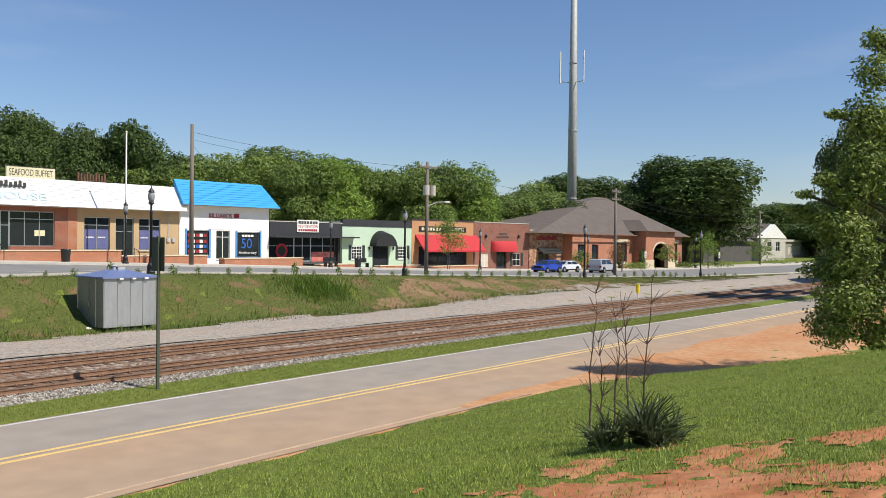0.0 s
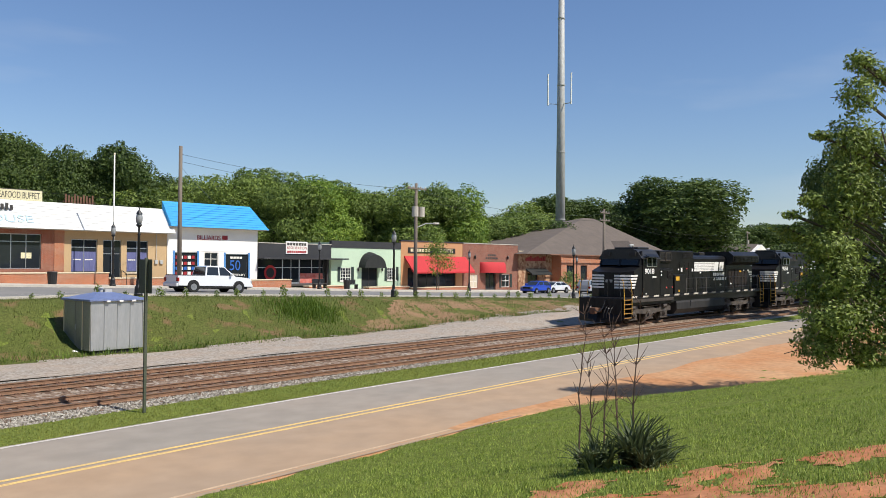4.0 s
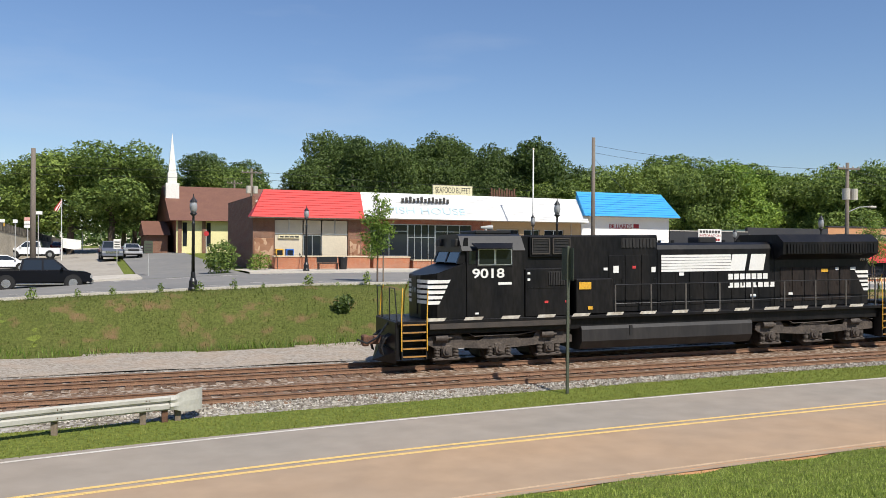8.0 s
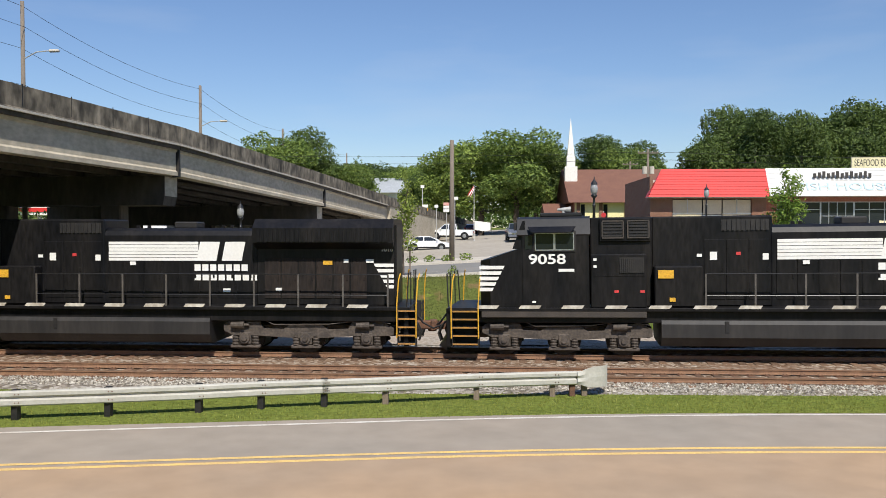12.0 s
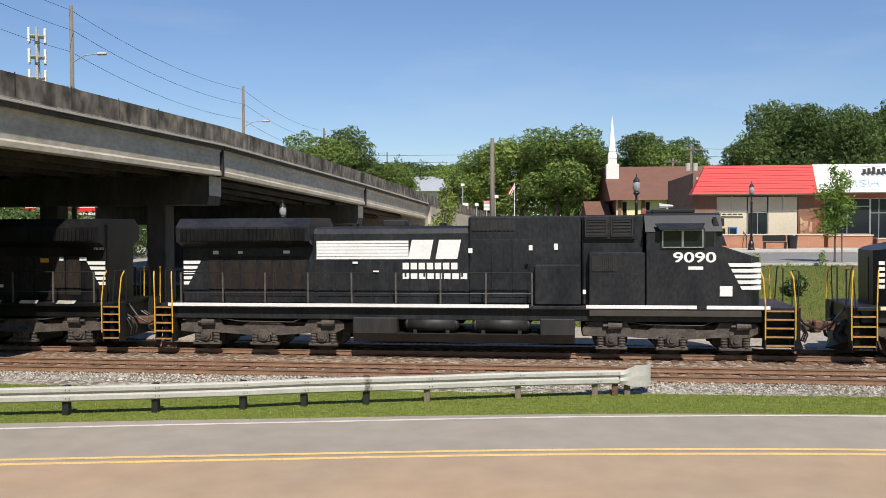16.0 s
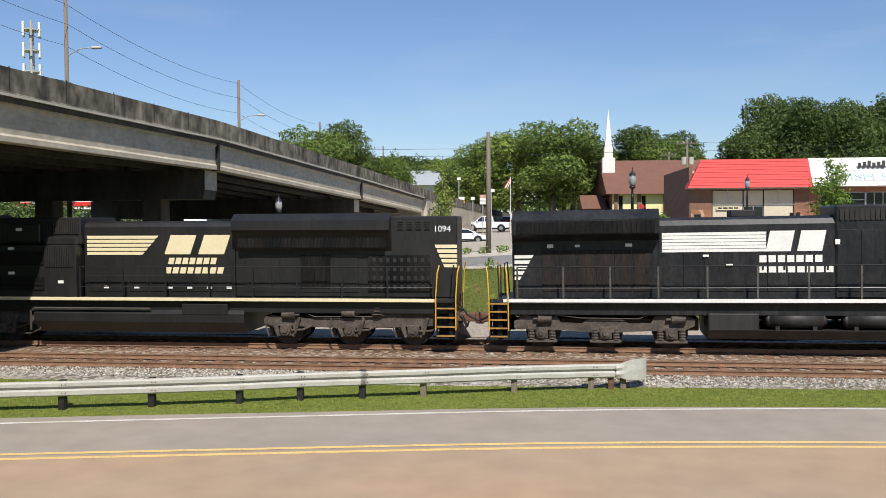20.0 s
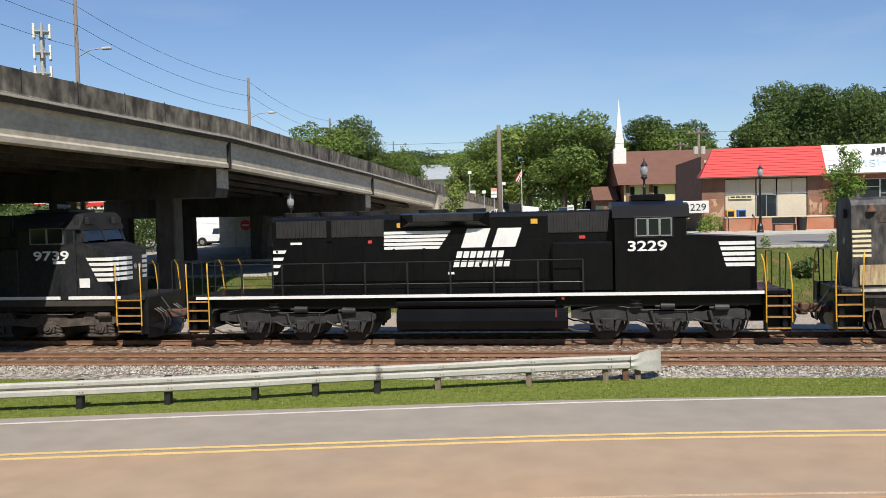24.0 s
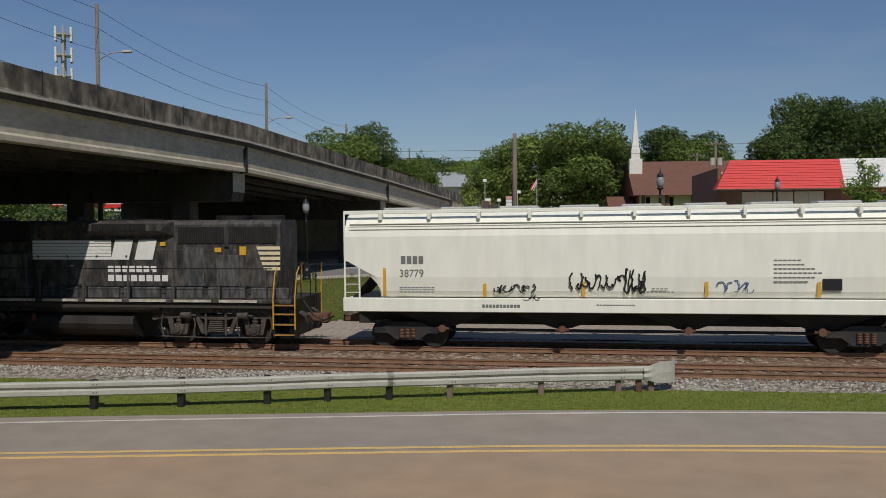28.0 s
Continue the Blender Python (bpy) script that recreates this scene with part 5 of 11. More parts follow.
def wide_cab_loco(number, start, flip, m, dashes, air, label, logo=0):
    """A wide-nosed six-axle freight locomotive with a stepped radiator."""
    L = 22.3
    u = Unit("diesel_locomotive", label, "locomotive", L, start, flip)
    X = (lambda a: L - a) if flip else (lambda a: a)
    u.p("underframe", Geo().box(1.0, 21.4, -1.35, 1.35, 1.12, 1.5, 0.02), m)
    u.p("walkway", Geo().box(0.85, 21.55, -1.54, 1.54, 1.5, 1.62, 0.015), m)
    u.p("cab_sill", Geo().box(1.95, 7.2, -1.53, 1.53, 1.3, 1.56, 0.02), M_DUST, None, "dusty brown side sill")
    coupler_end(u, 0, 1, True)
    coupler_end(u, L, -1, False)
    stairs(u, 1.02, 1.8, (0.45, 0.72, 0.99, 1.26, 1.52))
    stairs(u, 21.2, 21.72, (0.45, 0.72, 0.99, 1.26, 1.52))
    nose_poly = [(1.86, -0.75), (2.25, -1.46), (3.3, -1.46), (3.3, 1.46), (2.25, 1.46), (1.86, 0.75)]
    nose = u.p("nose", sloped(nose_poly, 1.62, lambda x, y: 3.18 + (x - 1.86) * 0.34 - 0.1 * (abs(y) / 1.46)), m)
    for k in range(5):
        z = 2.98 - 0.178 * k
        u.p("nose_stripe", Geo().prism([(2.25, -1.472), (1.85, -0.756), (1.85, 0.756), (2.25, 1.472), (2.262, 1.462), (1.864, 0.75), (1.864, -0.75), (2.262, -1.462)], "z", z - 0.112, z), M_WHITE, nose)
    u.p("nose_door", Geo().box(1.835, 1.862, -0.35, 0.35, 1.75, 3.1, 0.01), m, nose)
    u.p("headlight", Geo().cyl((1.82, -0.15, 2.6), (1.87, -0.15, 2.6), 0.1, 0.1, 10).cyl((1.82, 0.15, 2.6), (1.87, 0.15, 2.6), 0.1, 0.1, 10), M_GLOBE, nose)
    cab = u.p("cab", body_x([(-1.5, 1.62), (-1.5, 3.98), (-1.12, 4.46), (-0.9, 4.52), (0.9, 4.52), (1.12, 4.46), (1.5, 3.98), (1.5, 1.62)], 3.3, 5.42), m)
    u.p("cab_roof", body_x([(-1.53, 3.97), (-1.14, 4.48), (-0.9, 4.55), (0.9, 4.55), (1.14, 4.48), (1.53, 3.97), (1.5, 3.93), (-1.5, 3.93)], 3.12, 5.46), M_LOCO_GREY, cab, "dusty grey cab roof")
    ws = u.p("windshield", Geo().prism([(3.0, 3.56), (3.22, 4.12), (3.34, 4.4), (3.36, 4.4), (3.36, 3.56)], "y", -1.3, 1.3), M_CABGLASS, cab)
    for yy in (-1.36, -0.05, 1.3):
        u.p("windshield_post", Geo().prism([(2.97, 3.52), (3.3, 4.42), (3.38, 4.42), (3.38, 3.52)], "y", yy - 0.05, yy + 0.08), m, ws)
    u.p("number_board", Geo().box(3.0, 3.2, -1.15, -0.65, 4.12, 4.38, 0.02).box(3.0, 3.2, 0.65, 1.15, 4.12, 4.38, 0.02), M_GRILLE, cab)
    u.p("air_conditioner", Geo().box(3.85, 5.2, -0.85, 0.85, 4.55, 4.68, 0.03), M_LOCO_GREY, cab)
    u.p("horn", Geo().cyl((4.6, 0.1, 4.68), (4.6, 0.1, 4.82), 0.05, 0.05, 8).cyl((4.4, 0.1, 4.8), (4.85, 0.1, 4.8), 0.04, 0.1, 8), M_GALV, cab)
    w0, w1 = sorted((X(3.7), X(4.95)))
    cab_window(u, w0, w1, 3.46, 4.03, -1.5, 2, M_ALU, True, m)
    e0, e1 = sorted((X(3.38), X(3.62)))
    u.d("quarter_window", Geo().box(e0, e1, -1.512, -1.5, 3.5, 3.98, 0.004), M_CABGLASS, cab)
    # equipment behind the cab
    u.p("blower_cabinet", Geo().box(5.46, 7.4, -1.15, 1.15, 1.62, 4.5, 0.04), m)
    fr = u.p("air_intake", Geo().box(5.75, 7.35, -1.25, 1.25, 3.72, 4.46, 0.02), m)
    for a in (5.86, 6.66):
        p0, p1 = sorted((X(a), X(a + 0.62)))
        louvre(u, "intake_louvre", p0, p1, 3.86, 4.36, -1.252, 5, M_GRILLE, False, None, M_DUST if not air else M_GRILLE)
    u.p("tool_cabinet", Geo().box(5.46, 7.2, -1.5, 1.5, 1.62, 3.32, 0.03), m)
    p0, p1 = sorted((X(6.35), X(7.12)))
    louvre(u, "cabinet_grille", p0, p1, 2.72, 3.22, -1.502, 12, M_GRILLE, True)
    u.d("seam", Geo().box(*sorted((X(5.5), X(7.15))), -1.512, -1.5, 2.62, 2.66), m)
    u.p("alternator_cabinet", Geo().box(7.4, 11.1, -0.98, 0.98, 1.62, 4.5, 0.05), m)
    p0, p1 = sorted((X(9.55), X(11.0)))
    louvre(u, "screen", p0, p1, 4.02, 4.38, -0.982, 10, M_GRILLE, True)
    hood_doors(u, *sorted((X(9.0), X(11.05))), 3, 1.85, 3.75, -0.98, m)
    for y0 in (-1.48, 0.9):
        u.p("electrical_box", Geo().box(7.45, 8.92, y0, y0 + 0.58, 1.65, 2.92, 0.03), m)
    u.p("engine_hood", body_x(arch(0.95, 1.62, 4.2), 11.1, 16.35), m, None, "", False)
    hood_doors(u, *sorted((X(11.2), X(16.25))), 8, 1.85, 3.3, -0.95, m)
    u.p("exhaust_pipe", Geo().box(13.3, 14.1, -0.4, 0.4, 4.18, 4.42, 0.04), M_GRILLE)
    u.p("radiator_base", Geo().box(16.35, 21.0, -0.98, 0.98, 1.62, 3.62, 0.03), m)
    hood_doors(u, *sorted((X(16.6), X(20.1))), 6, 1.85, 3.2, -0.98, M_DOOR)
    u.p("radiator", body_x([(-0.98, 3.5), (-1.5, 3.72), (-1.52, 4.2), (-1.15, 4.5), (1.15, 4.5), (1.52, 4.2), (1.5, 3.72), (0.98, 3.5)], 16.35, 21.0), m, None, "wide overhanging radiator hood")
    p0, p1 = sorted((X(16.5), X(20.85)))
    louvre(u, "radiator_screen", p0, p1, 3.74, 4.14, -1.515, 30, M_LOCO, True)
    u.p("rear_wall", Geo().box(21.0, 21.06, -0.9, 0.9, 1.62, 4.3, 0.01), m)
    for a in (12.0, 15.0):
        u.p("lifting_lug", Geo().box(a, a + 0.12, -0.5, -0.44, 4.18, 4.3).box(a, a + 0.12, 0.44, 0.5, 4.18, 4.3), m)
    hand_rail(u, 9.0, 20.85, 1.48, m2=M_STANCHION)
    fuel_tank(u, 7.65, 14.9, M_TANK, air)
    truck_six(u, (2.66, 4.6, 6.5), M_TRUCK, "ge")
    truck_six(u, (L - 6.3, L - 4.25, L - 2.2), M_TRUCK, "ge")
    # marks, drawn as seen
    mw = M_WHITE
    if flip:
        nose_stripes(u, L - 2.95, L - 1.98, 2.98, 5, -1.476, mw, False)
        nose_stripes(u, L - 1.98, L - 1.9, 2.98, 5, -1.2, mw, False, step=0.0)
        nx, nz = (0.25, 2.9) if number == "9739" else (0.0, 3.0)
        road_number(u, number, L - 4.61 - nx, L - 3.31 - nx, nz, 0.33, -1.5)
        bars(u, 6.05, 9.2, 3.1, 3.72, 6, -0.975, mw, 0.0, 0.14)
        ex, tx = (9.15, 10.95), (8.98, 11.2)
        nose_stripes(u, 1.32, 1.95, 3.06, 5, -0.985, mw, True, step=0.1)
        decal(u, "sill_stripe", [(1.0, 1.55), (13.2, 1.55), (13.2, 1.66), (1.0, 1.66)], -1.545, mw, None, 0.008)
        decal(u, "sill_stripe", [(15.0, 1.55), (18.4, 1.55), (18.4, 1.66), (15.0, 1.66)], -1.545, mw, None, 0.008)
        decal(u, "sill_stripe", [(18.7, 1.55), (20.6, 1.55), (20.6, 1.66), (18.7, 1.66)], -1.545, mw, None, 0.008)
        tags(u, [(L - 3.2, 1.95, 0.38, 0.32, mw), (L - 4.15, 2.78, 0.45, 0.1, mw), (13.2, 3.4, 0.12, 0.16, mw), (14.9, 2.0, 0.1, 0.14, mw)], -1.5)
        tags(u, [(2.4, 3.28, 0.2, 0.12, mw), (3.3, 3.3, 0.16, 0.08, mw), (4.9, 3.3, 0.22, 0.1, mw), (8.0, 2.65, 0.2, 0.07, mw), (7.3, 2.95, 0.18, 0.07, mw), (11.2, 3.3, 0.14, 0.16, mw), (14.0, 3.4, 0.12, 0.2, mw)], -1.01)
    else:
        nose_stripes(u, 1.9, 2.72, 2.98, 5, -1.476, mw, True)
        road_number(u, number, 3.5, 4.68, 3.02, 0.33, -1.5)
        bars(u, 11.25, 14.35, 3.1, 3.74, 6, -0.975, mw, 0.0, 0.14)
        ex, tx = (14.25, 15.95), (14.2, 16.4)
        nose_stripes(u, 20.3, 20.98, 3.02, 5, -0.985, mw, False, step=0.1)
        sill_dashes(u, 1.8, 21.2, M_SILL)
        tags(u, [(4.45, 2.78, 0.5, 0.09, mw), (5.55, 2.9, 0.1, 0.08, mw), (5.55, 3.12, 0.1, 0.08, mw), (7.0, 2.1, 0.14, 0.08, M_RED), (6.2, 2.1, 0.14, 0.08, M_RED), (7.55, 2.55, 0.48, 0.26, M_YELLOW), (7.9, 1.82, 0.18, 0.12, M_YELLOW), (3.6, 1.78, 0.12, 0.06, mw)], -1.502)
        tags(u, [(9.2, 3.1, 0.22, 0.26, mw), (10.8, 3.1, 0.18, 0.2, mw), (8.8, 3.2, 0.16, 0.1, mw), (10.0, 3.25, 0.14, 0.1, M_RED), (12.0, 2.95, 0.2, 0.12, mw), (17.0, 2.1, 0.2, 0.1, mw), (15.2, 2.05, 0.26, 0.12, mw), (18.6, 2.98, 0.32, 0.14, M_YELLOW), (19.3, 3.05, 0.16, 0.12, mw), (20.05, 3.05, 0.26, 0.12, mw)], -1.01)
        letters("road_number", number, 0.2, M_WHITE, u.ob, (20.55, -1.0, 3.42), width=0.4, depth=0.004)
    emblem(u, ex[0], ex[1], 3.1, 3.74, -0.976, mw, 0.2)
    word_bars(u, tx[0], tx[1] - 0.32, 2.76, 2.98, 7, -0.976, mw)
    word_bars(u, tx[0], tx[1], 2.44, 2.66, 8, -0.976, mw)
    return u


wide_cab_loco("9018", 0.0, False, M_LOCO, True, False, "black diesel freight locomotive leading the train, white stripes")
wide_cab_loco("9058", 22.1, False, M_LOCO, True, False, "black diesel freight locomotive coupled second, white stripes")
wide_cab_loco("9090", 44.6, True, M_LOCO_BLUISH, False, True, "black diesel locomotive running nose last, white sill line")


def modern_loco(number, start):
    """A six-axle locomotive with an isolated wide cab, flared radiators and cream marks."""
    L = 22.6
    m, cr = M_LOCO_GREY, M_CREAM
    u = Unit("diesel_locomotive", "charcoal diesel locomotive with cream stripes and wide cab", "locomotive", L, start, False)
    u.p("underframe", Geo().box(1.0, 21.7, -1.35, 1.35, 1.12, 1.5, 0.02), m)
    u.p("walkway", Geo().box(0.85, 21.8, -1.54, 1.54, 1.5, 1.62, 0.015), m)
    coupler_end(u, 0, 1, True)
    coupler_end(u, L, -1, True)
    stairs(u, 0.75, 1.35, (0.45, 0.75, 1.05, 1.35))
    stairs(u, 21.3, 21.85, (0.45, 0.75, 1.05, 1.35))
    nose = u.p("nose", sloped([(1.5, -0.8), (1.85, -1.46), (2.7, -1.46), (2.7, 1.46), (1.85, 1.46), (1.5, 0.8)], 1.62, lambda x, y: 3.3 + (x - 1.5) * 0.2), m)
    u.p("nose_door", Geo().box(1.48, 1.51, -0.35, 0.35, 1.7, 3.1, 0.01), m, nose)
    cab = u.p("cab", body_x([(-1.5, 1.62), (-1.5, 4.02), (-1.3, 4.32), (-0.9, 4.42), (0.9, 4.42), (1.3, 4.32), (1.5, 4.02), (1.5, 1.62)], 2.7, 4.95), m)
    u.p("cab_roof", body_x([(-1.53, 4.0), (-1.32, 4.34), (-0.9, 4.46), (0.9, 4.46), (1.32, 4.34), (1.53, 4.0), (1.5, 3.96), (-1.5, 3.96)], 2.6, 4.9), M_LOCO, cab)
    u.p("windshield", Geo().prism([(2.5, 3.55), (2.68, 4.3), (2.74, 4.3), (2.74, 3.55)], "y", -1.25, 1.25), M_CABGLASS, cab)
    u.p("number_board", Geo().box(2.45, 2.62, -1.2, -0.7, 4.1, 4.35, 0.02), M_GRILLE, cab)
    cab_window(u, 3.1, 4.2, 3.42, 4.0, -1.5, 2, M_ALU, False, m)
    for a, b in ((2.8, 3.02), (4.28, 4.62)):
        cab_window(u, a, b, 3.42, 4.02, -1.51, 1, M_WHITE, False, m)
    u.d("seam", Geo().box(2.9, 4.95, -1.512, -1.5, 2.62, 2.65), m)
    louvre(u, "cab_vent", 3.72, 4.3, 2.05, 2.45, -1.502, 6)
    u.p("inverter_cabinet", Geo().box(5.0, 8.85, -1.5, 1.5, 1.62, 3.42, 0.03), m)
    u.p("upper_cabinet", Geo().box(4.95, 8.9, -1.25, 1.25, 3.42, 4.36, 0.04), m)
    louvre(u, "vent_panel", 5.2, 7.7, 2.72, 3.2, -1.503, 3, M_LOCO)
    louvre(u, "vent_panel", 5.2, 7.7, 1.85, 2.32, -1.503, 3, M_LOCO)
    louvre(u, "blower_grille", 7.75, 8.75, 2.65, 3.35, -1.503, 16, M_GRILLE, True)
    u.p("blower_box", Geo().box(7.7, 8.85, -1.5, 1.5, 3.42, 3.7, 0.03), m)
    louvre(u, "upper_grille", 7.65, 8.85, 3.78, 4.26, -1.255, 18, M_GRILLE, True)
    u.d("fan_housing", Geo().box(6.2, 7.5, -1.4, -1.2, 3.5, 4.15, 0.03), m)
    u.p("engine_hood", body_x(arch(1.0, 1.62, 4.22, 0.2, 0.3), 8.9, 14.3), m)
    hood_doors(u, 9.0, 14.2, 7, 1.8, 2.35, -1.0, m)
    u.p("radiator_hood", Geo().box(14.3, 21.9, -1.0, 1.0, 1.62, 4.35, 0.04), m)
    u.p("flared_radiator", body_x([(-1.0, 3.18), (-1.42, 3.8), (-1.52, 3.9), (-1.52, 4.22), (-1.2, 4.45), (1.2, 4.45), (1.52, 4.22), (1.52, 3.9), (1.42, 3.8), (1.0, 3.18)], 14.35, 19.7), m, None, "flared radiator with dark intake screens")
    louvre(u, "radiator_screen", 14.5, 19.55, 3.3, 3.76, -1.28, 40, M_LOCO, True)
    hood_doors(u, 14.6, 18.6, 4, 1.8, 3.1, -1.0, m)
    louvre(u, "brake_grille", 18.9, 21.0, 1.85, 3.05, -1.02, 4, M_GRILLE, False)
    louvre(u, "brake_grille_bars", 18.9, 21.0, 1.85, 3.05, -1.04, 9, M_LOCO, True)
    louvre(u, "service_grille", 16.6, 17.6, 1.95, 3.05, -1.03, 12, M_LOCO, True)
    for k in range(4):
        louvre(u, "rear_vent", 19.9 + k * 0.3, 20.12 + k * 0.3, 3.9, 4.2, -1.005, 5, M_GRILLE)
    hand_rail(u, 9.0, 21.2, 1.52)
    u.p("fuel_tank", Geo().prism([(-1.4, 1.2), (-1.5, 1.08), (-1.5, 0.8), (-1.2, 0.42), (1.2, 0.42), (1.5, 0.8), (1.5, 1.08), (1.4, 1.2)], "x", 7.3, 14.75), m, None, "faceted charcoal fuel tank")
    u.p("tank_pipe", Geo().tube([(7.2, -1.52, 0.5), (7.2, -1.52, 1.15), (7.35, -1.52, 1.25), (11.5, -1.52, 1.25)], 0.04, 6), M_DUST)
    u.p("battery_box", Geo().box(12.6, 14.2, -1.52, -1.1, 1.05, 1.42, 0.02), m)
    truck_six(u, (2.15, 4.05, 6.0), M_TRUCK, "emd")
    truck_six(u, (16.1, 18.3, 20.45), M_TRUCK, "emd")
    nose_stripes(u, 1.55, 2.25, 2.98, 5, -1.2, M_WHITE, True, step=0.0)
    nose_stripes(u, 1.86, 2.42, 2.98, 5, -1.476, cr, True)
    road_number(u, number, 3.3, 4.32, 3.0, 0.33, -1.5)
    decal(u, "model_tag", [(4.2, 2.8), (4.75, 2.8), (4.75, 2.9), (4.2, 2.9)], -1.5, M_GRILLE)
    bars(u, 9.0, 11.0, 3.06, 3.72, 5, -1.005, cr, 0.9, 0.25)
    emblem(u, 11.75, 14.1, 3.08, 3.74, -1.006, cr, 0.35)
    word_bars(u, 11.9, 13.65, 2.74, 2.96, 7, -1.006, cr, 0.25)
    word_bars(u, 11.78, 13.9, 2.42, 2.64, 8, -1.006, cr, 0.25)
    decal(u, "sill_stripe", [(1.5, 1.53), (21.2, 1.53), (21.2, 1.64), (1.5, 1.64)], -1.545, cr, None, 0.008)
    nose_stripes(u, 21.15, 21.9, 3.4, 5, -1.005, cr, False, pitch=0.16, step=0.07)
    letters("road_number", number, 0.2, M_WHITE, u.ob, (21.17, -1.01, 3.83), width=0.52, depth=0.004)
    tags(u, [(6.4, 3.25, 0.22, 0.1, M_WHITE), (6.4, 2.4, 0.22, 0.1, M_WHITE), (8.2, 2.1, 0.2, 0.1, M_WHITE), (6.7, 3.9, 0.22, 0.1, M_WHITE)], -1.5)
    tags(u, [(x, 1.9, 0.18, 0.08, M_WHITE) for x in (9.6, 10.7, 11.9, 12.6, 13.3, 14.0)], -1.03)
    return u


modern_loco("1094", 66.9)
wide_cab_loco("9739", 89.5, True, M_LOCO_BLUISH, False, True, "black diesel locomotive with slanted white stripes, nose last")


def hood_loco(number, start, L, flip, m, six, high_nose, old, label):
    """A narrow-cab road switcher; the long hood has radiator grilles and cooling fans at its end."""
    u = Unit("diesel_locomotive", label, "locomotive", L, start, flip)
    X = (lambda a: L - a) if flip else (lambda a: a)
    S = lambda a, b: tuple(sorted((X(a), X(b))))
    c0, c1 = (3.8, 6.0) if six else (3.0, 5.12)
    n0 = 1.55 if six else 1.3
    h1 = L - 3.55 if six else L - 1.4
    tm = M_TRUCK_BLACK if six else M_TRUCK
    u.p("underframe", Geo().box(1.0, L - 1.0, -1.3, 1.3, 1.12, 1.5, 0.02), m)
    u.p("walkway", Geo().box(0.85, L - 0.85, -1.53, 1.53, 1.48, 1.6, 0.015), m)
    coupler_end(u, 0, 1, False)
    coupler_end(u, L, -1, False)
    stairs(u, 0.75, 1.4, (0.45, 0.8, 1.15, 1.45))
    stairs(u, L - 1.4, L - 0.75, (0.45, 0.8, 1.15, 1.45))
    top = 4.35 if high_nose else 3.35
    if high_nose:
        nose = u.p("short_hood", body_x(arch(0.95, 1.6, top, 0.25, 0.35), n0, c0), m, None, "high short hood, streaked and rusty")
    else:
        nose = u.p("short_hood", sloped([(n0, -0.75), (n0 + 0.25, -0.95), (c0, -0.95), (c0, 0.95), (n0 + 0.25, 0.95), (n0, 0.75)], 1.6, lambda x, y: 3.25 + 0.05 * (x - n0)), m)
    u.p("nose_light", Geo().cyl((n0 - 0.04, -0.14, 3.0), (n0, -0.14, 3.0), 0.1, 0.1, 10), M_GLOBE, nose)
    cab = u.p("cab", body_x([(-1.48, 1.6), (-1.48, 3.95), (-1.2, 4.3), (-0.7, 4.42), (0.7, 4.42), (1.2, 4.3), (1.48, 3.95), (1.48, 1.6)], c0, c1), m)
    u.p("cab_roof", body_x([(-1.52, 3.94), (-1.22, 4.33), (-0.7, 4.46), (0.7, 4.46), (1.22, 4.33), (1.52, 3.94), (1.48, 3.9), (-1.48, 3.9)], c0 - 0.1, c1 + 0.06), m, cab)
    for yw in (-1.35, 0.95):
        u.p("front_window", Geo().box(c0 - 0.02, c0 + 0.01, yw, yw + 0.4, 3.4, 4.0), M_CABGLASS, cab)
    u.p("number_board", Geo().box(c0 - 0.12, c0 + 0.1, -0.9, -0.25, 4.05, 4.4, 0.02), M_WHITE, cab)
    if six:
        bx = X(c0 - 0.02)
        u.d("number_plate", Geo().box(bx - 0.05, bx + 0.75, -0.98, -0.9, 4.02, 4.42, 0.02), M_WHITE, cab)
        letters("road_number", number, 0.22, M_GRILLE, u.ob, (bx + 0.02, -0.985, 4.11), width=0.64, depth=0.004)
    cab_window(u, *S(c0 + (0.45 if six else 0.56), c0 + (1.55 if six else 1.7)), *((3.35, 3.92) if six else (3.05, 3.66)), -1.48, 3 if six else 2, M_ALU, not six, m)
    u.p("cab_cooler", Geo().box(c0 + 0.5, c0 + 1.6, -0.5, 0.5, 4.45, 4.68, 0.04), M_BLUEROOF if old else m, cab)
    hood = u.p("long_hood", body_x(arch(0.93, 1.6, 4.22 if six else 4.32, 0.16, 0.22), c1, h1), m)
    u.p("blower_duct", Geo().box(c1, c1 + 2.0, -1.25, 1.25, 1.6, 3.2, 0.05), m)
    louvre(u, "inertial_grille", *S(c1 + 0.15, c1 + (2.1 if six else 1.95)), *((3.5, 4.15) if six else (3.56, 4.3)), -0.935, 22, M_GRILLE, True)
    rg = 3.9 if six else 3.7
    louvre(u, "radiator_grille", *S(h1 - rg, h1 - 0.15), 3.5, 4.08, -0.935, 26 if six else 44, M_GRILLE, True)
    u.d("grille_divider", Geo().box(*S(h1 - rg / 2 - 0.15, h1 - rg / 2 + 0.02), -0.985, -0.93, 3.38, 4.07), m)
    a, b = S(c1 + 4.0, c1 + (7.0 if six else 7.4))
    u.d("brake_housing", Geo().add([(a, -0.93, 3.75), (b, -0.93, 3.75), (b - 0.35, -1.25, 3.95), (a + 0.35, -1.25, 3.95), (a, -0.93, 4.25), (b, -0.93, 4.25), (b - 0.1, -1.25, 4.2), (a + 0.1, -1.25, 4.2)], [(0, 1, 2, 3), (3, 2, 6, 7), (4, 5, 1, 0), (7, 6, 5, 4), (0, 3, 7, 4), (1, 5, 6, 2)]), m)
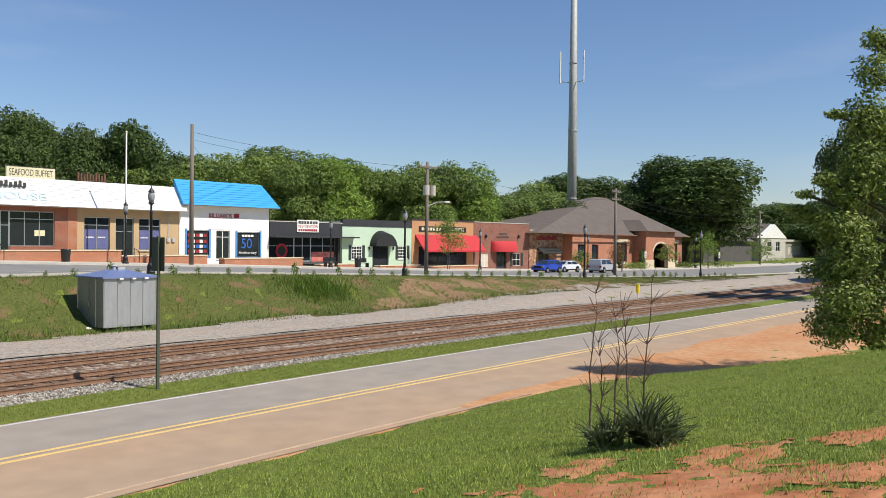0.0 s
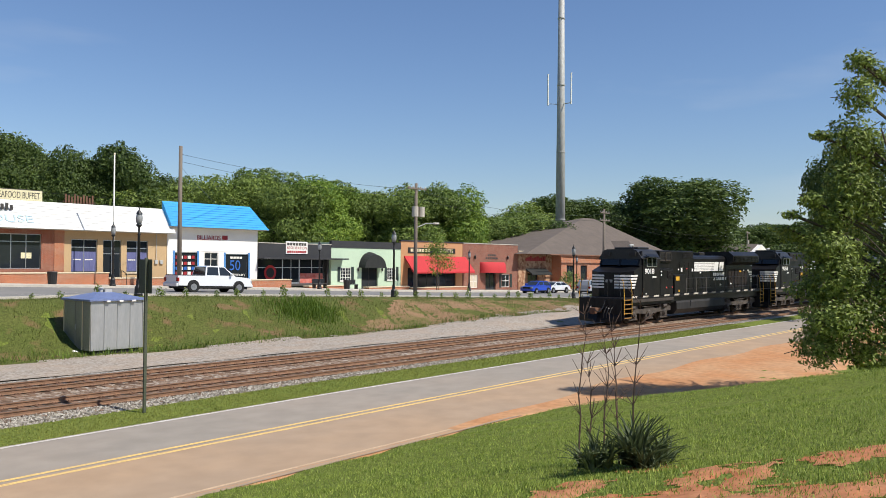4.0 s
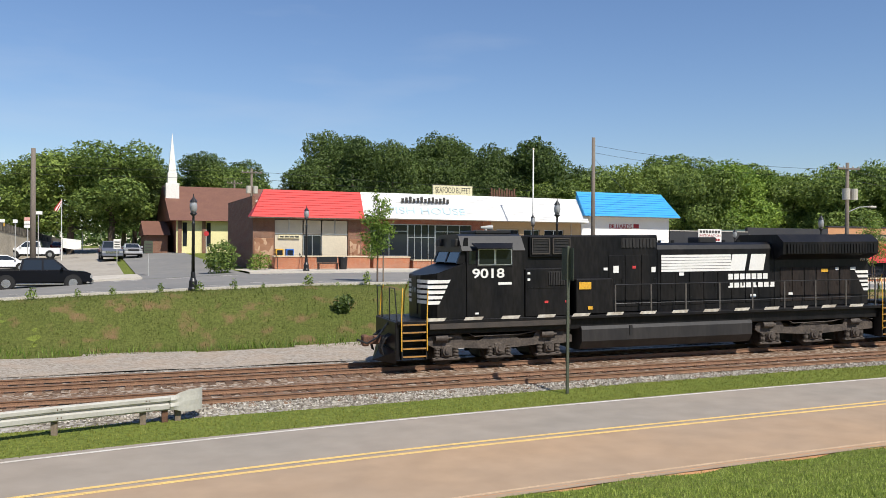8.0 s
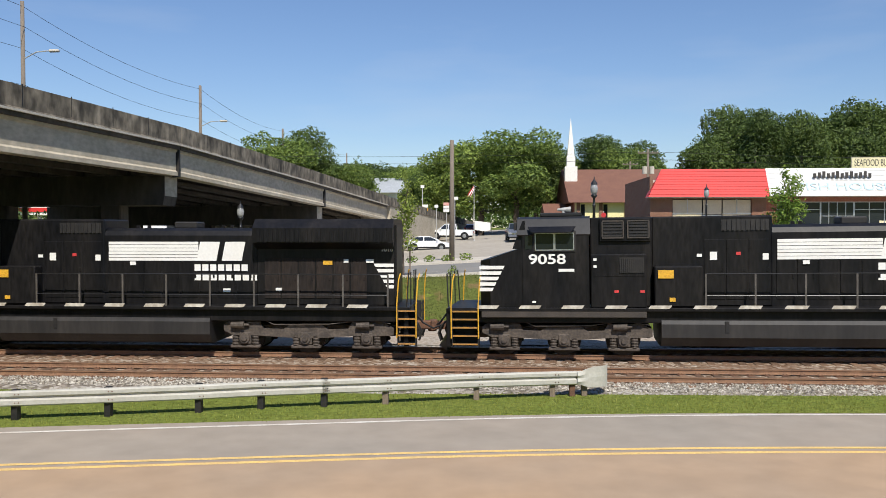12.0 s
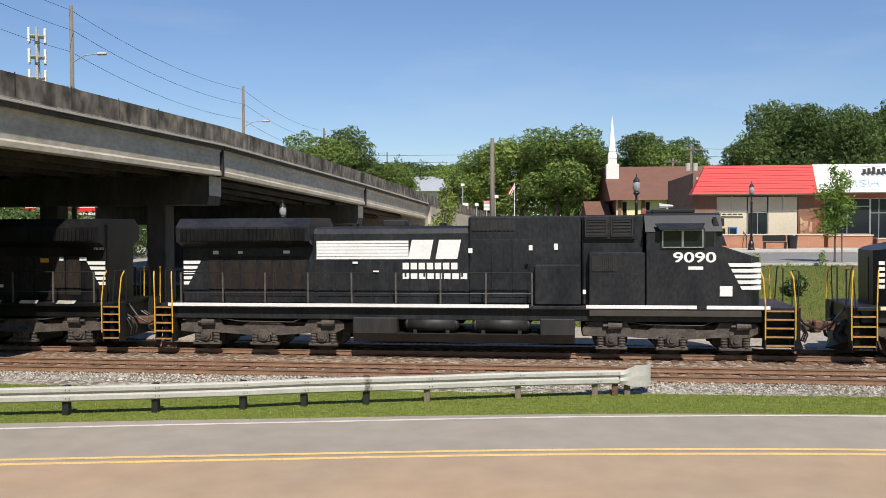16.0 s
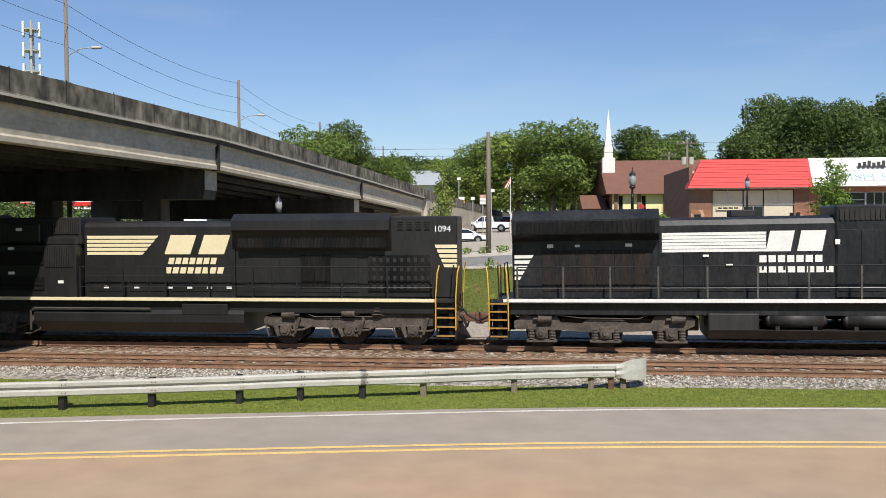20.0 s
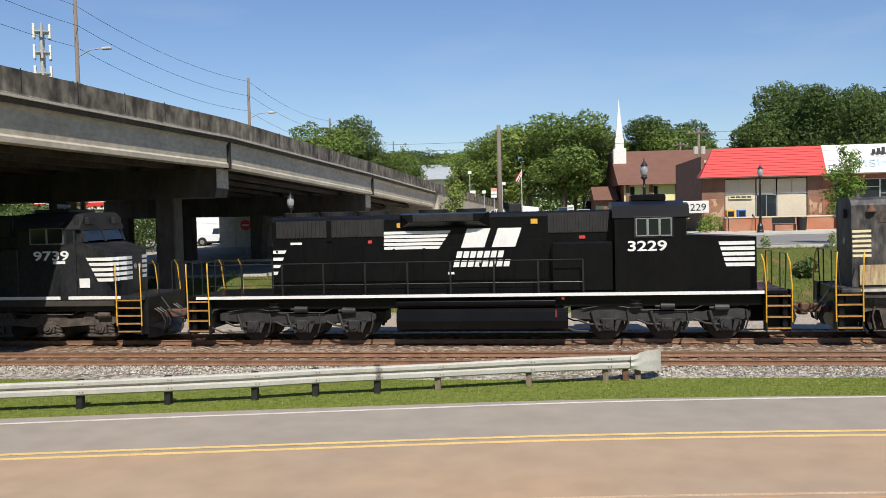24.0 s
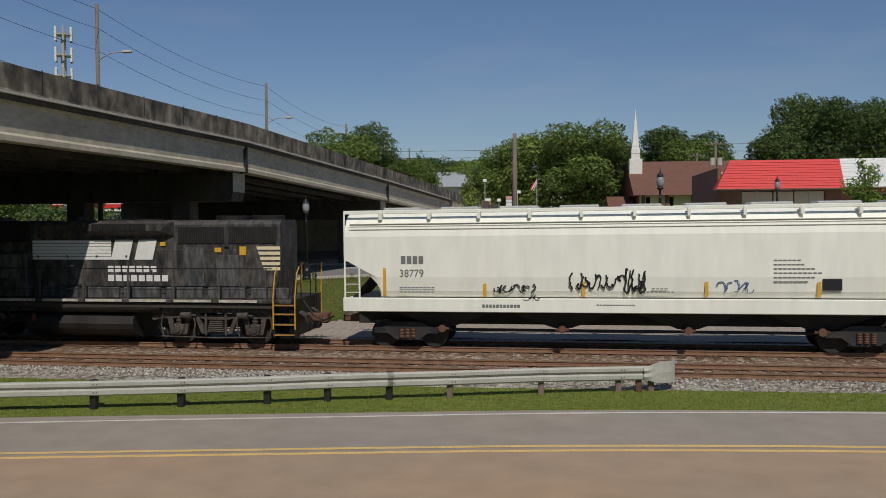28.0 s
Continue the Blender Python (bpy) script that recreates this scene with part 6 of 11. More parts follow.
    louvre(u, "brake_screen", a + 0.5, b - (0.5 if six else 0.9), 3.96, 4.2, -1.26, 22, M_GRILLE, True)
    for k in range(3 if six else 2):
        x = h1 - 0.75 - k * 1.3
        u.p("cooling_fan", Geo().lathe([(0.01, 0.0), (0.58, 0.0), (0.6, 0.16), (0.52, 0.17), (0.01, 0.15)], (x, 0, 4.2 if six else 4.3), 20), M_GRILLE, hood)
    for k in range(2):
        u.p("dynamic_fan", Geo().lathe([(0.01, 0.0), (0.5, 0.0), (0.52, 0.14), (0.44, 0.15), (0.01, 0.13)], (c1 + 4.7 + k * 1.3, 0, 4.22), 20), M_GRILLE, hood)
    u.p("exhaust_pipe", Geo().box(c1 + 3.0, c1 + 3.4, -0.25, 0.25, 4.2, 4.5, 0.03), M_GRILLE, hood)
    hood_doors(u, *S(c1 + 2.2, h1 - 0.1), 9 if six else 8, 1.75, 3.3, -0.93, m)
    hand_rail(u, c1 + 1.0, L - 1.5, 1.42 if six else 1.65, 2.66, 1.6, m2=M_BLACKIRON if six else M_STANCHION)
    t0, t1 = (7.5, 13.1) if six else (7.1, 11.15)
    g = Geo()
    sec = [(1.38 * math.cos(6.2832 * k / 20), 0.72 + 0.6 * math.sin(6.2832 * k / 20)) for k in range(20)] if not six else [(-1.3, 1.1), (-1.42, 0.98), (-1.46, 0.7), (-1.38, 0.44), (-1.1, 0.32), (1.1, 0.32), (1.38, 0.44), (1.46, 0.7), (1.42, 0.98), (1.3, 1.1)]
    u.p("fuel_tank", g.prism(sec, "x", t0, t1), M_TANK if old else m, None, "rounded dirty fuel tank", False)
    u.p("air_reservoir", Geo().cyl((t0 + 0.4, -1.3, 1.3), (t1 + (0.0 if six else 1.0), -1.3, 1.3), 0.14, 0.14, 12), M_TANK if old else m)
    u.p("emergency_cutoff", Geo().box(t0 + 0.36, t0 + 0.41, -1.5, -1.36, 0.8, 1.05, 0.01).cyl((t0 + 0.15, -1.52, 1.42), (t0 + 0.15, -1.44, 1.42), 0.05, 0.05, 10), M_DARKRED)
    if six:
        truck_six(u, (2.6, 4.4, 6.25), tm, "emd")
        truck_six(u, (L - 6.4, L - 4.6, L - 2.85), tm, "emd")
    else:
        truck_four(u, (2.4, 5.2), tm)
        truck_four(u, (12.75, 15.5), tm)
    mw = M_WHITE
    if flip:
        road_number(u, number, *S(c0 + 0.6, c0 + 1.8), 2.88, 0.33, -1.48)
        nose_stripes(u, L - c0 + 1.05, L - n0 - 0.1, 3.12, 5, -0.955, mw, False, step=0.05, pitch=0.17)
        bars(u, 7.45, 9.3, 3.06, 3.66, 5, -0.955, mw, 0.7, 0.25)
        emblem(u, 10.0, 12.0, 3.08, 3.7, -0.956, mw, 0.35)
        word_bars(u, 9.85, 11.45, 2.74, 2.96, 7, -0.956, mw, 0.25)
        word_bars(u, 9.75, 11.65, 2.44, 2.66, 8, -0.956, mw, 0.25)
        decal(u, "sill_stripe", [(1.0, 1.5), (L - 1.5, 1.5), (L - 1.5, 1.6), (1.0, 1.6)], -1.535, mw, None, 0.008)
        nose_stripes(u, L - h1 + 0.02, L - h1 + 0.5, 3.1, 4, -0.955, mw, True, pitch=0.24, step=0.1)
        tags(u, [(7.9, 3.78, 0.22, 0.16, M_YELLOW), (12.35, 3.82, 0.22, 0.16, M_YELLOW), (4.2, 3.28, 0.4, 0.08, mw), (6.9, 3.28, 0.14, 0.1, M_RED), (9.6, 2.2, 0.2, 0.08, mw), (13.9, 3.3, 0.2, 0.1, M_RED)], -0.96)
    else:
        road_number(u, number, *S(c0 + 0.5, c0 + 1.56), 2.42, 0.34, -1.48)
        word_bars(u, c0 + 0.9, c0 + 1.12, 2.24, 2.34, 2, -1.482, mw)
        word_bars(u, c0 + 1.62, c0 + 1.96, 2.24, 2.31, 4, -1.482, mw)
        bars(u, BARX[0], BARX[1], 2.94, 3.62, 6, -0.955, mw, 0.0, 0.14)
        emblem(u, BARX[1] - 0.05, BARX[2], 2.94, 3.64, -0.956, mw, 0.25)
        word_bars(u, BARX[1] - 0.15, BARX[1] + 1.72, 2.5, 2.72, 7, -0.956, mw)
        word_bars(u, BARX[1] - 0.15, BARX[1] + 2.15, 2.18, 2.4, 8, -0.956, mw)
        nose_stripes(u, n0 + 0.02, n0 + 0.55, 3.35, 6, -0.955, M_CREAM, True, pitch=0.15, step=0.0, h=0.08)
        sill_dashes(u, 1.4, L - 2.0, M_SILL, 1.35, 1.62, 1.5, 1.6, -1.535, 0.0)
        nose_stripes(u, h1 - 0.85, h1, 3.4, 5, -0.955, M_CREAM, False, step=0.06)
        decal(u, "bare_patch", [(1.5, 1.66), (c0 - 0.02, 1.66), (c0 - 0.02, 2.28), (1.5, 2.28)], -1.0, mat("rust_streaked_primer", (0.5, 0.43, 0.24), 0.8, (0.28, 0.12, 0.06), 4, 0.9, bump=0.1, stretch=(3, 1, 0.5)))
        tags(u, [(12.0, 3.42, 0.2, 0.14, M_YELLOW), (14.0, 3.2, 0.24, 0.16, M_YELLOW), (14.9, 3.1, 0.24, 0.3, M_YELLOW), (8.6, 2.7, 0.14, 0.05, mw)], -0.96)
        # lower skirt of the doors, battery box by the cab, corrosion and bell
        u.p("battery_box", Geo().box(c1, c1 + 0.4, -1.4, -1.25, 1.6, 2.75, 0.02), m)
        for k in range(6):
            x = c1 + 2.45 + 1.55 * k
            u.d("door_sill_box", Geo().box(x, x + 1.35, -1.06, -0.93, 1.6, 1.98, 0.02), M_LOCO_PALE)
        u.d("radio_dome", Geo().cyl((n0 + 0.3, -0.5, 4.32), (n0 + 0.3, -0.5, 4.48), 0.09, 0.06, 10), m)
        u.p("bell", Geo().lathe([(0.01, 0.2), (0.06, 0.19), (0.09, 0.1), (0.15, 0.0), (0.01, 0.02)], (n0 + 0.55, -0.98, 3.9), 14), M_RUST)
        u.p("headlight", Geo().cyl((n0 - 0.1, -0.3, 3.85), (n0 + 0.1, -0.3, 3.85), 0.15, 0.15, 14), M_GRILLE)
        for a, b, z0, z1, mm in ((n0 + 0.75, c0 - 0.25, 3.55, 4.05, M_LOCO_RUSTY), (c1 + 2.25, c1 + 3.5, 3.72, 4.16, M_LOCO_RUSTY), (c1 + 0.25, c1 + 1.7, 2.3, 3.45, M_LOCO_PALE), (h1 - 3.5, h1 - 2.75, 2.0, 3.36, M_LOCO_PALE), (h1 - 2.3, h1 - 1.5, 2.0, 3.1, M_LOCO_PALE), (c1 + 3.1, c1 + 4.0, 2.05, 2.9, M_LOCO_PALE)):
            yf = -1.256 if mm is M_LOCO_PALE and a < c1 + 1 else -0.965
            u.d("access_panel", Geo().box(a, b, yf, yf + 0.03, z0, z1 if yf > -1.2 else min(z1, 3.12), 0.008), mm)
        u.p("sill_step", Geo().box(1.5, L - 1.5, -1.45, -1.3, 1.3, 1.46, 0.01), M_DUST)
    return u


hood_loco("3229", 111.8, 21.0, True, M_LOCO_NEW, True, False, False, "glossy black narrow-hood diesel locomotive, freshly painted")
hood_loco("5119", 132.75, 17.75, False, M_LOCO_OLD, False, True, True, "weathered black four-axle diesel locomotive with peeling paint")

# ---- covered hopper wagon ----
M_HOPPER = mat("pale_hopper_paint", (0.9, 0.89, 0.78), 0.5, (0.84, 0.82, 0.7), 0.5, 0.5, fine=3, fine_amt=0.05, bump=0.03, bscale=3, stretch=(1, 1, 0.25))
# near-black that paints in the shade beneath and behind the body
M_HOPPER_SHADE = mat("shaded_hopper_underside", (0.03, 0.03, 0.03), 0.8)
M_MARK = mat("grey_stencil", (0.2, 0.2, 0.19), 0.7)
M_SPRAY = mat("black_spray_paint", (0.012, 0.012, 0.014), 0.6)
M_SPRAYB = mat("blue_spray_paint", (0.03, 0.08, 0.25), 0.6)


def covered_hopper(start):
    L = 19.4
    u = Unit("covered_hopper", "pale cream covered hopper wagon with graffiti", "freight wagon", L, start, False)
    sec = [(-1.42, 1.75), (-1.5, 1.95), (-1.55, 2.4), (-1.55, 3.75), (-1.48, 4.1), (-1.3, 4.36), (-0.9, 4.55), (0.9, 4.55), (1.3, 4.36), (1.48, 4.1), (1.55, 3.75), (1.55, 2.4), (1.5, 1.95), (1.42, 1.75)]
    n = len(sec)
    g = Geo()
    rings = []
    for x, k in ((0.55, 0), (0.62, 0), (1.25, 2), (1.62, 3), (1.75, 1), (L - 1.75, 1), (L - 1.62, 3), (L - 1.25, 2), (L - 0.62, 0), (L - 0.55, 0)):
        cut = (2.95, 1.0, 2.6, 2.2)[k]
        rings.append([(x, y, z if z > cut else cut + (z - cut) * 0.02) for y, z in sec])
    for r in rings:
        g.v.extend(r)
    for a in range(len(rings) - 1):
        for i in range(n):
            g.f.append((a * n + i, (a + 1) * n + i, (a + 1) * n + (i + 1) % n, a * n + (i + 1) % n))
    g.f += [tuple(range(n)), tuple(range((len(rings) - 1) * n, len(rings) * n))]
    body = u.p("body", g, M_HOPPER, None, "rounded cream hopper body with rust stains")
    for z in (3.98, 4.08, 4.16):
        u.p("side_seam", Geo().box(0.7, L - 0.7, -1.5 if z > 4.05 else -1.53, -1.44, z, z + 0.018), M_KERB, body)
    u.p("side_sill", Geo().box(0.45, L - 0.45, -1.57, -1.45, 1.26, 1.72, 0.02).box(0.45, L - 0.45, 1.45, 1.57, 1.26, 1.72, 0.02), M_HOPPER)
    for s in (-1, 1):
        u.p("running_board", Geo().box(0.5, L - 0.5, *sorted((s * 1.48, s * 1.4)), 4.5, 4.62, 0.01), M_HOPPER, body)
        for k in range(11):
            x = 1.7 + k * 1.65
            u.p("roof_bracket", Geo().box(x, x + 0.1, *sorted((s * 1.5, s * 1.2)), 4.3, 4.6, 0.01), M_HOPPER, body)
    for k in range(9):
        x = 1.6 + k * 2.0
        u.p("roof_hatch", Geo().box(x, x + 1.3, -0.5, 0.5, 4.58, 4.72, 0.04), M_GALV, body)
    for e, d in ((0.5, 1), (L - 0.5, -1)):
        lad = u.p("end_ladder", Geo().box(*sorted((e, e + d * 0.05)), -1.55, -1.5, 1.3, 4.6).box(*sorted((e + d * 0.5, e + d * 0.55)), -1.55, -1.5, 1.7, 2.75), M_HOPPER)
        for k in range(4):
            u.p("rung", Geo().cyl((e, -1.53, 1.9 + k * 0.27), (e + d * 0.52, -1.53, 1.9 + k * 0.27), 0.015, 0.015, 5), M_HOPPER, lad)
        u.p("end_frame", Geo().box(*sorted((e, e + d * 0.12)), -1.3, 1.3, 1.1, 1.7, 0.02), M_HOPPER)
        u.p("end_brace", Geo().prism([(e + d * 0.1, 1.7), (e + d * 0.22, 1.7), (e + d * 1.55, 3.1), (e + d * 1.45, 3.15)], "y", -0.9, 0.9), M_HOPPER_SHADE)
        coupler_g = Geo().box(*sorted((e - d * 0.5, e + d * 1.0)), -0.15, 0.15, 0.76, 1.02, 0.03)
        u.p("coupler", coupler_g, M_RUST)
        c = e + d * 2.05
        tr = u.p("bogie", Geo().box(c - 0.25, c + 0.25, -1.1, 1.1, 0.5, 0.85, 0.03), M_TRUCK_BLACK)
        for s in (-1, 1):
            poly = [(c - 1.15, 0.68), (c - 0.75, 0.72), (c - 0.45, 0.88), (c + 0.45, 0.88), (c + 0.75, 0.72), (c + 1.15, 0.68), (c + 1.15, 0.5), (c + 0.7, 0.5), (c + 0.4, 0.28), (c - 0.4, 0.28), (c - 0.7, 0.5), (c - 1.15, 0.5)]
            u.p("side_frame", Geo().prism(poly, "y", *sorted((s * 0.98, s * 1.12))), M_TRUCK_BLACK, tr)
            for k in range(3):
                u.p("coil_spring", Geo().lathe([(r * 0.7, z) for r, z in COIL], (c - 0.2 + 0.2 * k, s * 1.13, 0.34), 10), M_RUST, tr)
        for a in (c - 0.86, c + 0.86):
            wheelset(u, tr, a, M_WHEEL, 0.46)
    for k in range(4):
        c = 3.75 + k * 3.95
        # gate widened to fill the shaded gap with black
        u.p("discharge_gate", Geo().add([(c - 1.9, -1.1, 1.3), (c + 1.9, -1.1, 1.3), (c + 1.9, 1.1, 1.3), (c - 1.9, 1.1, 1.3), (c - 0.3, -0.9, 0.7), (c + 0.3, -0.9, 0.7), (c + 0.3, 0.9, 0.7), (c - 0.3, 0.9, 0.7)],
                                        [(0, 1, 5, 4), (1, 2, 6, 5), (2, 3, 7, 6), (3, 0, 4, 7), (4, 5, 6, 7), (0, 3, 2, 1)]), M_HOPPER_SHADE)
        u.p("outlet_cap", Geo().cyl((c, -1.2, 0.68), (c, -0.9, 0.68), 0.13, 0.13, 12).box(c - 0.22, c + 0.22, -1.12, -1.05, 0.64, 0.72), M_RUST)
    # sill added to darken what shows below the body
    u.p("centre_sill", Geo().box(0.6, L - 0.6, -0.25, 0.25, 0.72, 1.25, 0.02), M_HOPPER_SHADE)
    u.p("brake_pipe", Geo().cyl((3.2, -0.95, 0.62), (L - 3.2, -0.95, 0.62), 0.05, 0.05, 8), M_HOPPER_SHADE)
    y = -1.56
    for x, z0, z1 in ((1.85, 1.78, 2.7), (5.2, 1.75, 2.2), (8.35, 1.78, 2.25), (12.1, 1.78, 2.25), (15.35, 1.78, 2.25), (18.0, 1.78, 2.7)):
        decal(u, "reflector_strip", [(x, z0), (x + 0.1, z0), (x + 0.1, z1), (x, z1)], y, M_YELLOW)
    letters("road_number", "38779", 0.24, M_MARK, u.ob, (2.42, y - 0.006, 2.42), width=0.8, depth=0.003)
    word_bars(u, 2.45, 3.25, 2.85, 3.1, 4, y, M_MARK)
    for x0, x1, z0, n in ((2.4, 3.6, 2.05, 9), (2.4, 3.6, 1.9, 9), (14.1, 14.9, 2.9, 6), (14.1, 15.0, 2.77, 7), (14.1, 15.3, 2.64, 9), (14.1, 15.5, 2.51, 10), (14.1, 15.3, 2.38, 9), (14.1, 15.1, 2.25, 7), (10.2, 11.2, 1.92, 8), (10.5, 11.0, 2.02, 4)):
        word_bars(u, x0, x1, z0, z0 + 0.035, n, y, M_MARK)
    word_bars(u, 5.15, 6.4, 1.42, 1.52, 11, -1.572, M_MARK)
    word_bars(u, 8.8, 10.0, 1.5, 1.54, 12, -1.572, M_MARK)
    decal(u, "placard", [(15.5, 2.0), (16.05, 2.0), (16.05, 2.35), (15.5, 2.35)], y - 0.002, M_SPRAY)
    rnd = random.Random(9)

    def scrawl(name, x0, x1, z0, z1, strokes, m, w):
        """A sprayed scribble: looping strokes, no letters."""
        for k in range(strokes):
            cx = x0 + (x1 - x0) * (k + 0.5) / strokes
            pts = []
            a, r1, r2, t = rnd.uniform(0, 6), (x1 - x0) / strokes * rnd.uniform(0.4, 0.75), (z1 - z0) * rnd.uniform(0.25, 0.5), rnd.uniform(2.2, 4.4)
            for i in range(12):
                q = a + t * i / 11
                pts.append((cx + r1 * math.cos(q) + 0.02 * i * rnd.uniform(-0.3, 0.3), y - 0.004, (z0 + z1) / 2 + r2 * math.sin(q * (1.4 if k % 2 else 1.0))))
            u.d(name, Geo().tube(pts, w, 4), m)

    scrawl("graffiti_stroke", 5.55, 6.85, 1.85, 2.2, 8, M_SPRAY, 0.022)
    scrawl("graffiti_stroke", 6.5, 7.0, 1.62, 1.85, 3, M_SPRAY, 0.015)
    scrawl("graffiti_stroke", 8.0, 9.7, 1.95, 2.6, 9, M_SPRAY, 0.03)
    scrawl("graffiti_stroke", 9.7, 10.3, 1.85, 2.7, 6, M_SPRAY, 0.03)
    scrawl("graffiti_stroke", 12.5, 13.5, 1.9, 2.35, 5, M_SPRAYB, 0.014)
    return u


covered_hopper(151.05)

# ---- buildings along the upper street ----
M_REDROOF = mat("red_metal_mansard", (0.68, 0.035, 0.03), 0.5, (0.58, 0.04, 0.035), 1.2, 0.6, fine=6, fine_amt=0.1, bump=0.05)
M_WHITEROOF = mat("white_metal_mansard", (0.74, 0.73, 0.7), 0.5, (0.66, 0.65, 0.62), 0.8, 0.6, fine=6, fine_amt=0.05, bump=0.05)
M_BLUEMANSARD = mat("blue_metal_mansard", (0.02, 0.33, 0.72), 0.45, (0.03, 0.28, 0.62), 1.2, 0.6, fine=6, fine_amt=0.08, bump=0.05)
M_CREAMBOARD = mat("cream_boarding", (0.6, 0.53, 0.4), 0.7, (0.54, 0.47, 0.35), 0.9, 0.6, fine=8, fine_amt=0.06, bump=0.05)
M_TAN = mat("tan_render", (0.5, 0.35, 0.19), 0.85, (0.45, 0.31, 0.17), 0.8, 0.6, fine=10, fine_amt=0.06, bump=0.1)
M_WHITEWALL = mat("white_painted_wall", (0.8, 0.78, 0.75), 0.7, (0.72, 0.7, 0.66), 0.7, 0.5, fine=9, fine_amt=0.04, bump=0.06)
M_BLACKFASCIA = mat("black_fascia", (0.03, 0.03, 0.033), 0.6, (0.045, 0.043, 0.042), 1.0, bump=0.08)
M_GREENWALL = mat("mint_green_render", (0.5, 0.63, 0.46), 0.8, (0.46, 0.58, 0.42), 0.8, 0.6, fine=9, fine_amt=0.05, bump=0.08)
M_ORANGEWALL = mat("orange_tan_render", (0.52, 0.27, 0.13), 0.85, (0.45, 0.23, 0.11), 0.8, 0.6, fine=9, fine_amt=0.06, bump=0.1)
M_AWNING_RED = mat("red_canvas", (0.5, 0.03, 0.035), 0.8, (0.42, 0.028, 0.03), 1.5, 0.6, bump=0.1)
M_AWNING_BLK = mat("black_canvas", (0.014, 0.015, 0.014), 0.8, (0.025, 0.027, 0.025), 2, bump=0.1)
M_SHINGLE = mat("brown_grey_shingle", (0.135, 0.108, 0.088), 0.92, (0.095, 0.076, 0.063), 0.7, 0.6, fine=7, fine_amt=0.18, bump=0.25, bscale=16)
M_CHURCHROOF = mat("red_brown_shingle", (0.19, 0.09, 0.06), 0.92, (0.15, 0.07, 0.05), 0.7, 0.6, fine=6, fine_amt=0.14, bump=0.2, bscale=14)
M_YELLOWWALL = mat("pale_yellow_wall", (0.78, 0.7, 0.36), 0.75, (0.7, 0.62, 0.32), 0.8, bump=0.05)
M_TRIM = mat("white_trim", (0.78, 0.76, 0.7), 0.6, (0.68, 0.65, 0.58), 1.5, 0.5, bump=0.04)
M_STONE_TRIM = mat("cream_limestone", (0.62, 0.52, 0.36), 0.85, (0.54, 0.44, 0.3), 1.5, bump=0.15)
M_SIGN_CREAM = mat("cream_sign_board", (0.72, 0.66, 0.42), 0.6, (0.65, 0.58, 0.36), 1.2, bump=0.03)
M_SIGN_DK = mat("dark_sign_board", (0.02, 0.018, 0.015), 0.6)
M_LETTER_DK = mat("dark_sign_letters", (0.05, 0.045, 0.04), 0.6)
M_LETTER_RED = mat("red_sign_letters", (0.35, 0.02, 0.025), 0.5)
M_LETTER_BLUE = mat("blue_sign_letters", (0.03, 0.14, 0.5), 0.5)
M_LETTER_FADE = mat("faded_blue_letters", (0.42, 0.58, 0.66), 0.7, (0.55, 0.66, 0.7), 2)
M_BLUE_TRIM = mat("blue_window_trim", (0.08, 0.25, 0.55), 0.6, (0.07, 0.2, 0.45), 2, bump=0.03)
# dark colour painted for unlit rooms; also the grey house's wall
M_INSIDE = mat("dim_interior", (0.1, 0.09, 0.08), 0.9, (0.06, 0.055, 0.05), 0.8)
M_DRAPE = mat("blue_window_drape", (0.09, 0.1, 0.24), 0.8, (0.15, 0.16, 0.3), 3, 0.7, bump=0.1, stretch=(4, 1, 0.3))
M_SHUTTER = mat("dark_green_shutter", (0.02, 0.035, 0.03), 0.6, bump=0.05)
M_PORTAL = mat("pale_blue_kiosk", (0.06, 0.2, 0.55), 0.5)


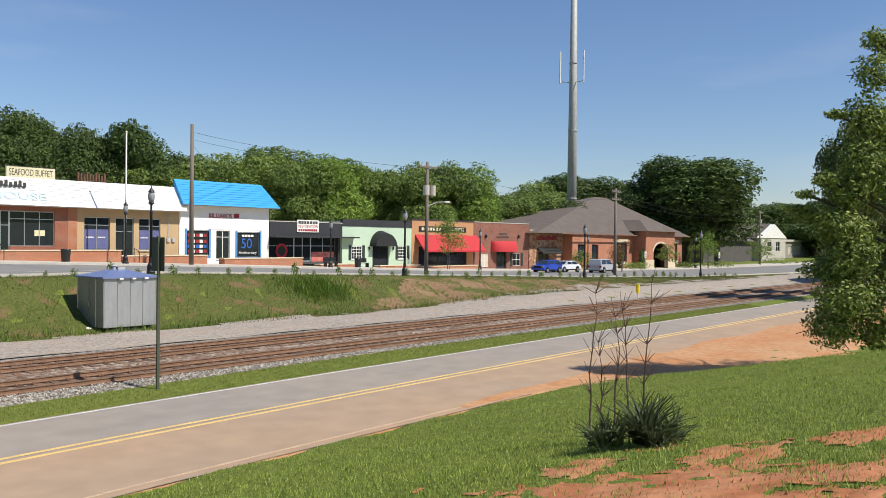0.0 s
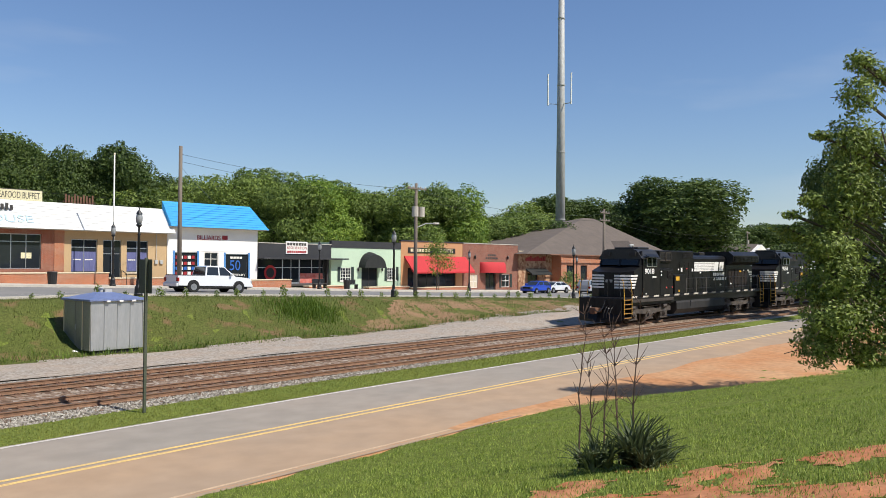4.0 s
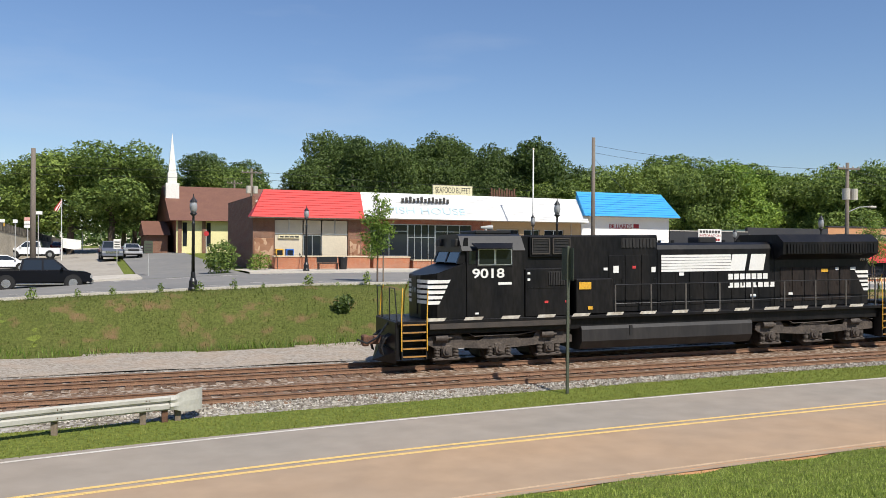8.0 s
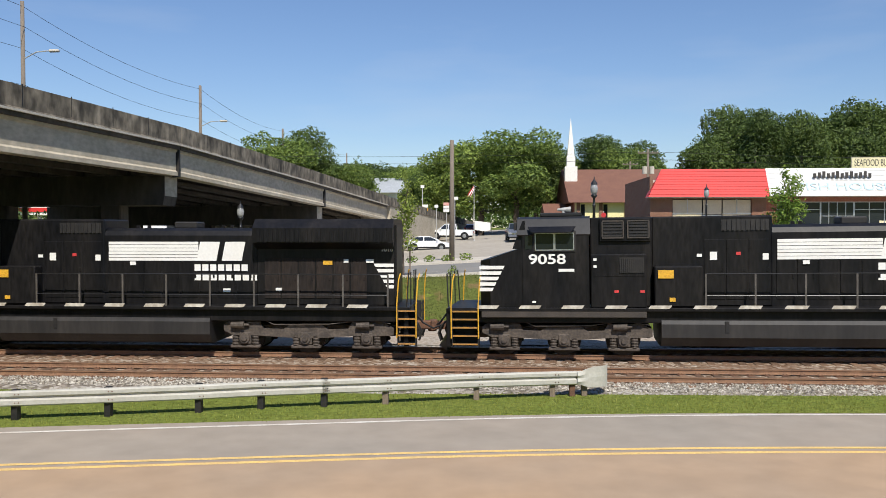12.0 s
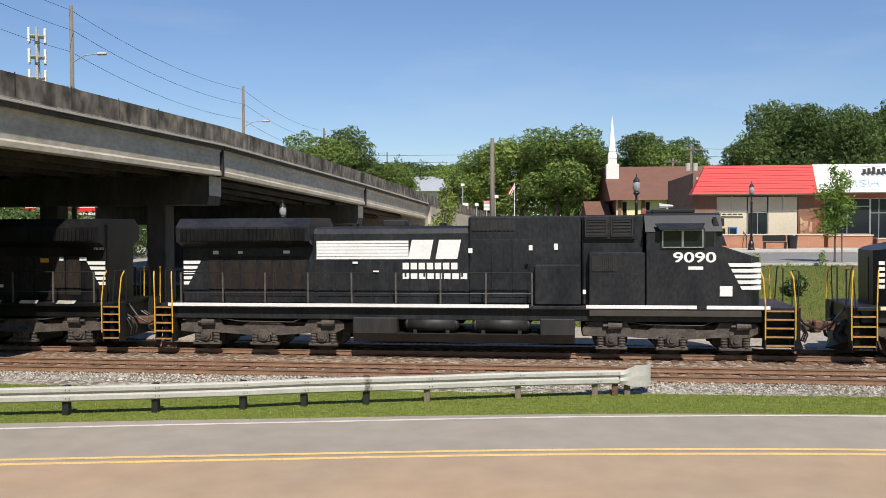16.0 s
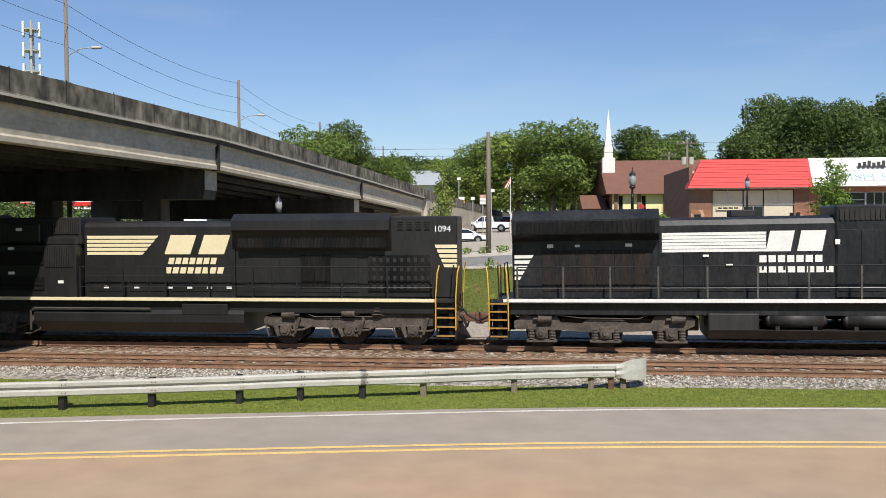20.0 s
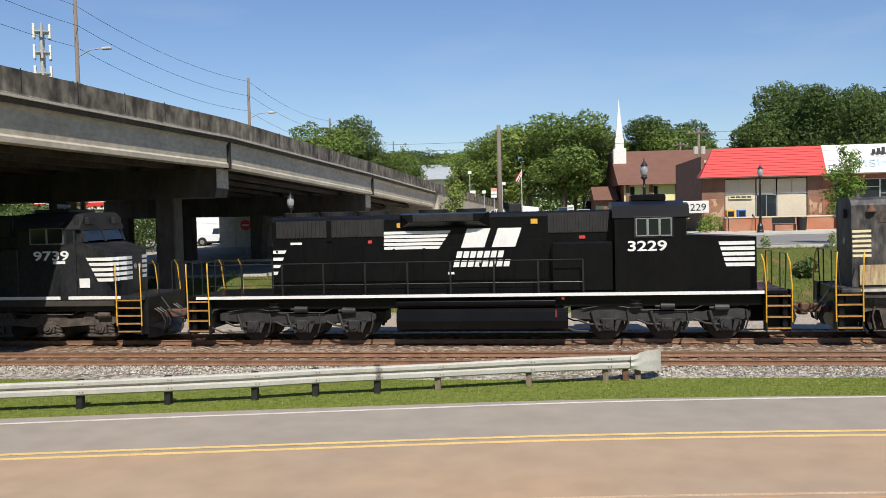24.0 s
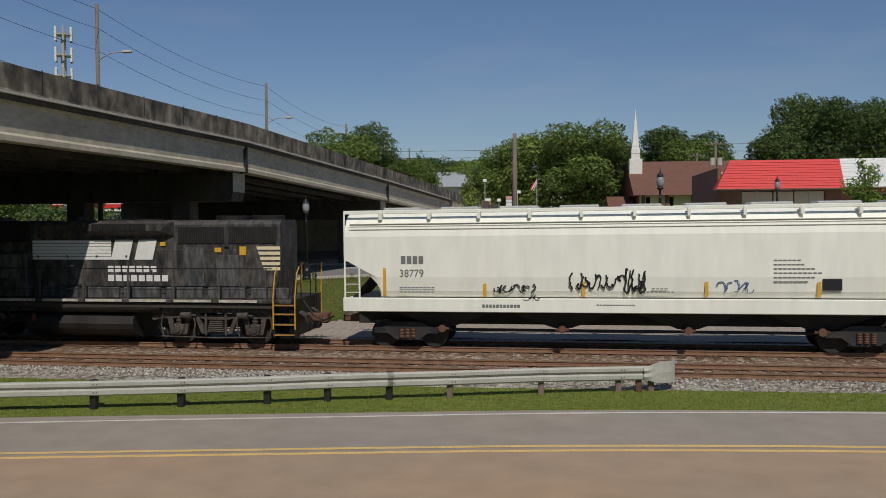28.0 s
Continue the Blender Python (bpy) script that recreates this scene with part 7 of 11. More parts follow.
def brick_mat(name, c1, c2, mortar, scale=1.0):
    m = bpy.data.materials.new(name)
    m.use_nodes = True
    n, lk = m.node_tree.nodes, m.node_tree.links
    b = n["Principled BSDF"]
    b.inputs["Roughness"].default_value = 0.9
    tc, sep, comb, br, no, mx = (n.new(k) for k in ("ShaderNodeTexCoord", "ShaderNodeSeparateXYZ", "ShaderNodeCombineXYZ", "ShaderNodeTexBrick", "ShaderNodeTexNoise", "ShaderNodeMixRGB"))
    ad = n.new("ShaderNodeMath")
    lk.new(tc.outputs["Object"], sep.inputs["Vector"])
    lk.new(sep.outputs["X"], ad.inputs[0])
    lk.new(sep.outputs["Y"], ad.inputs[1])
    lk.new(ad.outputs[0], comb.inputs["X"])
    lk.new(sep.outputs["Z"], comb.inputs["Y"])
    lk.new(comb.outputs["Vector"], br.inputs["Vector"])
    br.inputs["Color1"].default_value, br.inputs["Color2"].default_value, br.inputs["Mortar"].default_value = (*c1, 1), (*c2, 1), (*mortar, 1)
    br.inputs["Scale"].default_value, br.inputs["Brick Width"].default_value, br.inputs["Row Height"].default_value, br.inputs["Mortar Size"].default_value = 1.0 / scale, 0.21, 0.075, 0.009
    no.inputs["Scale"].default_value, no.inputs["Detail"].default_value = 1.1, 5
    lk.new(tc.outputs["Object"], no.inputs["Vector"])
    rp = n.new("ShaderNodeValToRGB")
    rp.color_ramp.elements[0].color, rp.color_ramp.elements[1].color = (0.75, 0.75, 0.75, 1), (1.2, 1.15, 1.1, 1)
    lk.new(no.outputs["Fac"], rp.inputs["Fac"])
    mx.blend_type, mx.inputs["Fac"].default_value = "MULTIPLY", 1.0
    lk.new(br.outputs["Color"], mx.inputs["Color1"])
    lk.new(rp.outputs["Color"], mx.inputs["Color2"])
    lk.new(mx.outputs["Color"], b.inputs["Base Color"])
    bp = n.new("ShaderNodeBump")
    bp.inputs["Strength"].default_value, bp.inputs["Distance"].default_value = 0.5, 0.01
    lk.new(br.outputs["Fac"], bp.inputs["Height"])
    lk.new(bp.outputs["Normal"], b.inputs["Normal"])
    return m


M_BRICK_RED = brick_mat("red_brick", (0.34, 0.1, 0.05), (0.26, 0.075, 0.04), (0.36, 0.24, 0.18))
M_BRICK_ORANGE = brick_mat("orange_brick", (0.46, 0.16, 0.07), (0.38, 0.12, 0.055), (0.42, 0.3, 0.22))
M_BRICK_DARK = brick_mat("dark_brown_brick", (0.23, 0.105, 0.062), (0.17, 0.075, 0.048), (0.26, 0.19, 0.14))
M_BRICK_FACE = brick_mat("brown_red_brick", (0.28, 0.1, 0.065), (0.22, 0.08, 0.05), (0.26, 0.17, 0.13))
M_RUBBLE = stone_mat("mixed_brown_stone_facing", [(0.2, 0.09, 0.05), (0.36, 0.2, 0.12), (0.5, 0.34, 0.22), (0.28, 0.13, 0.07)], 2.6, 0.5)


def wall_geo(x0, x1, z0, z1, y0, y1, holes):
    """A wall slab with rectangular openings through it."""
    g = Geo()
    zs = sorted({z0, z1, *(min(max(h[k], z0), z1) for h in holes for k in (2, 3))})
    xs = sorted({x0, x1, *(min(max(h[k], x0), x1) for h in holes for k in (0, 1))})
    for a, b in zip(zs[:-1], zs[1:]):
        start = None
        for c, d in zip(xs[:-1], xs[1:]):
            mid = ((c + d) / 2, (a + b) / 2)
            solid = not any(h[0] < mid[0] < h[1] and h[2] < mid[1] < h[3] for h in holes)
            if solid and start is None:
                start = c
            if not solid and start is not None:
                g.box(start, c, y0, y1, a, b)
                start = None
        if start is not None:
            g.box(start, x1, y0, y1, a, b)
    return g


def glazing(parent, x0, x1, z0, z1, y, cols, rows=(), frame=M_ALU, glass=M_GLASS, door=False, fw=0.06):
    """A window or glazed door set back in its opening: frame bars and one pane for each light."""
    win = part("door" if door else "window", Geo().box(x0, x1, y, y + 0.08, z1 - fw, z1).box(x0, x1, y, y + 0.08, z0, z0 + (0.16 if door else fw)).box(x0, x0 + fw, y, y + 0.08, z0, z1).box(x1 - fw, x1, y, y + 0.08, z0, z1), frame, parent)
    zs = [z0, *rows, z1]
    for k in range(cols):
        a, b = x0 + (x1 - x0) * k / cols, x0 + (x1 - x0) * (k + 1) / cols
        if k:
            part("mullion", Geo().box(a - fw / 2, a + fw / 2, y + 0.002, y + 0.075, z0, z1), frame, win)
        for c, d in zip(zs[:-1], zs[1:]):
            part("pane", Geo().box(a + fw * 0.5, b - fw * 0.5, y + 0.035, y + 0.05, c + fw * 0.4, d - fw * 0.4), glass, win)
    for z in rows:
        part("transom", Geo().box(x0, x1, y + 0.001, y + 0.076, z - fw / 2, z + fw / 2), frame, win)
    return win


def shell(b, x0, x1, z0, z1, depth, m, back=True, y=FRONT_Y):
    """Side, back and roof of a flat-roofed shop, and its room, coloured dark as if unlit."""
    part("side_wall", Geo().box(x0, x0 + 0.25, y + 0.3, y + depth, z0 - 1.5, z1), m, b)
    part("side_wall", Geo().box(x1 - 0.25, x1, y + 0.3, y + depth, z0 - 1.5, z1), m, b)
    part("back_wall", Geo().box(x0 + 0.25, x1 - 0.25, y + depth - 0.25, y + depth, z0 - 1.5, z1), m, b)
    part("roof", Geo().box(x0 + 0.25, x1 - 0.25, y + 0.3, y + depth - 0.25, z1 - 0.5, z1 - 0.3), M_KERB, b)
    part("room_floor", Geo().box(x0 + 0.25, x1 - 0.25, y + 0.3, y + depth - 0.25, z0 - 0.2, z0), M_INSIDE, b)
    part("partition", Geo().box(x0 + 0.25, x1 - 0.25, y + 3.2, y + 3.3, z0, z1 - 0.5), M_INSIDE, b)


def mansard(b, x0, x1, z0, z1, m, n=9, back=1.3, out=0.9, y=FRONT_Y, cut_l=0.0, cut_r=0.0):
    """A sloping metal front of overlapping horizontal strips."""
    y0, y1 = y - out, y - out + back
    for k in range(n):
        f0, f1 = k / n, (k + 1) / n
        za, zb = z0 + (z1 - z0) * f0, z0 + (z1 - z0) * f1
        ya, yb = y0 + (y1 - y0) * f0, y0 + (y1 - y0) * f1
        xa0, xa1, xb0, xb1 = x0 + cut_l * f0, x1 - cut_r * f0, x0 + cut_l * f1, x1 - cut_r * f1
        part("roof_strip", Geo().add([(xa0, ya - 0.045, za), (xa1, ya - 0.045, za), (xb1, yb - 0.005, zb), (xb0, yb - 0.005, zb), (xa0, ya + 0.04, za), (xa1, ya + 0.04, za), (xb1, yb + 0.06, zb), (xb0, yb + 0.06, zb)],
                                     [(0, 1, 2, 3), (7, 6, 5, 4), (0, 4, 5, 1), (3, 2, 6, 7), (0, 3, 7, 4), (1, 5, 6, 2)]), m, b)
    part("soffit", Geo().box(x0, x1, y0 + 0.05, y + 0.1, z0 - 0.06, z0 - 0.005), M_KERB, b)
    part("roof_back", Geo().add([(x0 + cut_l, y1, z1 - 0.01), (x1 - cut_r, y1, z1 - 0.01), (x1, y1 + 0.3, z0), (x0, y1 + 0.3, z0)], [(0, 1, 2, 3)]), m, b)
    for x, c in ((x0, cut_l), (x1, -cut_r)):
        part("roof_end", Geo().add([(x, y0, z0), (x + c, y1, z1), (x, y1 + 0.3, z0)], [(0, 1, 2)]), m, b)


def brick_planter(x0, x1, z, h, y=65.9, d=0.9):
    """A low brick wall with a pale coping before the shops."""
    p = thing("brick_planter", "low red brick planter wall with pale coping", "planter", "planter walls along the pavement")
    part("wall", Geo().box(x0, x1, y, y + d, z - 0.7, z + h - 0.1, 0.01), M_BRICK_ORANGE, p)
    part("coping", Geo().box(x0 - 0.06, x1 + 0.06, y - 0.06, y + d + 0.06, z + h - 0.1, z + h, 0.015), M_STONE_TRIM, p)
    return p


Y = FRONT_Y
# red-roofed shop
b = thing("corner_shop", "brick shop with red mansard and boarded cream windows", "shop")
holes = [(13.7, 16.0, 3.4, 6.4), (16.0, 17.5, 2.7, 6.4), (17.5, 19.7, 3.4, 6.4)]
part("front_wall", wall_geo(12.0, 20.8, 1.5, 6.6, Y, Y + 0.3, holes), M_BRICK_DARK, b)
shell(b, 12.0, 20.8, 2.7, 8.2, 13, M_BRICK_DARK)
mansard(b, 11.7, 20.8, 6.55, 8.75, M_REDROOF, 11, cut_l=1.2)
for x0, x1 in ((13.7, 16.0), (17.5, 19.7)):
    w = part("boarded_window", Geo().box(x0 + 0.05, x1 - 0.05, Y + 0.12, Y + 0.2, 3.45, 5.25), M_CREAMBOARD, b)
    part("boarded_transom", Geo().box(x0 + 0.05, x1 - 0.05, Y + 0.12, Y + 0.2, 5.3, 6.35), M_CREAMBOARD, b)
    part("window_frame", Geo().box(x0, x1, Y + 0.05, Y + 0.15, 5.24, 5.31).box((x0 + x1) / 2 - 0.03, (x0 + x1) / 2 + 0.03, Y + 0.05, Y + 0.15, 5.31, 6.4), M_ALU, w)
glazing(b, 16.0, 17.5, 2.75, 5.2, Y + 0.1, 2, (), M_ALU, M_GLASS, True)
part("transom_board", Geo().box(16.05, 17.45, Y + 0.12, Y + 0.2, 5.25, 6.35), M_CREAMBOARD, b)
part("stone_pier", Geo().box(12.1, 13.6, Y - 0.08, Y, 2.5, 4.9, 0.02), M_RUBBLE, b)
part("stone_pier", Geo().box(19.8, 20.7, Y - 0.08, Y, 2.5, 4.9, 0.02), M_RUBBLE, b)
sg = part("wall_sign", Geo().box(14.0, 15.7, Y - 0.02, Y + 0.1, 4.9, 5.15), M_SIGN_CREAM, b)
for k in range(4):
    part("sign_bar", Geo().box(14.1 + k * 0.4, 14.42 + k * 0.4, Y - 0.03, Y - 0.018, 4.97, 5.09), M_LETTER_DK, sg)
for x, m, nm in ((13.8, M_YELLOW, "yellow newspaper box on the pavement"), (14.6, M_LETTER_BLUE, "blue newspaper box on the pavement")):
    nb = thing("newspaper_box", nm, "newspaper box", "newspaper boxes", (x, 66.7, 2.62))
    part("box", Geo().box(-0.3, 0.3, -0.25, 0.25, 0.45, 1.45, 0.03), m, nb)
    part("pedestal", Geo().box(-0.2, 0.2, -0.18, 0.18, 0.0, 0.45), m, nb)
    part("window", Geo().box(-0.22, 0.22, -0.262, -0.25, 0.95, 1.35), M_GLASS, nb)

# white-roofed diner and tan shop
b = thing("diner", "long brick diner under a white metal mansard", "restaurant")
holes = [(21.6, 24.9, 3.5, 6.2), (24.9, 27.4, 2.7, 6.2), (27.4, 30.8, 3.5, 6.2)]
part("front_wall", wall_geo(20.8, 31.8, 1.5, 6.7, Y, Y + 0.3, holes), M_BRICK_RED, b)
shell(b, 20.8, 31.8, 2.7, 8.2, 22, M_BRICK_DARK)
glazing(b, 21.6, 24.9, 3.5, 6.2, Y + 0.1, 2, (5.6,))
glazing(b, 24.9, 27.4, 2.75, 6.2, Y + 0.1, 4, (5.1,), M_ALU, M_GLASS, True)
glazing(b, 27.4, 30.8, 3.5, 6.2, Y + 0.1, 3, (5.6,))
part("notice", Geo().box(29.3, 30.1, Y + 0.12, Y + 0.13, 4.3, 4.75), M_SIGN_CREAM, b)
part("stall_riser", Geo().box(21.6, 24.9, Y + 0.05, Y + 0.25, 2.7, 3.49).box(27.4, 30.8, Y + 0.05, Y + 0.25, 2.7, 3.49), M_TRIM, b)
mansard(b, 20.8, 42.1, 6.62, 8.78, M_WHITEROOF, 11)
for t_, x, z, h, w in (("FISH HOUSE", 23.0, 7.05, 0.62, 6.9),):
    letters("roof_lettering", t_, h, M_LETTER_FADE, b, (x, Y - 0.9 + 0.2, z), rx=61, width=w, depth=0.02)
for k in range(13):
    part("script_bar", Geo().box(24.2 + k * 0.34, 24.42 + k * 0.34, Y - 0.27, Y - 0.22, 7.98, 8.34 + 0.08 * (k % 3)), M_LETTER_DK, b)
sg = thing("roof_sign", "cream roof sign board with dark lettering", "sign")
part("board", Geo().box(27.3, 31.0, Y + 0.4, Y + 0.6, 8.72, 9.65, 0.02), M_SIGN_CREAM, sg)
part("post", Geo().box(27.8, 27.9, Y + 0.6, Y + 0.7, 7.8, 9.4).box(30.4, 30.5, Y + 0.6, Y + 0.7, 7.8, 9.4), M_GALV, sg)
letters("sign_lettering", "SEAFOOD BUFFET", 0.5, M_LETTER_DK, sg, (27.5, Y + 0.395, 8.94), width=3.3, depth=0.006)
part("border", Geo().box(27.3, 31.0, Y + 0.385, Y + 0.4, 8.72, 8.77).box(27.3, 31.0, Y + 0.385, Y + 0.4, 9.6, 9.65), M_LETTER_DK, sg)
sg = thing("rusty_roof_sign", "rusty empty frame of an old roof sign", "sign")
for k in range(10):
    part("slat", Geo().box(32.9 + k * 0.25, 33.05 + k * 0.25, Y + 0.6, Y + 0.68, 8.6, 9.55 - 0.1 * (k % 3), 0.01), M_RUST, sg)
part("bar", Geo().box(32.8, 35.5, Y + 0.69, Y + 0.74, 8.9, 8.98).box(32.8, 35.5, Y + 0.69, Y + 0.74, 8.3, 8.6), M_RUST, sg)
b = thing("tan_shop", "tan rendered shop front with draped windows", "shop")
holes = [(33.2, 35.4, 3.2, 5.9), (35.9, 37.5, 2.6, 5.9), (38.0, 40.0, 3.2, 5.9)]
part("front_wall", wall_geo(31.8, 41.8, 1.4, 6.7, Y + 0.02, Y + 0.32, holes), M_TAN, b)
part("pier", Geo().box(31.8, 32.6, Y - 0.05, Y + 0.02, 2.0, 6.6), M_BRICK_ORANGE, b)
shell(b, 31.8, 41.8, 2.6, 8.0, 20, M_TAN)
for x0, x1 in ((33.2, 35.4), (38.0, 40.0)):
    glazing(b, x0, x1, 3.2, 5.9, Y + 0.12, 2, (5.25,), M_ALU)
    part("drape", Geo().box(x0 + 0.08, x1 - 0.08, Y + 0.13, Y + 0.15, 3.3, 4.9), M_DRAPE, b)
    for k in range(2):
        for q in range(4):
            part("window_lettering_bar", Geo().box(x0 + 0.2 + k * 1.0 + 0.17 * q, x0 + 0.34 + k * 1.0 + 0.17 * q, Y + 0.118, Y + 0.128, 4.2, 4.3), M_TRIM, b)
    part("sill", Geo().box(x0 - 0.1, x1 + 0.1, Y - 0.08, Y + 0.1, 3.08, 3.2, 0.01), M_STONE_TRIM, b)
glazing(b, 35.9, 37.5, 2.6, 5.9, Y + 0.12, 2, (4.75,), M_ALU, M_GLASS, True)
part("meter_box", Geo().box(40.6, 40.9, Y - 0.12, Y + 0.02, 3.9, 4.25, 0.02).box(41.1, 41.4, Y - 0.12, Y + 0.02, 3.9, 4.25, 0.02), M_GALV, b)
part("conduit", Geo().cyl((40.75, Y - 0.03, 4.25), (40.75, Y - 0.03, 6.5), 0.03, 0.03, 6), M_GALV, b)

# billiards
b = thing("billiard_hall", "white painted billiard hall with bright blue mansard", "building")
holes = [(42.6, 44.9, 2.7, 5.0), (45.7, 47.2, 2.2, 5.0), (48.0, 50.6, 2.5, 4.9)]
part("front_wall", wall_geo(41.85, 51.7, 1.0, 7.3, Y, Y + 0.3, holes), M_WHITEWALL, b)
shell(b, 41.85, 51.7, 2.2, 8.8, 20, M_WHITEWALL)
mansard(b, 41.7, 52.4, 7.25, 9.5, M_BLUEMANSARD, 10, cut_r=1.4, cut_l=-0.2)
part("fascia_band", Geo().box(42.3, 51.2, Y - 0.02, Y, 5.1, 5.5), M_WHITEWALL, b)
for x0, x1, z0, z1 in ((42.6, 44.9, 2.7, 5.0), (48.0, 50.6, 2.5, 4.9)):
    part("blue_surround", Geo().box(x0 - 0.18, x0, Y - 0.05, Y + 0.1, z0 - 0.2, z1 + 0.12).box(x1, x1 + 0.18, Y - 0.05, Y + 0.1, z0 - 0.2, z1 + 0.12).box(x0, x1, Y - 0.05, Y + 0.1, z0 - 0.2, z0), M_BLUE_TRIM, b)
    glazing(b, x0, x1, z0, z1, Y + 0.1, 1)
glazing(b, 45.7, 47.2, 2.25, 5.0, Y + 0.1, 2, (4.4,), M_TRIM, M_GLASS, True)
letters("wall_lettering", "BILLIARDS", 0.42, M_LETTER_RED, b, (44.9, Y - 0.02, 6.15), width=2.5, depth=0.02)
part("cue_emblem", Geo().box(47.6, 48.2, Y - 0.03, Y, 6.2, 6.6, 0.02), M_LETTER_RED, b)
letters("window_lettering", "50", 0.95, M_LETTER_BLUE, b, (48.55, Y + 0.09, 3.35), width=1.2, depth=0.004)
letters("window_lettering", "Anniversary", 0.34, M_TRIM, b, (48.25, Y + 0.085, 2.75), width=2.1, depth=0.004)
for k in range(4):
    part("window_lettering_bar", Geo().box(48.6 + k * 0.35, 48.88 + k * 0.35, Y + 0.08, Y + 0.09, 4.45, 4.65), M_TRIM, b)
for z, m in ((4.4, M_LETTER_RED), (3.85, M_LETTER_RED), (3.4, M_LETTER_BLUE), (2.95, M_LETTER_RED)):
    for k in range(5):
        part("window_lettering_bar", Geo().box(42.75 + k * 0.41, 43.08 + k * 0.41, Y + 0.08, Y + 0.092, z, z + 0.28), M_TRIM if k % 2 else m, b)
brick_planter(45.2, 54.3, 1.75, 0.75)
brick_planter(21.2, 24.3, 2.5, 1.0)
brick_planter(13.3, 20.9, 2.55, 1.0)
brick_planter(24.6, 35.3, 2.45, 0.8)
brick_planter(35.4, 43.4, 2.2, 0.6)

# dark restoration shop
b = thing("restoration_shop", "low shop with black fascia and glazed front", "shop")
holes = [(52.2, 60.9, 1.95, 4.5)]
part("front_wall", wall_geo(51.75, 61.3, 0.8, 4.6, Y + 0.6, Y + 0.9, holes), M_BLACKFASCIA, b)
part("fascia", Geo().box(51.75, 61.3, Y - 0.1, Y + 0.6, 4.55, 6.0, 0.02), M_BLACKFASCIA, b)
part("canopy", Geo().box(51.75, 63.0, Y - 1.0, Y + 0.6, 4.45, 4.6, 0.01), M_BLACKFASCIA, b)
part("parapet_cap", Geo().box(51.75, 61.3, Y - 0.14, Y + 0.1, 6.0, 6.08), M_KERB, b)
shell(b, 51.75, 61.3, 1.95, 5.9, 20, M_BLACKFASCIA)
glazing(b, 52.2, 55.4, 1.95, 4.5, Y + 0.7, 1, (3.6,))
glazing(b, 55.4, 57.6, 1.95, 4.5, Y + 0.7, 2, (3.6,), M_ALU, M_GLASS, True)
glazing(b, 57.6, 60.9, 1.95, 4.5, Y + 0.7, 2, (3.6,))
part("red_poster", Geo().box(57.7, 60.8, Y + 0.68, Y + 0.695, 1.98, 3.0), mat("faded_red_panel", (0.55, 0.1, 0.07), 0.7, (0.6, 0.3, 0.25), 2, 0.8), b)
part("round_emblem", Geo().cyl((53.8, Y + 0.66, 3.1), (53.8, Y + 0.69, 3.1), 0.75, 0.75, 24), M_AWNING_RED, b)
part("round_emblem_disc", Geo().cyl((53.8, Y + 0.64, 3.1), (53.8, Y + 0.67, 3.1), 0.5, 0.5, 24), M_SIGN_DK, b)
sg = part("fascia_sign", Geo().box(55.1, 57.95, Y - 0.2, Y - 0.1, 5.0, 6.25, 0.01), M_TRIM, b)
for k in range(7):
    part("sign_bar", Geo().box(55.25 + k * 0.37, 55.53 + k * 0.37, Y - 0.215, Y - 0.2, 5.85, 6.12), M_LETTER_DK, sg)
letters("sign_lettering", "RESTORATION", 0.27, M_LETTER_RED, sg, (55.25, Y - 0.205, 5.47), width=2.55, depth=0.006)
for k in range(9):
    part("sign_bar", Geo().box(55.25 + k * 0.28, 55.47 + k * 0.28, Y - 0.215, Y - 0.2, 5.1, 5.32), M_LETTER_RED, sg)
brick_planter(56.6, 61.4, 1.25, 0.55)

# mint green building
b = thing("green_shop", "mint green rendered shop with arched black awning", "shop")
holes = [(62.7, 64.2, 2.2, 3.6), (65.8, 68.3, 1.2, 3.7), (69.8, 71.2, 2.2, 3.6)]
part("front_wall", wall_geo(61.35, 72.0, 0.4, 5.75, Y, Y + 0.3, holes), M_GREENWALL, b)
part("parapet", Geo().box(61.35, 72.0, Y - 0.06, Y + 0.3, 5.75, 6.5), M_BLACKFASCIA, b)
shell(b, 61.35, 72.0, 1.2, 6.3, 20, M_GREENWALL)
for x0, x1 in ((62.7, 64.2), (69.8, 71.2)):
    glazing(b, x0, x1, 2.2, 3.6, Y + 0.02, 4, (2.55, 2.9, 3.25), M_TRIM, M_GLASS, False, 0.05)
    for a in (x0 - 0.42, x1 + 0.05):
        part("shutter", Geo().box(a, a + 0.37, Y - 0.05, Y, 2.1, 3.7, 0.01), M_SHUTTER, b)
    part("sill", Geo().box(x0 - 0.1, x1 + 0.1, Y - 0.1, Y, 2.08, 2.2), M_TRIM, b)
glazing(b, 65.8, 68.3, 1.25, 3.7, Y + 0.15, 2, (), M_BLACKFASCIA, M_GLASS, True)
g = Geo()
n = 14
for k in range(n + 1):
    a = math.pi * k / n
    x, z = 67.05 - 1.7 * math.cos(a), 3.6 + 1.75 * math.sin(a)
    g.v += [(x, Y - 0.02, z), (67.05 + (x - 67.05) * 0.96, Y - 1.0, 3.6 + (z - 3.6) * 0.82)]
g.f = [(2 * k, 2 * k + 2, 2 * k + 3, 2 * k + 1) for k in range(n)] + [tuple(2 * k + 1 for k in range(n + 1))]
part("arched_awning", g, M_AWNING_BLK, b, "black arched canvas awning")
for x in (65.2, 68.9):
    part("wall_lantern", Geo().lathe([(0.01, 0), (0.08, 0.05), (0.12, 0.35), (0.05, 0.45), (0.01, 0.5)], (x, Y - 0.15, 3.2), 8), M_BLACKIRON, b)
brick_planter(65.0, 71.3, 0.85, 0.7)

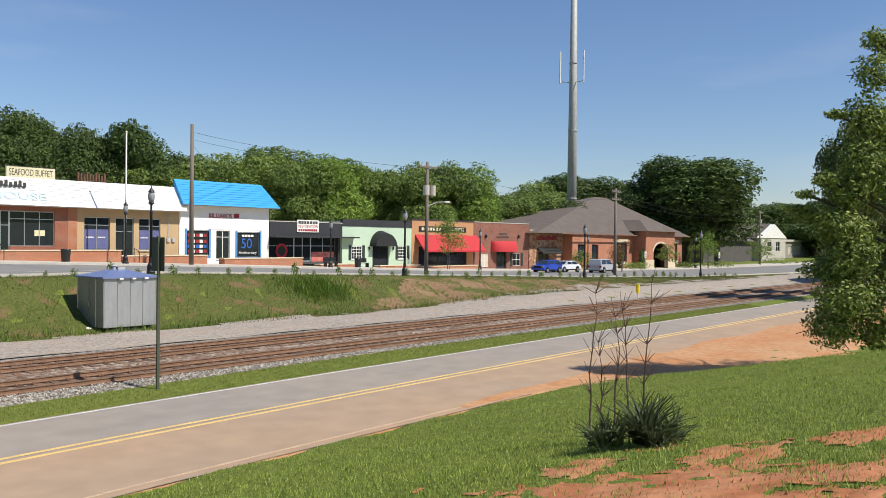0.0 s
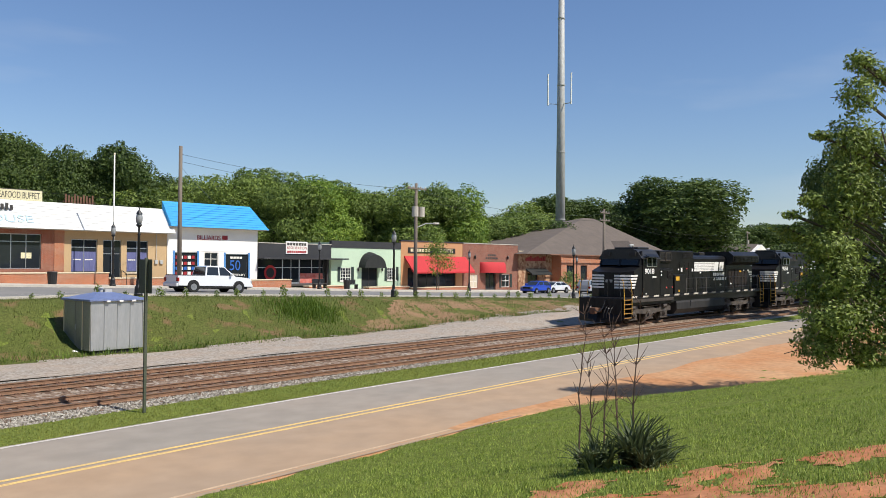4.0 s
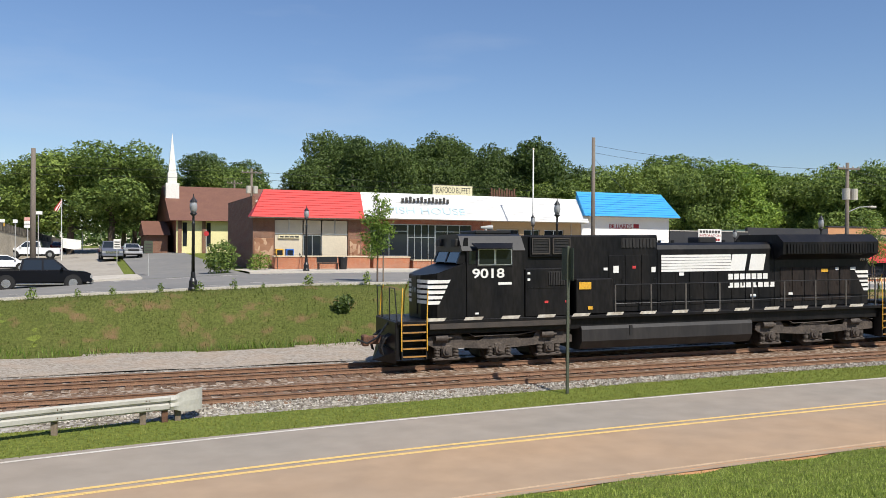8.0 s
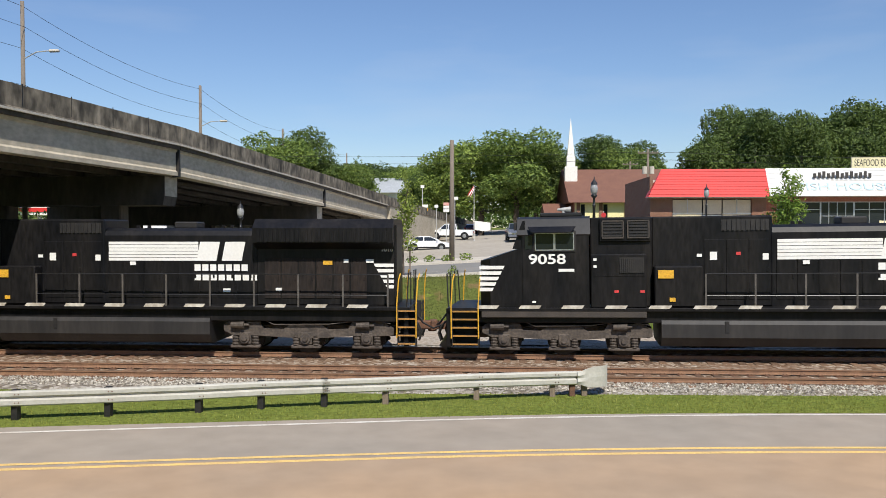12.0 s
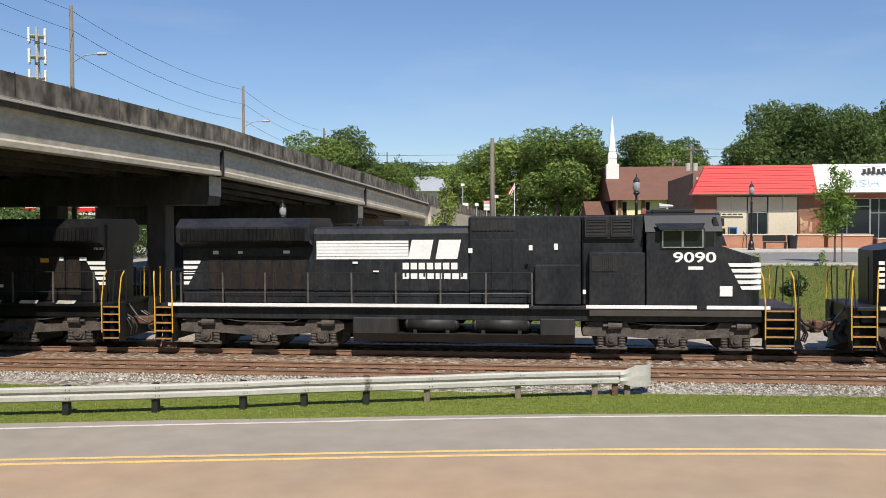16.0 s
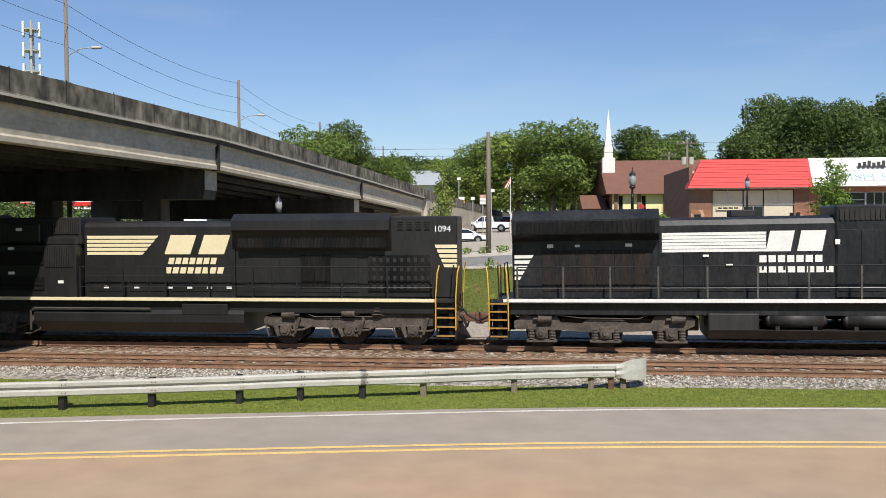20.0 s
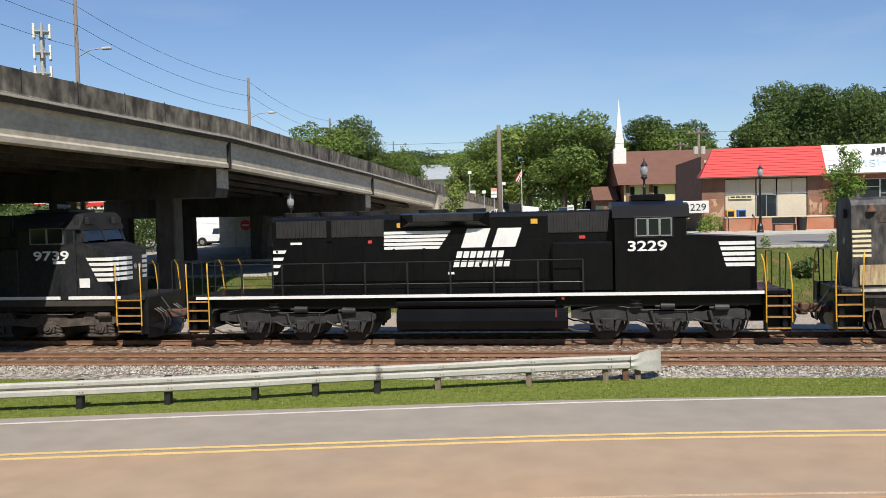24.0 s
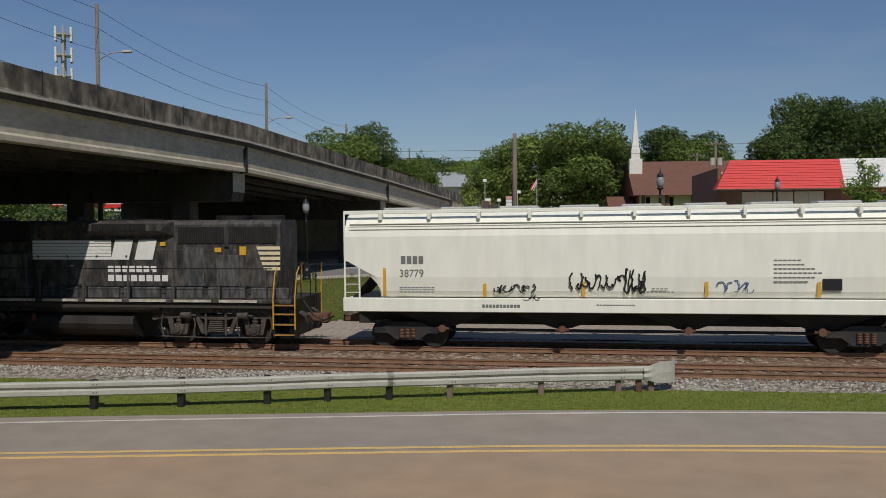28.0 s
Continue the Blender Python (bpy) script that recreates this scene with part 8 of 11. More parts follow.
# orange shop with red awnings
b = thing("gift_shop", "orange rendered shop with long red awning", "shop")
holes = [(73.2, 82.0, 1.0, 3.6)]
part("front_wall", wall_geo(72.05, 83.3, 0.0, 6.7, Y, Y + 0.3, holes), M_ORANGEWALL, b)
part("parapet_cap", Geo().box(72.0, 83.35, Y - 0.08, Y + 0.35, 6.7, 6.85), M_BLACKFASCIA, b)
shell(b, 72.05, 83.3, 0.9, 6.5, 20, M_ORANGEWALL)
glazing(b, 73.2, 82.0, 1.0, 3.6, Y + 0.12, 5, (), M_BLACKFASCIA)
sg = part("sign_board", Geo().box(73.2, 81.8, Y - 0.08, Y, 5.35, 6.0, 0.01), M_SIGN_DK, b)
letters("sign_lettering", "& GIFTS", 0.4, M_CREAM, sg, (78.9, Y - 0.085, 5.48), width=2.5, depth=0.006)
for k in range(7):
    part("sign_bar", Geo().box(73.6 + k * 0.5, 73.95 + k * 0.5, Y - 0.095, Y - 0.08, 5.5, 5.85), M_CREAM, sg)
part("awning", Geo().prism([(Y, 5.0), (Y - 1.6, 3.15), (Y - 1.6, 2.95), (Y - 1.55, 2.95), (Y, 4.8)], "x", 72.6, 83.9), M_AWNING_RED, b, "long sloping red canvas awning")
brick_planter(72.4, 82.0, 0.6, 0.75)

# brown brick shop
b = thing("brick_shop", "brown brick shop with domed red awning", "shop")
holes = [(84.8, 86.3, 1.0, 2.7), (87.9, 90.0, 0.6, 3.2), (91.3, 93.0, 1.0, 2.7)]
part("front_wall", wall_geo(83.35, 94.8, -0.3, 6.7, Y, Y + 0.3, holes), M_BRICK_FACE, b)
part("parapet_cap", Geo().box(83.35, 94.8, Y - 0.06, Y + 0.35, 6.7, 6.8), M_KERB, b)
shell(b, 83.35, 94.8, 0.6, 6.5, 20, M_BRICK_FACE)
for x0, x1 in ((84.8, 86.3), (91.3, 93.0)):
    glazing(b, x0, x1, 1.0, 2.7, Y + 0.05, 2, (1.85,), M_TRIM, M_CREAMBOARD if x0 < 86 else M_GLASS)
    for a in ((x0 - 0.5, x1 + 0.1) if x0 > 90 else ()):
        part("shutter", Geo().box(a, a + 0.4, Y - 0.05, Y, 0.95, 2.75, 0.01), M_SHUTTER, b)
glazing(b, 87.9, 90.0, 0.65, 3.2, Y + 0.15, 2, (), M_BLACKFASCIA, M_GLASS, True)
g, n, k2 = Geo(), 12, 6
for j in range(k2 + 1):
    f = j / k2
    for k in range(n + 1):
        a = math.pi * k / n
        r = math.cos(f * 1.25)
        g.v.append((89.2 - 2.5 * math.cos(a), Y - 1.5 * math.sin(a) * (0.25 + 0.75 * r), 2.95 + 1.4 * math.sin(f * 1.5)))
for j in range(k2):
    for k in range(n):
        g.f.append((j * (n + 1) + k, j * (n + 1) + k + 1, (j + 1) * (n + 1) + k + 1, (j + 1) * (n + 1) + k))
part("domed_awning", g, M_AWNING_RED, b, "domed red canvas awning", True)
for r_, z in ((4, 5.15), (6, 4.75)):
    for k in range(r_):
        part("wall_lettering_bar", Geo().box(89.2 - r_ * 0.22 + k * 0.44, 89.52 - r_ * 0.22 + k * 0.44, Y - 0.03, Y, z, z + 0.24), M_LETTER_DK, b)
for x in (85.6, 92.4):
    part("wall_lantern", Geo().lathe([(0.01, 0), (0.1, 0.06), (0.14, 0.4), (0.06, 0.52), (0.01, 0.6)], (x, Y - 0.18, 4.7), 8), M_BLACKIRON, b)

# stone-faced shop
b = thing("stone_shop", "low mixed-stone shop front with red script sign", "shop")
holes = [(97.0, 99.6, 0.5, 2.9)]
part("front_wall", wall_geo(94.85, 103.5, -0.4, 5.85, Y - 0.1, Y + 0.2, holes), M_RUBBLE, b)
part("parapet_cap", Geo().box(94.85, 103.5, Y - 0.15, Y + 0.3, 5.85, 5.98), M_STONE_TRIM, b)
shell(b, 94.85, 103.5, 0.5, 5.7, 18, M_BRICK_FACE)
glazing(b, 97.0, 99.6, 0.5, 2.9, Y + 0.1, 2, (), M_BLACKFASCIA, M_GLASS, True)
part("awning", Geo().prism([(Y - 0.1, 3.5), (Y - 1.2, 2.8), (Y - 1.2, 2.6), (Y - 0.1, 3.3)], "x", 96.6, 101.5), M_AWNING_BLK, b)
for k in range(9):
    part("script_bar", Geo().box(96.5 + k * 0.55, 96.95 + k * 0.55, Y - 0.16, Y - 0.1, 4.55, 5.0 + 0.12 * (k % 3)), M_LETTER_RED, b)
brick_planter(95.5, 103.0, 0.2, 0.8, 65.5)

# hipped bank building
b = thing("hipped_brick_building", "brick building with tall hipped brown roof and arched entry", "building")
YB = 66.2
holes = [(104.5, 106.5, 1.6, 4.0), (108.5, 110.5, 1.6, 4.0), (115.6, 119.6, 1.3, 4.3)]
part("front_wall", wall_geo(103.0, 139.0, -1.0, 5.6, YB, YB + 0.35, holes + [(121.9, 132.2, -1.0, 5.6), (133.8, 137.4, 1.3, 4.3)]), M_BRICK_ORANGE, b)
for h in holes + [(133.8, 137.4, 1.3, 4.3)]:
    glazing(b, *h, YB + 0.15, 2, (), M_BLACKFASCIA)
for x0, x1 in ((115.6, 119.6), (133.8, 137.4)):
    part("stone_band", Geo().box(x0 - 0.3, x1 + 0.3, YB - 0.06, YB, 4.3, 4.85).box(x0 - 0.3, x1 + 0.3, YB - 0.06, YB, 0.7, 1.3), M_STONE_TRIM, b)
for xw in (103.0, 138.65):
    part("side_wall", Geo().box(xw, xw + 0.35, YB + 0.35, YB + 24, -1, 5.6), M_BRICK_ORANGE, b)
part("back_wall", Geo().box(103.35, 138.65, YB + 23.7, YB + 24, -1, 5.6), M_BRICK_ORANGE, b)
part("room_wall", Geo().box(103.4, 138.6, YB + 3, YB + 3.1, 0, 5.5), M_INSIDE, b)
eave = [(94.0, YB - 0.2, 5.55), (140.0, YB - 1.0, 5.55), (140.0, YB + 25, 5.55), (94.0, YB + 25, 5.55)]
part("roof", Geo().add(eave + [(127.6, YB + 11, 12.3), (131.5, YB + 11, 12.3)], [(0, 1, 5, 4), (1, 2, 5), (2, 3, 4, 5), (3, 0, 4), (3, 2, 1, 0)]), M_SHINGLE, b, "tall hipped brown shingle roof")
part("gutter", Geo().box(98.6, 140.0, YB - 1.12, YB - 1.0, 5.42, 5.58), M_BRICK_DARK, b)
# entry pavilion with an arch
YP = YB - 2.2
g = Geo()
ax0, ax1, spring, n = 124.6, 129.8, 2.9, 10
pts = [(ax0 + (ax1 - ax0) * (1 - math.cos(math.pi * k / n)) / 2, spring + 1.4 * math.sin(math.pi * k / n)) for k in range(n + 1)]
g.box(121.8, ax0, YP, YP + 0.5, -0.8, 6.3).box(ax1, 132.4, YP, YP + 0.5, -0.8, 6.3)
for (xa, za), (xb, zb) in zip(pts[:-1], pts[1:]):
    g.add([(xa, YP, za), (xb, YP, zb), (xb, YP, 6.3), (xa, YP, 6.3), (xa, YP + 0.5, za), (xb, YP + 0.5, zb), (xb, YP + 0.5, 6.3), (xa, YP + 0.5, 6.3)], [(0, 1, 2, 3), (7, 6, 5, 4), (0, 4, 5, 1), (3, 2, 6, 7)])
part("entry_wall", g, M_BRICK_ORANGE, b)
g = Geo()
for (xa, za), (xb, zb) in zip(pts[:-1], pts[1:]):
    k = 1.13
    o = lambda x, z: (127.2 + (x - 127.2) * k, spring + (z - spring) * k * 1.06)
    (oa, pa), (ob2, pb) = o(xa, za), o(xb, zb)
    g.add([(xa, YP - 0.06, za), (xb, YP - 0.06, zb), (ob2, YP - 0.06, pb), (oa, YP - 0.06, pa), (xa, YP + 0.02, za), (xb, YP + 0.02, zb), (ob2, YP + 0.02, pb), (oa, YP + 0.02, pa)], [(0, 1, 2, 3), (0, 4, 5, 1), (3, 2, 6, 7)])
part("arch_stone", g, M_STONE_TRIM, b)
part("pier_base", Geo().box(121.7, 124.7, YP - 0.1, YP + 0.55, -0.8, 1.6, 0.02), M_STONE_TRIM, b)
part("pier_base", Geo().box(129.7, 132.5, YP - 0.1, YP + 0.55, -0.8, 1.6, 0.02), M_STONE_TRIM, b)
part("entry_side", Geo().box(121.8, 122.2, YP + 0.5, YB + 0.3, -0.8, 6.3).box(132.0, 132.4, YP + 0.5, YB + 0.3, -0.8, 6.3), M_BRICK_ORANGE, b)
part("entry_doors", Geo().box(124.0, 130.4, YB + 0.6, YB + 0.7, -0.2, 4.4), M_GLASS, b)
part("entry_roof", Geo().add([(121.0, YP - 0.8, 6.2), (133.2, YP - 0.8, 6.2), (133.2, YB + 6, 6.2), (121.0, YB + 6, 6.2), (124.6, YP + 2.6, 8.1), (129.6, YP + 2.6, 8.1), (129.6, YB + 6, 8.1), (124.6, YB + 6, 8.1)],
                             [(0, 1, 5, 4), (1, 2, 6, 5), (3, 0, 4, 7), (4, 5, 6, 7), (3, 2, 1, 0)]), M_SHINGLE, b)

# far white gabled house and grey warehouse
b = thing("gabled_house", "small white gabled building far down the street", "house")
for x0, x1, z1, m in ((193, 210, 6.0, M_KERB),):
    part("wall", wall_geo(x0, x1, -2, z1, 78, 78.4, [(197, 200, 2.6, 5.0), (203, 206, 2.6, 5.0)]), m, b)
    part("gable", Geo().prism([(x0 - 0.6, z1), (x1 + 0.6, z1), ((x0 + x1) / 2, z1 + 3.6)], "y", 77.8, 79), M_TRIM, b)
    part("side", Geo().box(x0, x0 + 0.4, 78.4, 92, -2, z1).box(x1 - 0.4, x1, 78.4, 92, -2, z1), m, b)
    part("roof", Geo().prism([(x0 - 0.8, z1), ((x0 + x1) / 2, z1 + 3.8), (x1 + 0.8, z1), ((x0 + x1) / 2, z1 + 3.5)], "y", 79, 93), M_SHINGLE, b)
    for h in ((197, 200, 2.6, 5.0), (203, 206, 2.6, 5.0)):
        glazing(b, *h, 78.1, 2, (3.8,), M_TRIM)
b = thing("warehouse", "long low grey warehouse far down the street", "warehouse")
part("wall", wall_geo(211, 270, -2.5, 5.2, 82, 82.4, [(222, 232, 1.5, 4.0)]), mat("grey_block", (0.3, 0.27, 0.22), 0.9, (0.24, 0.22, 0.18), 0.4), b)
part("roof", Geo().box(210.5, 270.5, 81.5, 110, 5.2, 5.8), M_KERB, b)
part("door", Geo().box(222, 232, 82.2, 82.3, 1.5, 4.0), M_KERB, b)
b = thing("grey_house", "dark grey gabled house behind the crossing", "house")
part("wall", Geo().box(170, 192, 80, 96, -1, 5.0), M_INSIDE, b)
part("roof", Geo().prism([(79, 5.0), (88, 9.0), (97, 5.0)], "x", 169, 193), M_SHINGLE, b)

# church behind the shops
b = thing("church", "brick church with red-brown roof and yellow front", "church", "", (-0.6, 0, 0))
part("wall", wall_geo(10.2, 34, 2.5, 7.5, 105, 105.4, [(10.9, 11.4, 4.2, 7.0), (13.6, 14.1, 4.2, 7.0), (16.6, 17.1, 4.2, 7.0), (19.6, 20.1, 4.2, 7.0)]), M_YELLOWWALL, b)
for x in (10.9, 13.6, 16.6, 19.6):
    part("window", Geo().box(x, x + 0.5, 105.2, 105.25, 4.2, 7.0), M_GLASS, b)
    part("pilaster", Geo().box(x - 0.5, x - 0.1, 104.8, 105, 3.0, 7.4), M_BRICK_DARK, b)
part("roof", Geo().prism([(104.0, 7.2), (116, 11.9), (128, 7.2)], "x", 9.4, 36), M_CHURCHROOF, b)
part("gable_wall", Geo().prism([(105.4, 2.5), (105.4, 7.2), (116, 11.6), (126, 7.2), (126, 2.5)], "x", 10.2, 10.5), M_BRICK_RED, b)
# darker brick here paints in the tree shade on the wing
part("wing", Geo().box(7.0, 9.4, 107, 118, 2.5, 5.6), M_BRICK_DARK, b)
part("wing_roof", Geo().prism([(106.4, 5.5), (112.5, 7.3), (118.6, 5.5)], "x", 6.7, 9.7), M_CHURCHROOF, b)
st = part("steeple_base", Geo().box(9.5, 11.1, 111.4, 113.0, 10.0, 12.0, 0.05), M_TRIM, b)
part("steeple_belfry", Geo().box(9.75, 10.85, 111.65, 112.75, 12.0, 13.3, 0.04), M_TRIM, b)
part("spire", Geo().add([(9.85, 111.75, 13.3), (10.75, 111.75, 13.3), (10.75, 112.65, 13.3), (9.85, 112.65, 13.3), (10.3, 112.2, 18.3)], [(0, 1, 4), (1, 2, 4), (2, 3, 4), (3, 0, 4), (3, 2, 1, 0)]), M_TRIM, b, "slender white spire")

# beyond the bridge: filling station canopy, pale buildings
b = thing("filling_station", "distant filling station canopy, red and white", "canopy")
part("canopy", Geo().box(-74, -58, 118, 130, 5.9, 7.3, 0.1), M_TRIM, b)
part("red_band", Geo().box(-74.2, -57.8, 117.9, 118, 6.4, 7.0), M_REDROOF, b)
for x in (-72, -66, -60):
    part("column", Geo().box(x, x + 0.5, 120, 120.5, 2.0, 5.9), M_TRIM, b)
part("kiosk", Geo().box(-80, -52, 136, 146, 2.0, 6.2), M_WHITEWALL, b)
b = thing("pale_warehouse", "pale low building beyond the bridge ramp", "building")
part("wall", Geo().box(-44, -36, 104, 116, 2.0, 6.2), M_WHITEWALL, b)
part("roof", Geo().box(-44.4, -35.6, 103.6, 116.4, 6.2, 6.5), M_KERB, b)
b = thing("far_building", "pale grey building behind the bridge ramp", "building")
part("wall", Geo().box(-30, -12, 168, 190, 2.5, 11.2), M_WHITEWALL, b)
part("roof", Geo().prism([(167, 11.0), (179, 14.5), (191, 11.0)], "x", -31, -11), mat("grey_metal_roof", (0.4, 0.42, 0.43), 0.6, (0.33, 0.35, 0.36), 0.5), b)
b = thing("portable_cabin", "small blue and white cabin beside the car park", "cabin")
part("body", Geo().box(-41.5, -39.6, 75, 77, 1.2, 4.1, 0.05), M_PORTAL, b)
part("corner", Geo().box(-41.56, -41.4, 74.94, 75.1, 1.2, 4.15).box(-39.7, -39.54, 74.94, 75.1, 1.2, 4.15), M_TRIM, b)

# ---- metal equipment hut by the track ----
hut = thing("equipment_hut", "aluminium railway equipment hut with blue roof", "hut", "", (20.15, 38.75, -0.2))
part("skid", Geo().box(0.15, 2.5, 0.1, 2.4, -0.3, 0.14), M_GRILLE, hut)
part("body", Geo().box(0, 2.68, 0, 2.6, 0.14, 2.5, 0.015), M_SHELTER, hut)
part("side_skin", Geo().box(-0.012, 0, 0.02, 2.58, 0.16, 2.46), M_SHELTER_SHADE, hut, "side panel with its shade put in as darker olive")
for k in range(5):
    x = 0.02 + k * 0.66
    part("seam", Geo().box(x - 0.02, x + 0.02, -0.03, 0, 0.16, 2.46), M_SHELTER, hut)
for y in (0.03, 0.75, 1.45, 2.55):
    part("side_seam", Geo().box(-0.04, -0.01, y - 0.025, y + 0.025, 0.16, 2.46), M_CREAM if y in (0.75, 2.55) else M_SHELTER_SHADE, hut)
part("door_handle", Geo().box(-0.08, -0.04, 1.3, 1.36, 1.1, 1.35), M_GALV, hut)
part("roof", Geo().add([(-0.12, -0.12, 2.48), (2.8, -0.12, 2.48), (2.8, 2.72, 2.48), (-0.12, 2.72, 2.48), (-0.12, -0.12, 2.56), (2.8, -0.12, 2.56), (2.8, 2.72, 2.56), (-0.12, 2.72, 2.56), (1.0, 1.2, 2.86), (1.7, 1.2, 2.86), (1.7, 1.5, 2.86), (1.0, 1.5, 2.86)],
                       [(0, 3, 2, 1), (0, 1, 5, 4), (1, 2, 6, 5), (2, 3, 7, 6), (3, 0, 4, 7), (4, 5, 9, 8), (5, 6, 10, 9), (6, 7, 11, 10), (7, 4, 8, 11), (8, 9, 10, 11)]), M_BLUEROOF, hut, "low pitched blue metal roof")
part("vent", Geo().lathe([(0.02, 0), (0.1, 0), (0.1, 0.18), (0.16, 0.2), (0.02, 0.28)], (1.2, 1.35, 2.84), 10).box(1.35, 1.7, 1.2, 1.5, 2.84, 2.98), M_GALV, hut)
for k in range(3):
    part("roof_clip", Geo().box(0.7 + k * 0.65, 0.9 + k * 0.65, -0.16, -0.08, 2.42, 2.5, 0.01), M_TRIM, hut)
bag = thing("white_sandbag", "crumpled white bag lying beside the hut", "bag", "", (19.6, 39.4, -0.25))
part("bag", Geo().lathe([(0.02, 0), (0.42, 0.03), (0.46, 0.1), (0.3, 0.2), (0.12, 0.25), (0.02, 0.26)], (0, 0, 0), 10), M_TRIM, bag, "", True)

# ---- signs and markers ----
s = thing("road_sign", "tall steel road sign seen from its dark green back", "sign", "", (13.84, 22.95, -0.3))
part("post", Geo().box(-0.045, 0.045, -0.03, 0.03, -0.4, 4.6, 0.006), M_POSTGREEN, s)
part("panel", Geo().box(-0.42, 0.24, 0.035, 0.045, 3.55, 4.55).moved(pose(0, 0, 0, 0, 0, -88)), M_DKGREEN, s)
s = thing("marker_post", "bright yellow cable marker post beside the track", "marker", "", (62.9, 33.0, -0.3))
part("post", Geo().cyl((0, 0, -0.3), (0, 0, 0.55), 0.05, 0.05, 10), M_TRIM, s)
part("cap", Geo().cyl((0, 0, 0.5), (0, 0, 1.2), 0.16, 0.16, 12), mat("bright_yellow_plastic", (0.85, 0.65, 0.02), 0.5), s)
s = thing("marker_sign", "small yellow marker sign on the grassy bank", "sign", "", (-7.4, 40.3, ground_z(-7.4, 40.3)))
part("post", Geo().box(-0.05, 0.05, -0.03, 0.03, -0.4, 1.1), M_GALV, s)
part("plate", Geo().box(-0.2, 0.2, -0.05, -0.03, 0.85, 1.2, 0.005), mat("yellow_sign_plate", (0.85, 0.5, 0.02), 0.5), s)
for k in range(2):
    part("plate_bar", Geo().box(-0.14, 0.14, -0.056, -0.05, 0.95 + 0.11 * k, 1.0 + 0.11 * k), M_LETTER_DK, s)


def lamp_post(x, y, z, h, label="black cast-iron street lamp with acorn globe"):
    l = thing("street_lamp", label, "street lamp", "acorn street lamps", (x, y, z))
    k = h / 4.6
    part("base", Geo().lathe([(0.02, -0.3), (0.24, -0.3), (0.24, 0.1), (0.2, 0.16), (0.19, 0.45), (0.12, 0.6), (0.1, 0.9), (0.02, 0.9)], (0, 0, 0), 14), M_BLACKIRON, l)
    part("shaft", Geo().lathe([(0.02, 0.85), (0.085, 0.85), (0.07, 3.2 * k), (0.1, 3.25 * k), (0.06, 3.3 * k), (0.055, 3.62 * k), (0.16, 3.72 * k), (0.16, 3.78 * k), (0.02, 3.8 * k)], (0, 0, 0), 12), M_BLACKIRON, l, "", True)
    part("globe", Geo().lathe([(0.02, 3.76 * k), (0.11, 3.78 * k), (0.17, 3.95 * k), (0.185, 4.1 * k), (0.16, 4.25 * k), (0.13, 4.33 * k), (0.02, 4.36 * k)], (0, 0, 0), 14), M_GLOBE, l, "", True)
    part("cap", Geo().lathe([(0.02, 4.3 * k), (0.19, 4.32 * k), (0.1, 4.45 * k), (0.03, 4.55 * k), (0.02, 4.68 * k), (0.005, 4.72 * k)], (0, 0, 0), 12), M_BLACKIRON, l)
    return l


for x, y, h in ((4.87, 43.2, 4.55), (25.05, 43.2, 4.75), (45.45, 43.2, 4.9), (70.9, 43.2, 5.1), (98.0, 43.2, 5.6), (-12.9, 43.2, 4.2)):
    lamp_post(x, y, street_z(x, y) + 0.02, h)
for x, y, h in ((14.64, 61.2, 4.6), (54.2, 61.6, 4.5), (33.2, 61.3, 4.7), (77.4, 62, 4.7), (100.6, 62.0, 4.9), (136.0, 62, 5.4)):
    lamp_post(x, y, street_z(x, y) + 0.14, h)


def utility_pole(x, y, z0, z1, arms=1, cans=0, lamp=0, label="weathered grey wooden utility pole", r=0.17):
    p = thing("utility_pole", label, "utility pole", "utility poles", (x, y, z0))
    h = z1 - z0
    part("pole", Geo().cyl((0, 0, -0.6), (0, 0, h), r, r * 0.7, 12), M_POLE, p, "", True)
    for k in range(arms):
        a = part("crossarm", Geo().box(-1.1, 1.1, -0.16, -0.05, h - 0.5 - k * 0.9, h - 0.38 - k * 0.9), M_POLE, p)
        for q in (-1.0, -0.45, 0.45, 1.0):
            part("insulator", Geo().lathe([(0.01, 0), (0.05, 0), (0.06, 0.08), (0.03, 0.14), (0.01, 0.16)], (q, -0.1, h - 0.38 - k * 0.9), 8), M_KERB, a)
    for k in range(cans):
        part("transformer", Geo().cyl(((-0.38 if k % 2 == 0 else 0.38), -0.25, h - 2.7), ((-0.38 if k % 2 == 0 else 0.38), -0.25, h - 1.9), 0.26, 0.26, 12), M_KERB, p)
    if lamp:
        part("lamp_arm", Geo().tube([(0, 0, h - 3.6), (lamp * 1.0, -0.2, h - 3.2), (lamp * 1.9, -0.3, h - 3.15)], 0.035, 6), M_GALV, p)
        part("lamp_head", Geo().box(*sorted((lamp * 1.85, lamp * 2.5)), -0.42, -0.18, h - 3.25, h - 3.08, 0.05), M_KERB, p)
    return p


utility_pole(38.7, 61.0, 2.2, 13.45, 0, 0, 0, "bare leaning grey wooden utility pole", 0.2)
utility_pole(-3.1, 62.3, 2.4, 10.5, 0, 0, 0, "tall bare grey pole at the car park", 0.2)
utility_pole(50.9, 46.0, 1.5, 10.6, 1, 2, 1, "wooden utility pole with two transformers and a lamp")
utility_pole(87.9, 50.0, 0.6, 10.7, 2, 0, 0, "wooden utility pole with two crossarms", 0.2)
utility_pole(16.5, 95.0, 3.2, 12.7, 1, 2, 0)
POLES = [(-27.6, 24.0, 18.9), (-29.4, 52.5, 18.3), (-25.9, 75.0, 16.7), (-27.2, 110.0, 16.9), (-27.5, 160.0, 18.0)]
